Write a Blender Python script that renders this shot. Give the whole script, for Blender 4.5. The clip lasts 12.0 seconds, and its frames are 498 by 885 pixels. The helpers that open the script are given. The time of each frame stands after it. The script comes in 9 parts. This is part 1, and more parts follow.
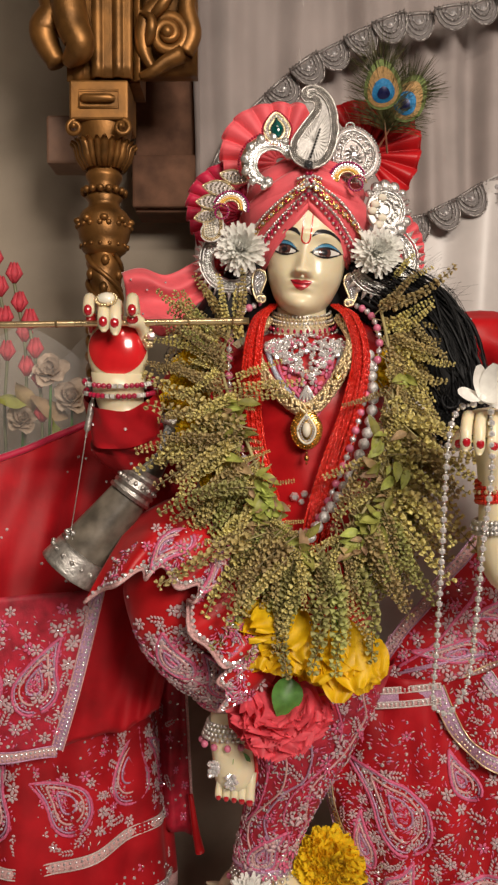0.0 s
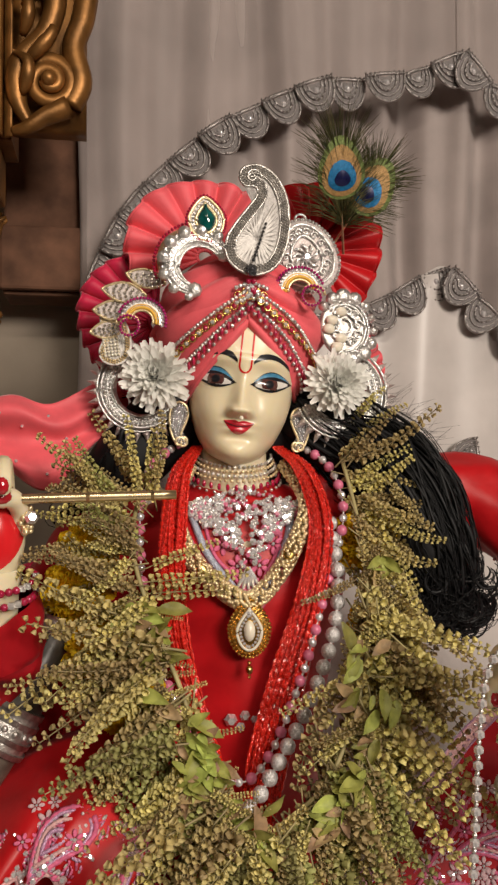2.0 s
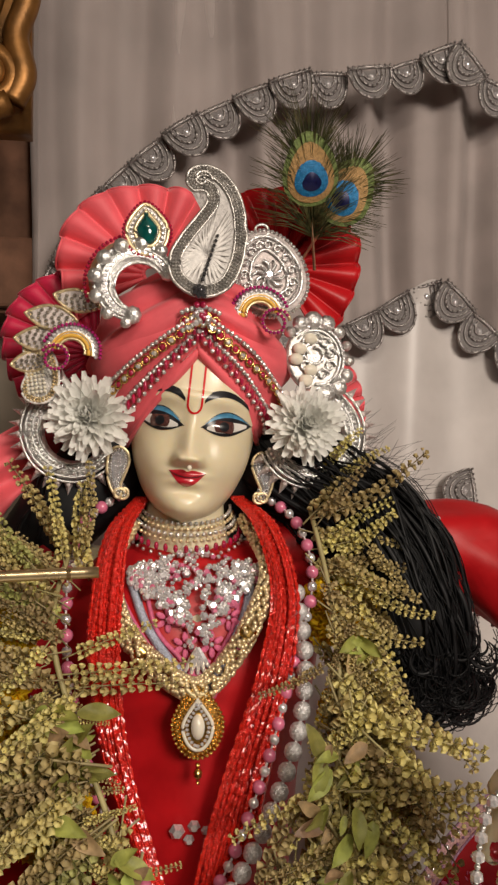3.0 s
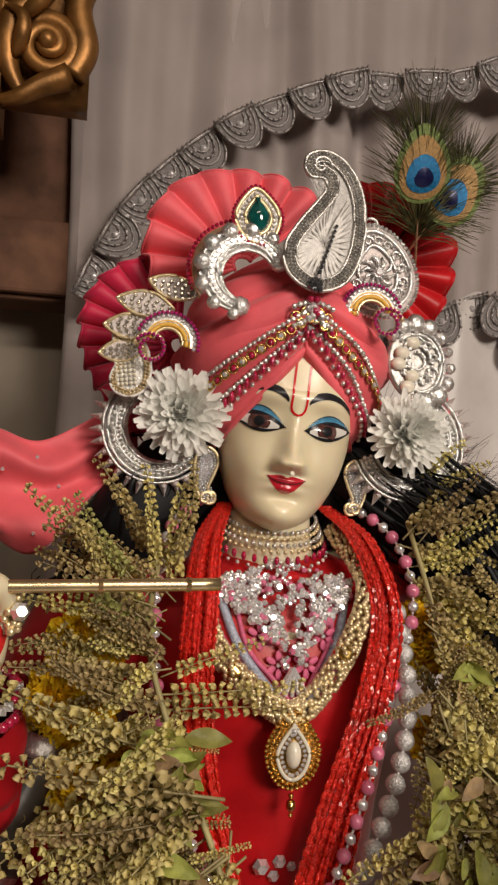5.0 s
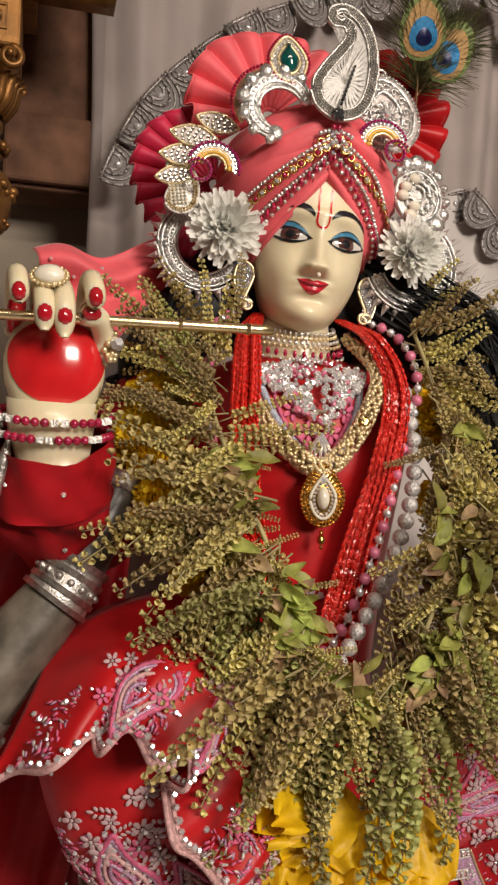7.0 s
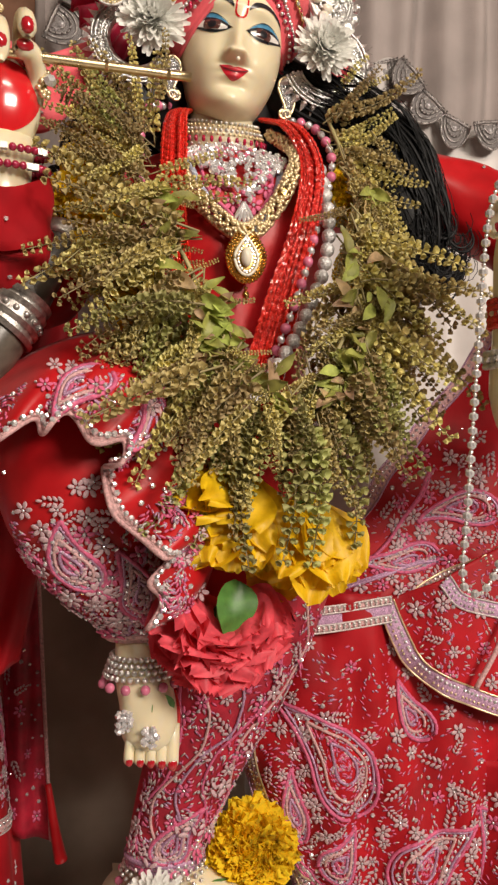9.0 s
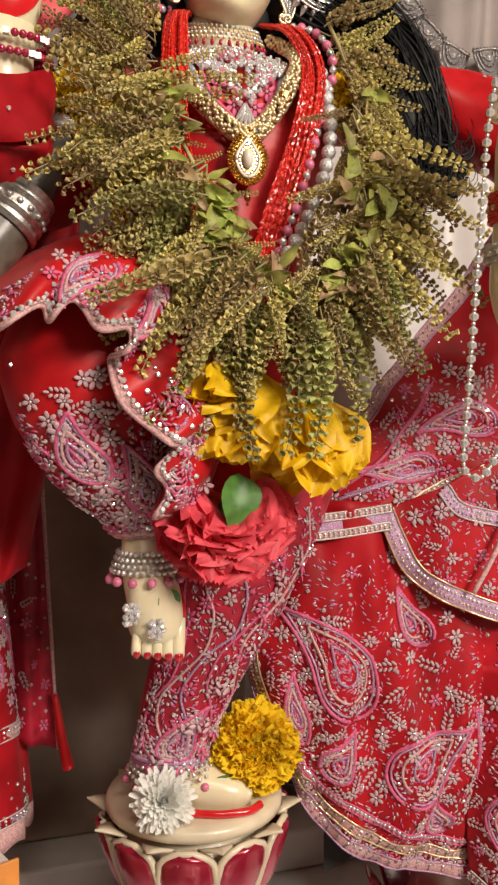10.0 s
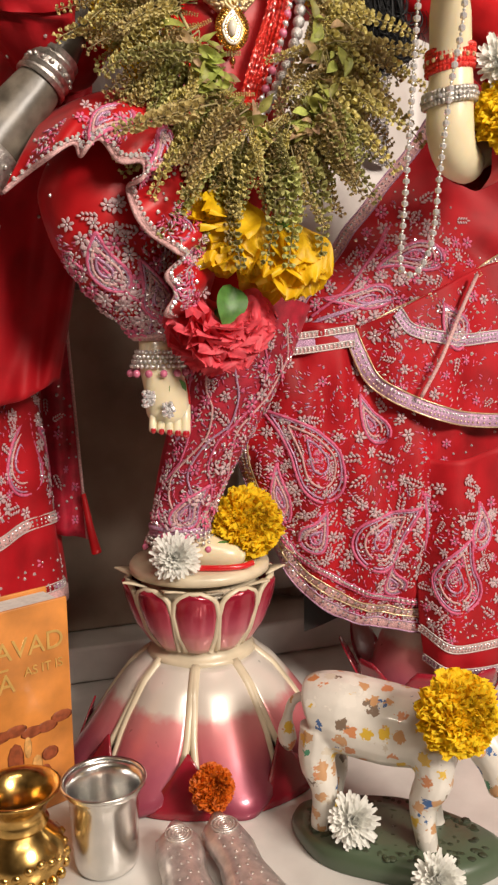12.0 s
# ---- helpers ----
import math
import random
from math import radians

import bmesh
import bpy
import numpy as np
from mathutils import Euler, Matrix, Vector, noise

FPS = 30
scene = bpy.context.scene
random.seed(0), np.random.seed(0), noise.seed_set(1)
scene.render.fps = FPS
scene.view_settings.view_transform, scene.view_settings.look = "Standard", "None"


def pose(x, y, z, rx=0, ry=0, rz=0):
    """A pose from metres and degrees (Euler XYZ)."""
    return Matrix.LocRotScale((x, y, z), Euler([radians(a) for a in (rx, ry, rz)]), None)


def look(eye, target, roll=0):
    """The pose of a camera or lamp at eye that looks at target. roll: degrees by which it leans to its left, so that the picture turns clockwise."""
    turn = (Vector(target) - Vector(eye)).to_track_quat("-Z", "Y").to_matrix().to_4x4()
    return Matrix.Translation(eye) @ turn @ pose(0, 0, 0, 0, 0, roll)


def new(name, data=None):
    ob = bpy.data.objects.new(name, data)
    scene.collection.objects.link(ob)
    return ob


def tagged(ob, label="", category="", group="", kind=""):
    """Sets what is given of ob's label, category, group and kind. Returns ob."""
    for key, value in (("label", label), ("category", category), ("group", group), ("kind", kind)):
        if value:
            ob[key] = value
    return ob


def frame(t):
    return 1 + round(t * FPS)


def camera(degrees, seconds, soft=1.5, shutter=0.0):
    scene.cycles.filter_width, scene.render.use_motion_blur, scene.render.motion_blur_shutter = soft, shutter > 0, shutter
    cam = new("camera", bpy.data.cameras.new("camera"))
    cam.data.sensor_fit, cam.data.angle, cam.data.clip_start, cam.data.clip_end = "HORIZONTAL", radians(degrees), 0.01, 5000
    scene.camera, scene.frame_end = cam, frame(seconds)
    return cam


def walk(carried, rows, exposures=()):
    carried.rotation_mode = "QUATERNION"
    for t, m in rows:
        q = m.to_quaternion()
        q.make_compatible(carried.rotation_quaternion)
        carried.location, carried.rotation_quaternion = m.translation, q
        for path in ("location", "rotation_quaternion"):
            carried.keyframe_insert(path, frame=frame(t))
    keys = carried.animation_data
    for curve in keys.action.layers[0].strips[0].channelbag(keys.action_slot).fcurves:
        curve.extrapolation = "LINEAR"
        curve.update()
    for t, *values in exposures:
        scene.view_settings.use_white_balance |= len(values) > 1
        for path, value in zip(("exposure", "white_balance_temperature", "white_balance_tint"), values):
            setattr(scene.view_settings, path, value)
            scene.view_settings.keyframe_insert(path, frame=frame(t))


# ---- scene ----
cam = camera(34.1, 12.0, soft=2.4)
METRES, EYE, TILT, LEAN, TURN = 1.1, 0.72, -1.5, 0.0, 0.0
ROWS = [
    (0.0, 0.0, 0.0, 0.0, 0.0, 0.0, -0.0),
    (0.5, -0.0296, 0.0647, 0.0401, -3.35, 2.06, 0.12),
    (1.0, -0.073, 0.1135, 0.0642, -6.96, 2.51, 0.67),
    (1.5, -0.0663, 0.1488, 0.0868, -8.87, 2.91, 0.42),
    (2.0, -0.0343, 0.1993, 0.1028, -9.39, 3.12, 0.38),
    (2.5, -0.0074, 0.2486, 0.1197, -9.63, 3.34, 0.5),
    (3.0, 0.0055, 0.28, 0.1342, -9.61, 3.52, 0.51),
    (3.5, -0.0191, 0.2985, 0.1514, -9.91, 3.71, -0.52),
    (5.5, -0.0773, 0.328, 0.114, -13.33, 4.03, -2.14),
    (6.0, -0.0947, 0.3113, 0.0855, -13.42, 3.64, -2.09),
    (6.5, -0.1078, 0.2869, 0.0544, -13.92, 3.04, -1.96),
    (7.0, -0.1172, 0.2569, 0.0206, -14.89, 2.68, -1.51),
    (9.0, -0.1031, 0.2028, -0.1254, -16.86, 1.45, 0.11),
    (9.5, -0.1067, 0.1938, -0.1449, -17.21, 0.46, 0.32),
    (10.0, -0.1108, 0.1985, -0.1693, -17.29, -0.84, 0.38),
    (10.5, -0.1173, 0.1969, -0.1987, -17.3, -3.12, 0.36),
    (11.0, -0.1268, 0.1883, -0.2202, -17.3, -5.04, 0.43),
    (11.5, -0.1406, 0.1594, -0.2357, -17.8, -6.14, 1.26),
    (12.0, -0.155, 0.0554, -0.2448, -17.92, -6.74, 1.36),
]
walk(cam, [(t, pose(0, 0, EYE, TILT, LEAN, TURN) @ pose(METRES * x, METRES * y, METRES * z, 90 + pitch, roll, yaw)) for t, x, y, z, yaw, pitch, roll in ROWS],
     exposures=[(0.0, 0.0), (2.0, -0.10), (3.5, -0.28), (5.5, -0.25), (7.0, 0.0), (9.0, 0.25), (10.5, 0.42), (12.0, 0.47)])

# ---- light: warm ceiling strip and added fill panel before the altar, soft hall light ----
world = bpy.data.worlds.new("hall_air")
scene.world = world
world.use_nodes = True
world.node_tree.nodes["Background"].inputs["Color"].default_value = (1.0, 0.93, 0.84, 1)
world.node_tree.nodes["Background"].inputs["Strength"].default_value = 0.07


def area_lamp(name, eye, target, sx, sy, watts, color):
    lamp = bpy.data.lights.new(name, "AREA")
    lamp.shape, lamp.size, lamp.size_y, lamp.energy, lamp.color = "RECTANGLE", sx, sy, watts, color
    ob = new(name, lamp)
    ob.matrix_world = look(eye, target)
    return ob


area_lamp("ceiling_strip_light", (0.05, -0.55, 1.75), (0.05, 0.85, 0.5), 1.1, 0.10, 11.0, (1.0, 0.87, 0.72))
# broad fill added low in front, lifts the lower parts and the right curtain
area_lamp("front_fill_light", (0.95, -1.40, 1.52), (0.15, 0.9, 0.35), 0.8, 0.5, 56.0, (1.0, 0.88, 0.76))


# ---- mesh tools ----
class MB:
    """Collects pieces of one mesh: vertices, faces and their material slots."""

    def __init__(self):
        self.v, self.f, self.m = [], [], []

    def add(self, V, F, mi=0):
        k = len(self.v)
        self.v.extend([tuple(p) for p in V])
        self.f.extend([tuple(i + k for i in q) for q in F])
        self.m.extend([mi] * len(F))
        return self

    def grid(self, P, mi=0, wu=False, wv=False):
        P = np.asarray(P, float)
        nu, nv = P.shape[:2]
        F = []
        for i in range(nu if wu else nu - 1):
            for j in range(nv if wv else nv - 1):
                a, b = (i + 1) % nu, (j + 1) % nv
                F.append((i * nv + j, a * nv + j, a * nv + b, i * nv + b))
        return self.add(P.reshape(-1, 3), F, mi)

    def tube(self, pts, r, n=8, mi=0, squash=1.0):
        pts = np.asarray(pts, float)
        r = np.broadcast_to(np.asarray(r, float), (len(pts),))
        T = np.gradient(pts, axis=0)
        T /= np.linalg.norm(T, axis=1)[:, None] + 1e-12
        up = np.array([0.0, -1.0, 0.0])
        rows = []
        a = np.linspace(0, 2 * np.pi, n, endpoint=False)
        for p, t, rr in zip(pts, T, r):
            s = np.cross(t, up)
            if np.linalg.norm(s) < 0.05:
                s = np.cross(t, (1.0, 0.0, 0.3))
            s /= np.linalg.norm(s)
            w = np.cross(s, t)
            rows.append(p + rr * (np.cos(a)[:, None] * s + squash * np.sin(a)[:, None] * w))
        k = len(self.v)
        self.grid(np.array(rows), mi, wv=True)
        self.f.append(tuple(k + i for i in range(n)))
        self.f.append(tuple(k + (len(pts) - 1) * n + i for i in range(n)))
        self.m.extend([mi, mi])
        return self

    def ball(self, c, r, n=8, mi=0, R=None):
        r = np.broadcast_to(np.asarray(r, float), (3,))
        m = max(3, n // 2 + 1)
        V = []
        for i in range(m + 1):
            p = np.pi * i / m
            for j in range(n):
                q = 2 * np.pi * j / n
                V.append((np.sin(p) * np.cos(q), np.sin(p) * np.sin(q), np.cos(p)))
        V = np.array(V) * r
        if R is not None:
            V = V @ np.asarray(R).T
        return self.grid((V + np.asarray(c)).reshape(m + 1, n, 3), mi, wv=True)

    def gem(self, c, r, mi=0, n=(0, -1, 0)):
        """A cut stone: a six-sided crown with a flat table, towards n."""
        n = np.asarray(n, float) / np.linalg.norm(n)
        s = np.cross(n, (0.1, 0.2, 1.0))
        s /= np.linalg.norm(s)
        w = np.cross(n, s)
        a = np.arange(6) * np.pi / 3
        ring = np.cos(a)[:, None] * s + np.sin(a)[:, None] * w
        V = np.concatenate([c - 0.2 * r * n + r * ring, c + 0.55 * r * n + 0.55 * r * ring])
        F = [(i, (i + 1) % 6, 6 + (i + 1) % 6, 6 + i) for i in range(6)] + [tuple(range(6, 12))]
        return self.add(V, F, mi)

    def lathe(self, prof, c, n=32, mi=0, flute=0, depth=0.0, twist=0.0):
        rows = []
        a = np.linspace(0, 2 * np.pi, n, endpoint=False)
        for r, z in prof:
            rr = r * (1 + depth * np.cos(flute * (a + twist * z)))
            rows.append(np.stack([c[0] + rr * np.cos(a), c[1] + rr * np.sin(a), np.full(n, c[2] + z)], -1))
        return self.grid(np.array(rows), mi, wv=True)

    def box(self, lo, hi, mi=0):
        x, y, z = zip(lo, hi)
        V = [(x[i], y[j], z[k]) for i in (0, 1) for j in (0, 1) for k in (0, 1)]
        return self.add(V, [(0, 1, 3, 2), (4, 6, 7, 5), (0, 4, 5, 1), (2, 3, 7, 6), (0, 2, 6, 4), (1, 5, 7, 3)], mi)

    def merge(self, other, M=None):
        V = np.array(other.v)
        if M is not None:
            M = np.array(M)
            V = V @ M[:3, :3].T + M[:3, 3]
        k = len(self.v)
        self.v.extend(map(tuple, V))
        self.f.extend([tuple(i + k for i in q) for q in other.f])
        self.m.extend(other.m)
        return self


def curve(points, n=24, closed=False):
    """A smooth line through control points (Catmull-Rom)."""
    P = np.asarray(points, float)
    P = np.vstack([P[-1:], P, P[:2]]) if closed else np.vstack([2 * P[0] - P[1], P, 2 * P[-1] - P[-2]])
    k = len(P) - 3
    out = []
    for t in np.linspace(0, k, n, endpoint=not closed):
        i = min(int(t), k - 1)
        u = t - i
        a, b, c, d = P[i:i + 4]
        out.append(0.5 * (2 * b + (c - a) * u + (2 * a - 5 * b + 4 * c - d) * u * u + (3 * b - a - 3 * c + d) * u**3))
    return np.array(out)


def facing(pos, n=(-0.1, -1.0, 0.1), roll=0.0, scale=1.0):
    """The pose of a flat thing drawn in xy, whose z looks along n."""
    n = Vector(n).normalized()
    right = Vector((0, 0, 1)).cross(n).normalized()
    up = n.cross(right)
    m = Matrix((right, up, n)).transposed().to_4x4()
    return Matrix.Translation(pos) @ m @ Matrix.Rotation(radians(roll), 4, "Z") @ Matrix.Scale(scale, 4)


origin = {}


def thing(name, base, label, category, group="", kind=""):
    ob = new(name)
    ob.location = base
    ob.empty_display_size = 0.02
    origin[ob] = np.array(base, float)
    return tagged(ob, label, category, group, kind)


def mesh_of(name, mb, mats, off=(0, 0, 0), smooth=True):
    me = bpy.data.meshes.new(name)
    me.from_pydata([tuple(p) for p in np.array(mb.v) - np.array(off)], [], mb.f)
    for m in mats if isinstance(mats, (list, tuple)) else [mats]:
        me.materials.append(m)
    me.polygons.foreach_set("material_index", mb.m)
    me.polygons.foreach_set("use_smooth", [smooth] * len(mb.f))
    me.update()
    return me


STUFF = {"cover_picture", "barb", "bead_row", "crystal_row", "bead_fill", "pearl_fill", "gold_granule", "silver_bead", "gold_bead", "red_bead_edge", "sequin", "sewn_stone", "crystal", "pink_crystal", "ruby_drop", "lock", "loose_hair", "embossing",
         "bead_band", "stone", "silver_drop", "red_bead", "silver_bar", "magenta_bead", "white_thread_fill", "bead_edge", "bead_moulding", "acanthus_leaf", "silver_setting", "gold_ring", "dark_stone", "bead_rim", "filigree", "pink_pearl", "tooth", "pearl", "border"}


def part(name, mb, mats, parent=None, label="", smooth=True, solid=0.0):
    off = origin[parent] if parent is not None else np.zeros(3)
    ob = new(name, mesh_of(name, mb, mats, off, smooth))
    if parent is not None:
        ob.parent = parent
    origin[ob] = off
    if label:
        tagged(ob, label)
    if parent is not None and name in STUFF:
        tagged(ob, kind="stuff")
    if solid:
        mod = ob.modifiers.new("thickness", "SOLIDIFY")
        mod.thickness, mod.offset = solid, 0
    return ob


def shared(name, me, m, parent, label=""):
    """Another object on one mesh, at the world pose m, under its thing."""
    ob = new(name, me)
    ob.parent = parent
    ob.matrix_basis = Matrix.Translation(-Vector(origin[parent])) @ m
    if label:
        tagged(ob, label)
    return ob


# ---- materials ----
def mat(name, color, rough=0.5, metal=0.0, vary=0.15, scale=60.0, bump=0.0, bump_scale=400.0, sheen=0.0, sss=0.0, coat=0.0, weave=0.0, through_light=0.0, dark=None, spec=0.5, rnd=0.0):
    m = bpy.data.materials.new(name)
    m.use_nodes = True
    nt = m.node_tree
    b = nt.nodes["Principled BSDF"]
    L = nt.links.new
    tc = nt.nodes.new("ShaderNodeTexCoord")
    no = nt.nodes.new("ShaderNodeTexNoise")
    no.inputs["Scale"].default_value, no.inputs["Detail"].default_value = scale, 6
    L(tc.outputs["Object"], no.inputs["Vector"])
    ramp = nt.nodes.new("ShaderNodeMixRGB")
    d = dark or tuple(c * (1 - vary) * 0.9 for c in color)
    ramp.inputs[1].default_value = (*d, 1)
    ramp.inputs[2].default_value = (*[min(1, c * (1 + 0.35 * vary)) for c in color], 1)
    mr = nt.nodes.new("ShaderNodeMapRange")
    mr.inputs[1].default_value, mr.inputs[2].default_value = 0.3, 0.7
    L(no.outputs["Fac"], mr.inputs[0])
    L(mr.outputs[0], ramp.inputs[0])
    out = ramp.outputs[0]
    if rnd:
        oi = nt.nodes.new("ShaderNodeObjectInfo")
        hs = nt.nodes.new("ShaderNodeHueSaturation")
        m2 = nt.nodes.new("ShaderNodeMapRange")
        m2.inputs[3].default_value, m2.inputs[4].default_value = 1 - rnd, 1 + rnd
        L(oi.outputs["Random"], m2.inputs[0])
        L(m2.outputs[0], hs.inputs["Value"])
        m3 = nt.nodes.new("ShaderNodeMapRange")
        m3.inputs[3].default_value, m3.inputs[4].default_value = 0.5 - rnd * 0.06, 0.5 + rnd * 0.06
        L(oi.outputs["Random"], m3.inputs[0])
        L(m3.outputs[0], hs.inputs["Hue"])
        L(out, hs.inputs["Color"])
        out = hs.outputs[0]
    L(out, b.inputs["Base Color"])
    r2 = nt.nodes.new("ShaderNodeMapRange")
    r2.inputs[3].default_value, r2.inputs[4].default_value = max(0.02, rough * 0.8), min(1, rough * 1.2)
    L(no.outputs["Fac"], r2.inputs[0])
    L(r2.outputs[0], b.inputs["Roughness"])
    b.inputs["Metallic"].default_value = metal
    b.inputs["Specular IOR Level"].default_value = spec
    b.inputs["Sheen Weight"].default_value = sheen
    b.inputs["Sheen Roughness"].default_value = 0.4
    b.inputs["Coat Weight"].default_value = coat
    b.inputs["Coat Roughness"].default_value = 0.08
    if sss:
        b.inputs["Subsurface Weight"].default_value = sss
        b.inputs["Subsurface Radius"].default_value = (0.006, 0.004, 0.002)
        b.inputs["Subsurface Scale"].default_value = 1.0
    height = None
    if bump:
        n2 = nt.nodes.new("ShaderNodeTexNoise")
        n2.inputs["Scale"].default_value, n2.inputs["Detail"].default_value = bump_scale, 4
        L(tc.outputs["Object"], n2.inputs["Vector"])
        height = n2.outputs["Fac"]
    if weave:
        w1, w2 = nt.nodes.new("ShaderNodeTexWave"), nt.nodes.new("ShaderNodeTexWave")
        w1.bands_direction, w2.bands_direction = "X", "Z"
        for w in (w1, w2):
            w.inputs["Scale"].default_value, w.inputs["Distortion"].default_value = weave, 0.6
            L(tc.outputs["Object"], w.inputs["Vector"])
        mx = nt.nodes.new("ShaderNodeMath")
        mx.operation = "ADD"
        L(w1.outputs["Fac"], mx.inputs[0])
        L(w2.outputs["Fac"], mx.inputs[1])
        height = mx.outputs[0]
    if height is not None:
        bp = nt.nodes.new("ShaderNodeBump")
        bp.inputs["Strength"].default_value, bp.inputs["Distance"].default_value = bump or 0.2, 0.001
        L(height, bp.inputs["Height"])
        L(bp.outputs[0], b.inputs["Normal"])
    if through_light:
        tr = nt.nodes.new("ShaderNodeBsdfTranslucent")
        L(out, tr.inputs["Color"])
        mixs = nt.nodes.new("ShaderNodeMixShader")
        mixs.inputs[0].default_value = through_light
        L(b.outputs[0], mixs.inputs[1])
        L(tr.outputs[0], mixs.inputs[2])
        L(mixs.outputs[0], nt.nodes["Material Output"].inputs["Surface"])
    return m


SKIN = mat("cream_marble", (0.78, 0.68, 0.47), 0.30, vary=0.05, scale=25, sss=0.3, coat=0.10)
RED_PAINT = mat("red_gloss_paint", (0.62, 0.015, 0.02), 0.18, vary=0.1, coat=0.6)
LIP = mat("lip_paint", (0.5, 0.015, 0.03), 0.2, vary=0.15, coat=0.5)
BLACK_PAINT = mat("black_paint", (0.012, 0.012, 0.016), 0.3, vary=0.2)
BLUE_PAINT = mat("eyelid_blue_paint", (0.07, 0.25, 0.42), 0.3, vary=0.25, scale=300)
EYE_WHITE = mat("eye_white_paint", (0.75, 0.72, 0.68), 0.15, coat=0.5)
IRIS = mat("iris_paint", (0.10, 0.04, 0.035), 0.12, coat=0.8, vary=0.4, scale=900)
NAIL = mat("nail_paint", (0.42, 0.01, 0.02), 0.12, coat=0.8)
CORAL = mat("coral_cloth", (0.90, 0.13, 0.16), 0.6, vary=0.12, scale=40, sheen=0.3, weave=900, bump=0.12, through_light=0.12)
CRIMSON = mat("crimson_cloth", (0.55, 0.010, 0.06), 0.55, vary=0.2, scale=50, sheen=0.3, weave=900, bump=0.12)
SATIN = mat("red_satin", (0.48, 0.007, 0.011), 0.42, vary=0.25, scale=30, sheen=0.06, bump=0.35, bump_scale=75, spec=0.35)
DRESS = mat("red_silk", (0.42, 0.005, 0.012), 0.58, vary=0.35, scale=22, sheen=0.04, bump=0.35, bump_scale=70, spec=0.28)
DRESS_PINK = mat("red_pink_silk", (0.46, 0.012, 0.036), 0.55, vary=0.45, scale=70, sheen=0.05, bump=0.25, bump_scale=500)
PINK_THREAD = mat("pink_thread", (0.70, 0.13, 0.26), 0.5, vary=0.3, scale=400, bump=0.6, bump_scale=1500)
LILAC_THREAD = mat("lilac_sequin_thread", (0.58, 0.34, 0.52), 0.35, metal=0.3, vary=0.4, scale=700, bump=0.6, bump_scale=1500)
PALE_PINK = mat("pale_pink_braid", (0.72, 0.42, 0.42), 0.55, vary=0.35, scale=500, bump=0.8, bump_scale=1200)
WHITE_SILK = mat("white_silk_thread", (0.60, 0.40, 0.43), 0.5, vary=0.25, scale=500, sheen=0.2, bump=0.5, bump_scale=1800)
SILVER_THREAD = mat("silver_thread", (0.70, 0.62, 0.60), 0.4, metal=0.35, vary=0.3, scale=500, bump=0.5, bump_scale=1800)
SILVER = mat("bright_silver", (0.88, 0.87, 0.86), 0.3, metal=0.88, vary=0.3, scale=300, bump=0.7, bump_scale=700)
OLD_SILVER = mat("worn_silver", (0.62, 0.59, 0.56), 0.36, metal=0.8, vary=0.4, scale=200, bump=0.5, bump_scale=700)
STEEL = mat("polished_steel", (0.86, 0.85, 0.83), 0.22, metal=1.0, vary=0.08, scale=50)
GOLD = mat("bright_gold", (0.85, 0.56, 0.18), 0.24, metal=1.0, vary=0.2, scale=400)
PALE_GOLD = mat("pale_gold", (0.88, 0.72, 0.44), 0.3, metal=0.7, vary=0.2, scale=500)
BRONZE = mat("antique_gold_carving", (0.27, 0.125, 0.034), 0.42, metal=0.65, vary=0.55, scale=35, bump=0.25, bump_scale=300)
CRYSTAL = mat("cut_crystal", (0.92, 0.90, 0.92), 0.14, metal=0.6, vary=0.2, scale=900, coat=1.0)
PEARL = mat("pearl", (0.80, 0.74, 0.62), 0.2, vary=0.1, coat=0.6, sss=0.1)
PINK_PEARL = mat("pink_pearl", (0.62, 0.16, 0.27), 0.22, vary=0.2, coat=0.6)
RUBY = mat("ruby_bead", (0.40, 0.008, 0.05), 0.12, vary=0.3, coat=0.8)
RED_BEAD = mat("red_glass_bead", (0.85, 0.025, 0.012), 0.12, metal=0.25, vary=0.4, scale=600, coat=0.6, bump=1.0, bump_scale=1300)
EMERALD = mat("green_stone", (0.004, 0.09, 0.08), 0.06, vary=0.5, scale=150, coat=1.0)
WHITE_FLUFF = mat("white_plush", (0.62, 0.59, 0.57), 0.8, vary=0.2, scale=500, bump=0.7, bump_scale=900)
YELLOW_CORD = mat("yellow_cord", (0.75, 0.42, 0.05), 0.5, vary=0.2, scale=500)
HAIR = mat("black_hair", (0.006, 0.006, 0.007), 0.5, vary=0.3, scale=200, spec=0.2)
FRESH_BUD = mat("fresh_basil_bud", (0.50, 0.49, 0.18), 0.55, vary=0.3, scale=120, rnd=0.3, through_light=0.28)
BUD = mat("basil_bud", (0.67, 0.555, 0.24), 0.6, vary=0.35, scale=120, rnd=0.35, through_light=0.22)
STEM = mat("basil_stem", (0.34, 0.28, 0.13), 0.6, vary=0.3, rnd=0.2)
LEAF = mat("basil_leaf", (0.40, 0.42, 0.10), 0.5, vary=0.35, scale=90, rnd=0.4, bump=0.3, bump_scale=300, through_light=0.25)
DEEP_LEAF = mat("deep_green_leaf", (0.10, 0.27, 0.05), 0.45, vary=0.4, scale=80, through_light=0.15)
MARIGOLD = mat("marigold_petal", (1.0, 0.74, 0.02), 0.8, vary=0.1, scale=150, through_light=0.38, dark=(1.0, 0.66, 0.015))
ORANGE = mat("orange_petal", (0.80, 0.17, 0.004), 0.6, vary=0.3, scale=150, through_light=0.25)
YELLOW = mat("yellow_petal", (1.0, 0.60, 0.008), 0.5, vary=0.3, scale=70, through_light=0.3)
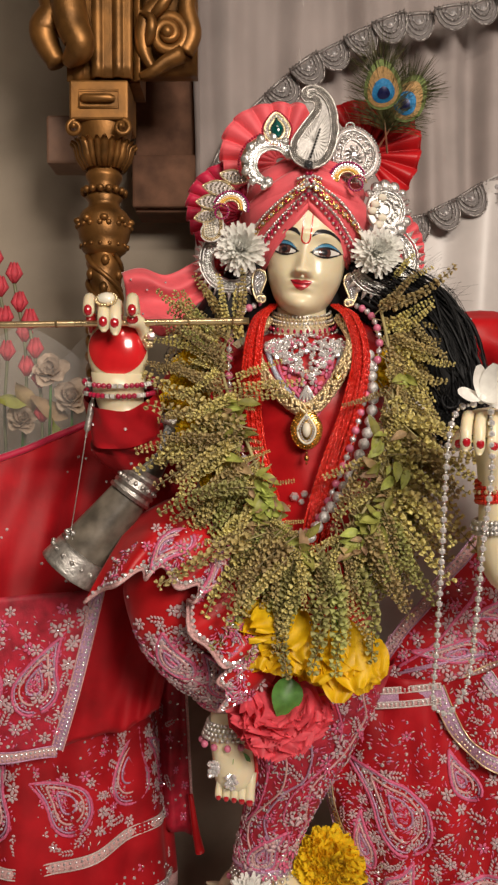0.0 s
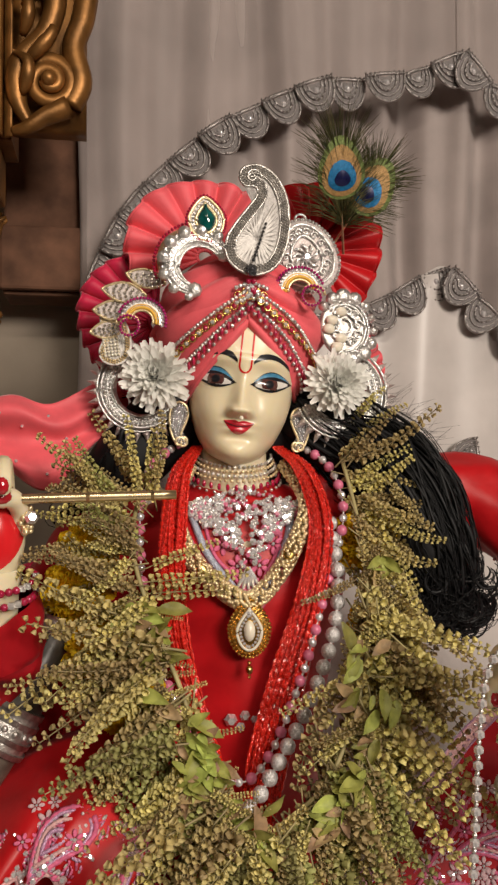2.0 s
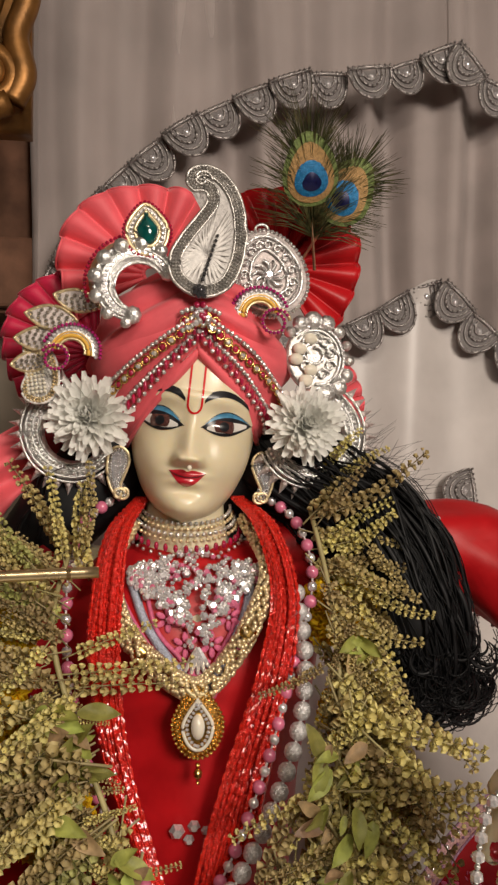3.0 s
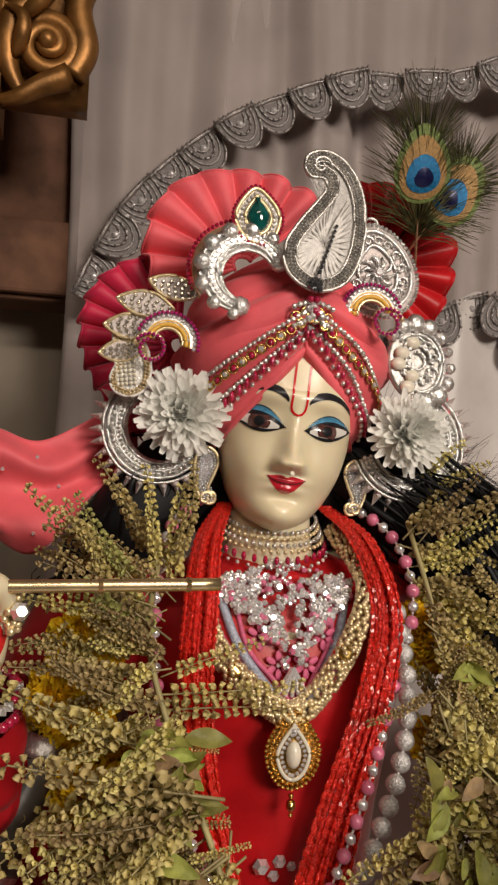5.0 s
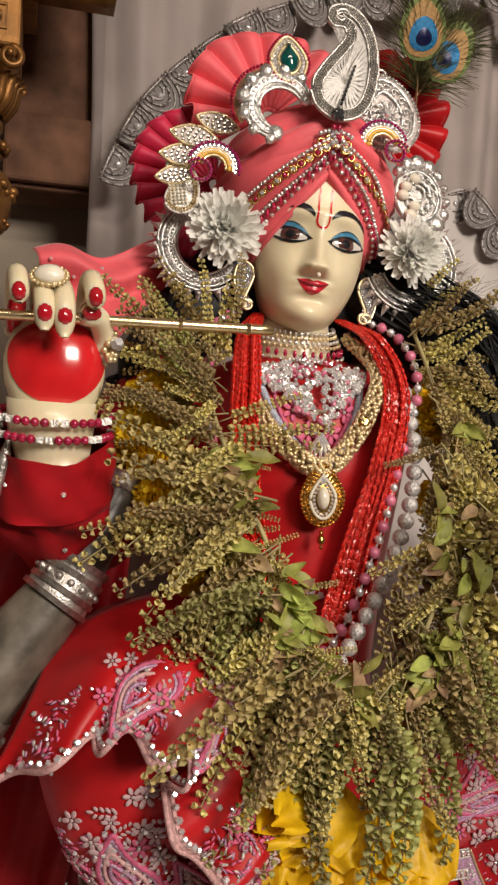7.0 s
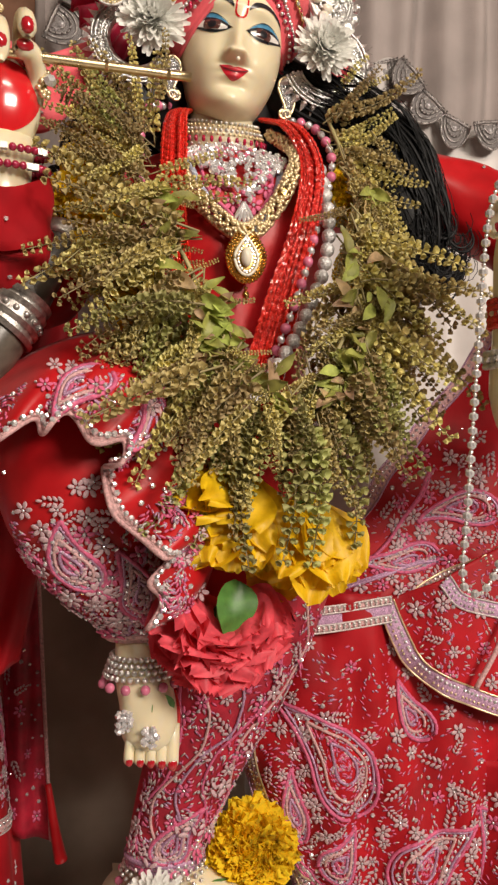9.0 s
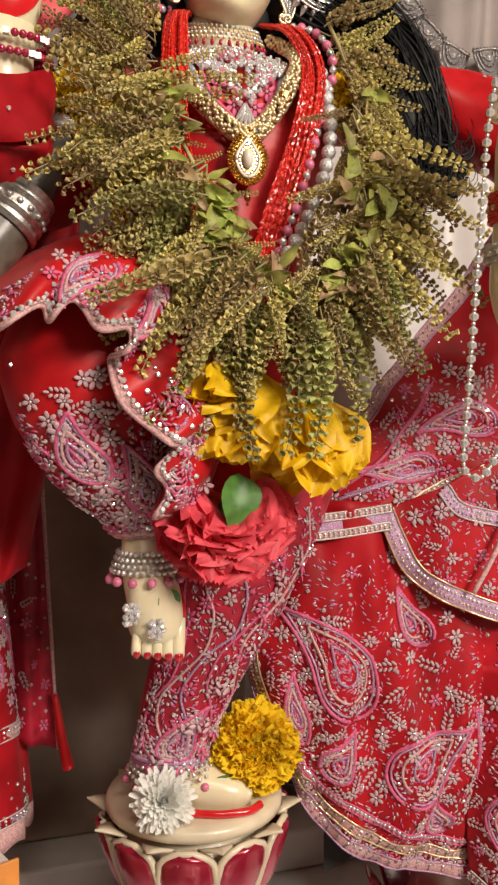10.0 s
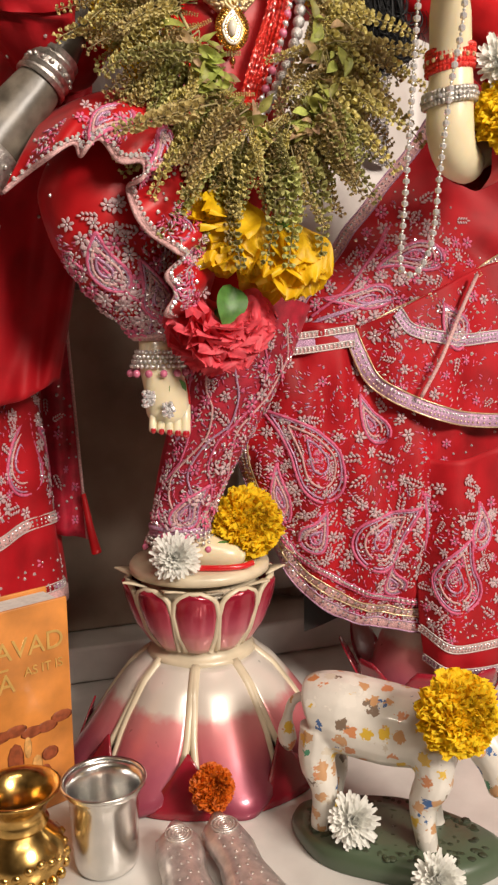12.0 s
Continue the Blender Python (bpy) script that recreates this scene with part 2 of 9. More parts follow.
WHITE_PETAL = mat("white_petal", (0.95, 0.95, 0.91), 0.6, vary=0.03, scale=150, through_light=0.3)
GREEN_WHITE = mat("petal_heart", (0.55, 0.60, 0.30), 0.55, vary=0.2, through_light=0.25)
CARNATION = mat("carnation_petal", (0.90, 0.10, 0.14), 0.6, vary=0.25, scale=120, through_light=0.3)
PLASTER = mat("beige_plaster", (0.36, 0.30, 0.235), 0.75, vary=0.12, scale=9, bump=0.15, bump_scale=180)
WOOD = mat("dark_brown_wood", (0.16, 0.08, 0.05), 0.75, spec=0.15, vary=0.4, scale=30, bump=0.2, bump_scale=150)
WOOD_LIGHT = mat("brown_wood", (0.24, 0.13, 0.085), 0.55, vary=0.3, scale=30)
CURTAIN = mat("grey_sheer_curtain", (0.50, 0.425, 0.405), 0.5, vary=0.12, scale=14, weave=420, bump=0.25, sheen=0.4, through_light=0.25)
WHITE_SATIN = mat("white_satin", (0.60, 0.555, 0.535), 0.4, vary=0.10, scale=14, sheen=0.4, bump=0.1, bump_scale=160)
SHEER = mat("sheer_valance", (0.50, 0.425, 0.405), 0.5, vary=0.12, scale=14, weave=420, bump=0.2, sheen=0.3)
SHEER.node_tree.nodes["Principled BSDF"].inputs["Alpha"].default_value = 0.38
LACE_MAT = mat("silver_bead_lace", (0.42, 0.385, 0.375), 0.3, metal=0.7, vary=0.4, scale=600, bump=0.6, bump_scale=1500)
MARBLE = mat("white_marble", (0.74, 0.72, 0.69), 0.25, vary=0.22, scale=10, coat=0.3)
NEAR_BLACK = mat("near_black", (0.015, 0.013, 0.012), 0.7)
SHADED_STONE = mat("shaded_grey_brown_stone", (0.38, 0.30, 0.235), 0.45, vary=0.45, scale=8)
HORN_MAT = mat("buffalo_horn", (0.10, 0.085, 0.07), 0.35, vary=0.6, scale=45, bump=0.2, bump_scale=120, dark=(0.012, 0.011, 0.01))
HORN_PALE = mat("pale_horn", (0.17, 0.145, 0.115), 0.35, vary=0.75, scale=40, bump=0.2, bump_scale=120)
FLUTE_GOLD = mat("flute_gold", (0.80, 0.62, 0.36), 0.28, metal=0.9, vary=0.2, scale=80)

# ---- setting ----
def slab(name, lo, hi, m, label, category):
    ob = part(name, MB().box(lo, hi), m, label=label, smooth=False)
    bv = ob.modifiers.new("edge", "BEVEL")
    bv.width, bv.segments = 0.004, 2
    return tagged(ob, label, category, kind="structure")


slab("altar_top", (-1.4, 0.28, -0.06), (1.4, 1.32, -0.02), MARBLE, "white marble altar top with grey veins", "altar")
slab("altar_ledge", (-1.4, 1.10, -0.019), (1.4, 1.32, 0.03), MARBLE, "raised white marble ledge along the back of the altar", "altar ledge")
slab("altar_front", (-1.4, 0.30, -0.9), (1.4, 1.32, -0.061), MARBLE, "plain marble front of the altar", "altar")
slab("floor", (-3, -4, -0.98), (3, 1.6, -0.9), MARBLE, "pale polished hall floor", "floor")
slab("wall_back", (-3, 1.33, -0.9), (3, 1.43, 2.6), PLASTER, "plain beige plastered wall", "wall")
slab("wall_left", (-3.1, -4, -0.9), (-3, 1.43, 2.6), PLASTER, "plain beige plastered wall", "wall")
slab("wall_right", (3, -4, -0.9), (3.1, 1.43, 2.6), PLASTER, "plain beige plastered wall", "wall")
slab("wall_front", (-3, -4.1, -0.9), (3, -4, 2.6), PLASTER, "plain beige plastered wall", "wall")
slab("ceiling", (-3.1, -4.1, 2.6), (3.1, 1.43, 2.7), PLASTER, "plain pale ceiling", "ceiling")
# canopy slab out of view, added to shade the upper curtain
slab("shading_canopy", (-1.4, 0.62, 1.70), (1.4, 1.32, 1.76), WOOD, "dark wooden canopy over the altar, added out of view to shade the curtain top", "canopy")
# stone slab before the curtain foot; its brown also holds the shade there
slab("shaded_wall_panel", (-0.42, 1.160, 0.031), (0.17, 1.178, 0.50), SHADED_STONE, "grey brown polished stone panel behind the altar, shade put into its brown", "wall panel")


def curtain():
    cu = thing("curtain", (0.4, 1.2, 0.03), "grey mauve sheer curtain hanging in soft pleats behind the altar", "curtain")
    x = np.linspace(-0.083, 1.0, 260)
    z = np.linspace(0.035, 1.62, 60)
    P = []
    for xi in x:
        col = []
        for zi in z:
            k = 0.35 + 0.65 * min(1, abs(zi - 0.2))
            y = 1.205 + 0.011 * math.sin(62 * xi + 0.7 * math.sin(3 * zi)) * k + 0.007 * math.sin(131 * xi + 1.3 + 0.5 * zi)
            y += 0.012 * math.sin(17 * xi + 2 * zi) + 0.004 * noise.noise((xi * 14, zi * 5, 3))
            col.append((xi + 0.004 * math.sin(9 * zi + 20 * xi), y, zi))
        P.append(col)
    part("pleated_cloth", MB().grid(P), CURTAIN, cu, solid=0.0008)

    def swag(name, line, top, y0):
        # a valance whose lower edge follows the scalloped line
        L = curve(line, 60)
        rows = []
        for p in L:
            rows.append([(p[0], y0 + 0.006 * math.sin(60 * p[0] + 1.5 * t) + 0.010 * math.sin(23 * p[0]) * (1 - 0.3 * t), p[1] + (top - p[1]) * t) for t in np.linspace(0, 1, 14)])
        return part(name, MB().grid(rows), SHEER, cu)

    edge = curve(LOWER + LOWER_B[1:], 120)
    rows = []
    for p in edge:
        rows.append([(p[0] + 0.006 * math.sin(5 * t + 9 * p[0]), 1.178 + 0.007 * math.sin(70 * p[0] + 1.2 * t) * (0.4 + 0.6 * t) + 0.008 * math.sin(31 * p[0] + 2 * t), p[1] + 0.004 + (0.05 - p[1]) * t) for t in np.linspace(0, 1, 40)])
    part("satin_drape", MB().grid(rows), WHITE_SATIN, cu, "white satin drape below the lace", solid=0.0008)
    swag("valance", UPPER, 1.62, 1.180)
    swag("valance", UPPER_B, 1.62, 1.178)


UPPER = [(-0.07, 1.03), (-0.033, 1.112), (0.03, 1.185), (0.09, 1.231), (0.15, 1.264), (0.215, 1.291), (0.30, 1.300), (0.387, 1.337)]
UPPER_B = [(0.388, 1.335), (0.415, 1.305), (0.47, 1.285), (0.55, 1.300), (0.62, 1.36)]
LOWER = [(0.17, 1.005), (0.23, 1.005), (0.299, 1.035), (0.335, 1.058), (0.371, 1.070)]
LOWER_B = [(0.372, 1.068), (0.405, 1.035), (0.44, 1.005), (0.49, 0.995), (0.56, 1.02)]
SIDE = [(0.40, 0.86), (0.405, 0.80), (0.40, 0.74), (0.405, 0.68)]


def scallop_mesh():
    mb = MB()
    w, h = 0.024, 0.034
    a = np.linspace(np.pi, 2 * np.pi, 17)
    for k, (s, r) in enumerate([(1.0, 0.0016), (0.78, 0.0011), (0.58, 0.0013), (0.36, 0.0011)]):
        pts = np.stack([w * s * np.cos(a), h * s * np.sin(a), np.full_like(a, 0.001)], -1)
        mb.tube(pts, r, 5)
        if k in (0, 2):
            for p in pts[::2]:
                mb.ball(p + (0, 0, 0.0012), 0.0017, 5)
    mb.gem(np.array([0, -0.009, 0.002]), 0.0042, 1, (0, 0, 1))
    for q in (-0.009, 0.009):
        mb.gem(np.array([q, -0.006, 0.002]), 0.0018, 1, (0, 0, 1))
    mb.grid([[(w * s * math.cos(t), h * s * math.sin(t), 0.0) for s in (0.05, 0.5, 1.0)] for t in a], 2)
    mb.tube([(-w, 0.002, 0), (0, 0.003, 0.001), (w, 0.002, 0)], 0.0022, 6)
    for q in np.linspace(-w, w, 9):
        mb.ball((q, 0.004, 0.002), 0.0017, 5)
    return mesh_of("scallop", mb, [LACE_MAT, CRYSTAL, LACE_NET])


LACE_NET = mat("lace_net", (0.27, 0.245, 0.24), 0.5, metal=0.3, vary=0.6, scale=900, bump=1.0, bump_scale=1300)
SCALLOP = scallop_mesh()


def lace(line, y, step=0.045):
    base = line[0]
    th = thing("lace_trim", (base[0], y, base[1]), "scalloped silver lace trim with beads and crystals sewn on the sheer curtain", "lace trim", "lace trims on the curtain")
    L = curve(line, 200)
    d = np.concatenate([[0], np.cumsum(np.linalg.norm(np.diff(L, axis=0), axis=1))])
    n = max(1, round(d[-1] / step))
    for i in range(n):
        k0, k1 = np.searchsorted(d, d[-1] * i / n), min(199, np.searchsorted(d, d[-1] * (i + 1) / n))
        a, b = L[k0], L[k1]
        c = (a + b) / 2
        ang = math.degrees(math.atan2(b[1] - a[1], b[0] - a[0]))
        s = np.linalg.norm(b - a) / 0.046
        yy = y + 0.006 * math.sin(60 * c[0])
        shared("scallop", SCALLOP, facing((c[0], yy, c[1]), (random.uniform(-0.12, 0.12), -1, random.uniform(-0.1, 0.1)), ang) @ Matrix.Diagonal((s, random.uniform(0.92, 1.08), 1, 1)), th)


curtain()
lace(UPPER, 1.158)
lace(UPPER_B, 1.156)
lace(LOWER, 1.165)
lace(LOWER_B, 1.163)
lace(SIDE, 1.17)


def spiral(c, r, turns, n=40, start=0.0, sign=1):
    t = np.linspace(0, 1, n)
    a = start + sign * 2 * np.pi * turns * t
    rr = r * (1 - 0.82 * t)
    return np.stack([c[0] + rr * np.cos(a), np.full(n, c[1]) - 0.012 * t, c[2] + rr * np.sin(a)], -1)


def pillar():
    th = thing("altar_pillar", (-0.193, 1.09, 0.03), "carved antique-gold wooden pillar with twisted shaft, capital and scrolled bracket", "pillar")
    c = (-0.193, 1.09, 0.0)
    shaft = MB().lathe([(0.021 + 0.0 * z, z) for z in np.linspace(0.03, 0.945, 120)], c, 40, flute=3, depth=0.09, twist=55)
    part("shaft", shaft, BRONZE, th)
    sp = MB()
    for k in range(3):
        z = np.linspace(0.05, 0.94, 160)
        a = -55 * z + k * 2.094 + 0.6
        sp.tube(np.stack([c[0] + 0.0225 * np.cos(a), c[1] + 0.0225 * np.sin(a), z], -1), 0.0035, 6)
        for zz in np.arange(0.5, 0.94, 0.018):
            aa = -55 * zz + k * 2.094 - 0.35
            sp.ball((c[0] + 0.021 * math.cos(aa), c[1] + 0.021 * math.sin(aa), zz), (0.006, 0.006, 0.008), 6)
    part("spiral_band", sp, BRONZE, th)
    prof = [(0.021, 0.94), (0.028, 0.945), (0.031, 0.95), (0.029, 0.955), (0.033, 0.962), (0.035, 0.975), (0.034, 0.99), (0.029, 0.998), (0.022, 1.003), (0.020, 1.01), (0.025, 1.016), (0.021, 1.02),
            (0.020, 1.036), (0.024, 1.042), (0.024, 1.047), (0.021, 1.051), (0.025, 1.065), (0.034, 1.09), (0.037, 1.107)]
    part("capital", MB().lathe(prof, c, 40), BRONZE, th)
    orn = MB()
    for k in range(16):
        a = k * math.tau / 16
        orn.ball((c[0] + 0.027 * math.cos(a), c[1] + 0.027 * math.sin(a), 1.024), 0.0052, 7)
        orn.ball((c[0] + 0.031 * math.cos(a), c[1] + 0.031 * math.sin(a), 0.952), 0.003, 6)
    for k in range(9):
        a = k * math.tau / 9
        orn.ball((c[0] + 0.035 * math.cos(a), c[1] + 0.035 * math.sin(a), 0.984), (0.006, 0.006, 0.005), 7)
        for q in (-0.16, 0.16):
            orn.ball((c[0] + 0.035 * math.cos(a + q), c[1] + 0.035 * math.sin(a + q), 0.978), (0.004, 0.004, 0.004), 6)
    part("bead_moulding", orn, BRONZE, th)
    leaf = MB()
    for k in range(8):
        a = k * math.tau / 8 + 0.2
        d = np.array([math.cos(a), math.sin(a), 0])
        for q, rr in ((0, 0.007), (-0.25, 0.005), (0.25, 0.005)):
            e = np.array([math.cos(a + q), math.sin(a + q), 0])
            base = np.array([c[0], c[1], 0])
            leaf.tube([base + e * 0.024 + (0, 0, 1.053), base + e * 0.031 + (0, 0, 1.068), base + e * 0.036 + (0, 0, 1.083), base + e * 0.044 + (0, 0, 1.086)], [rr * 0.6, rr, rr * 0.8, rr * 0.3], 6)
    for sx in (-1, 1):
        leaf.tube(spiral((c[0] + sx * 0.030, c[1] - 0.036, 1.096), 0.011, 1.4, 30, 1.57, -sx), np.linspace(0.004, 0.0025, 30), 7)
        leaf.ball((c[0] + sx * 0.030, c[1] - 0.048, 1.096), 0.004, 7)
    part("acanthus_leaf", leaf, BRONZE, th)
    blk = part("block", MB().box((-0.231, 1.052, 1.107), (-0.155, 1.128, 1.158)), BRONZE, th, smooth=False)
    b = blk.modifiers.new("edge", "BEVEL")
    b.width, b.segments = 0.003, 2
    mo = MB().tube([(-0.215, 1.051, 1.133), (-0.210, 1.049, 1.133), (-0.178, 1.049, 1.133), (-0.173, 1.051, 1.133)], [0.004, 0.006, 0.006, 0.004], 8)
    r = [(-0.218, 1.052, 1.122), (-0.168, 1.052, 1.122), (-0.168, 1.052, 1.144), (-0.218, 1.052, 1.144), (-0.218, 1.052, 1.122)]
    mo.tube(np.array(r), 0.0018, 6)
    part("block_moulding", mo, BRONZE, th)
    # bracket above: fluted board between wavy cheeks
    xs = np.linspace(-0.235, -0.140, 60)
    zs = np.linspace(1.159, 1.56, 24)
    P = [[(x, 1.062 - 0.004 * max(0.0, math.sin((x + 0.2) * 240)) - 0.012 * (1 if x > -0.20 and x < -0.150 else 0), z) for z in zs] for x in xs]
    br = part("bracket_board", MB().grid(P), BRONZE, th, solid=0.004)
    part("bracket_core", MB().box((-0.233, 1.067, 1.159), (-0.142, 1.13, 1.56)), BRONZE, th, smooth=False)
    ck = MB()
    w = curve([(-0.245, 1.05, 1.175), (-0.262, 1.05, 1.215), (-0.248, 1.05, 1.245), (-0.263, 1.05, 1.285), (-0.285, 1.045, 1.31), (-0.268, 1.04, 1.36), (-0.275, 1.04, 1.45), (-0.27, 1.04, 1.55)], 50)
    ck.tube(w, np.interp(np.arange(50), [0, 8, 20, 32, 49], [0.012, 0.02, 0.018, 0.026, 0.03]), 12)
    ck.tube(curve([(-0.232, 1.045, 1.175), (-0.212, 1.03, 1.19), (-0.222, 1.03, 1.22), (-0.23, 1.03, 1.28), (-0.235, 1.035, 1.4), (-0.235, 1.035, 1.55)], 40), np.interp(np.arange(40), [0, 6, 18, 39], [0.008, 0.018, 0.022, 0.02]), 12)
    part("bracket_cheek", ck, BRONZE, th)
    sc = MB()
    sc.tube(spiral((-0.104, 1.06, 1.215), 0.026, 1.8, 60, 2.2, -1), np.linspace(0.009, 0.005, 60), 9)
    sc.ball((-0.104, 1.045, 1.215), 0.008, 9)
    sc.tube(curve([(-0.125, 1.06, 1.175), (-0.136, 1.058, 1.20), (-0.132, 1.056, 1.235), (-0.108, 1.052, 1.262), (-0.098, 1.05, 1.30), (-0.115, 1.05, 1.335), (-0.095, 1.05, 1.38), (-0.09, 1.05, 1.55)], 60), np.interp(np.arange(60), [0, 12, 30, 45, 59], [0.006, 0.012, 0.011, 0.014, 0.016]), 10)
    sc.tube(curve([(-0.083, 1.062, 1.195), (-0.073, 1.06, 1.22), (-0.080, 1.06, 1.255), (-0.070, 1.06, 1.29), (-0.066, 1.06, 1.34), (-0.078, 1.06, 1.40), (-0.06, 1.06, 1.55)], 50), 0.012, 10)
    for k in range(9):
        z0 = 1.20 + 0.03 * k
        s = 1 if k % 2 else -1
        sc.tube(curve([(-0.130, 1.052, z0), (-0.118 + 0.006 * s, 1.042, z0 + 0.014), (-0.112 + 0.012 * s, 1.040, z0 + 0.030), (-0.120 + 0.018 * s, 1.045, z0 + 0.040)], 12), [0.003, 0.005, 0.006, 0.007, 0.007, 0.007, 0.006, 0.006, 0.005, 0.004, 0.003, 0.002], 7)
    sc.tube(curve([(-0.14, 1.06, 1.165), (-0.125, 1.055, 1.168), (-0.108, 1.055, 1.18), (-0.085, 1.056, 1.192)], 16), np.linspace(0.005, 0.012, 16), 8)
    part("scroll_carving", sc, BRONZE, th)
    bk = [[(x, 1.085 + 0.0 * z, z) for z in (1.175, 1.3, 1.56)] for x in np.linspace(-0.142, -0.068, 8)]
    part("bracket_web", MB().grid(bk), BRONZE, th, solid=0.03)


pillar()
slab("wood_panel", (-0.172, 1.235, 1.035), (-0.060, 1.30, 1.62), WOOD, "dark brown wooden frame behind the pillar", "wood frame")
slab("wood_rail", (-0.175, 1.222, 1.040), (-0.060, 1.234, 1.118), WOOD, "dark brown wooden rail behind the pillar", "wood frame")
slab("wood_block", (-0.285, 1.15, 1.082), (-0.235, 1.21, 1.150), WOOD_LIGHT, "reddish brown wooden block behind the pillar", "wood block")

# ---- the statue: one plain mesh of cream marble with painted features ----
HEAD = Matrix.Translation((0.0585, 0.852, 0.876)) @ Matrix.Rotation(radians(6.5), 4, "Y") @ Matrix.Rotation(radians(-6), 4, "Z")


LEVELS = [-0.0500, -0.0490, -0.0452, -0.0385, -0.028, -0.012, 0.005, 0.03, 0.06, 0.085, 0.1]
FINE = np.linspace(-0.0500, 0.1, 600)


def smoothed(values):
    y = np.interp(FINE, LEVELS, values)
    for _ in range(3):
        y = np.convolve(np.pad(y, 14, mode="reflect", reflect_type="odd"), np.ones(29) / 29, mode="valid")
    return np.maximum(y, 0.0006)


WIDTHS = smoothed([0.001, 0.0095, 0.0168, 0.0238, 0.0308, 0.0374, 0.0408, 0.0414, 0.038, 0.025, 0.002])
DEPTHS = smoothed([0.018, 0.027, 0.034, 0.037, 0.0385, 0.042, 0.0435, 0.0475, 0.044, 0.03, 0.004])


def half_width(v):
    return float(np.interp(v, FINE, WIDTHS))


def half_depth(v):
    return float(np.interp(v, FINE, DEPTHS))


def g2(u, v, cu, cv, su, sv):
    return math.exp(-(((u - cu) / su) ** 2 + ((v - cv) / sv) ** 2))


def relief(u, v):
    """How far nose, lips, chin and cheeks stand out of the egg of the head."""
    h = 0.0
    if -0.018 < v < 0.032:
        t = (0.026 - v) / 0.037
        prof = max(0.0, min(1.0, t)) ** 1.2 * 0.0150
        if v < -0.0085:
            prof *= max(0.0, 1 - ((-0.0085 - v) / 0.0062) ** 2)
        h += prof * math.exp(-(u / (0.0048 + 0.0026 * max(0, min(1, t)))) ** 2)
        h += 0.002 * g2(u, v, 0, 0.024, 0.008, 0.01)
    for s in (-1, 1):
        h += 0.0055 * g2(u, v, s * 0.0062, -0.0095, 0.0034, 0.0036)
        h -= 0.0040 * g2(u, v, s * 0.0185, 0.0165, 0.0125, 0.0085)
        h += 0.0042 * g2(u, v, s * 0.0195, 0.0130, 0.0105, 0.0058)
        h += 0.0036 * g2(u, v, s * 0.022, -0.012, 0.013, 0.013)
        h += 0.0022 * g2(u, v, s * 0.018, 0.028, 0.014, 0.005)
    h += 0.0036 * g2(u, v, 0, -0.0188, 0.0105, 0.0024) + 0.0042 * g2(u, v, 0, -0.0236, 0.0085, 0.0026)
    h -= 0.0018 * g2(u, v, 0, -0.0293, 0.010, 0.003)
    h += 0.0042 * g2(u, v, 0, -0.0400, 0.012, 0.0075)
    return h


def front(u, v):
    w, d = half_width(v), half_depth(v)
    q = max(0.0, 1 - abs(u / w) ** 2.25) ** (1 / 2.25) if abs(u) < w else 0.0
    return -d * q - relief(u, v) * min(1.0, q * 2)


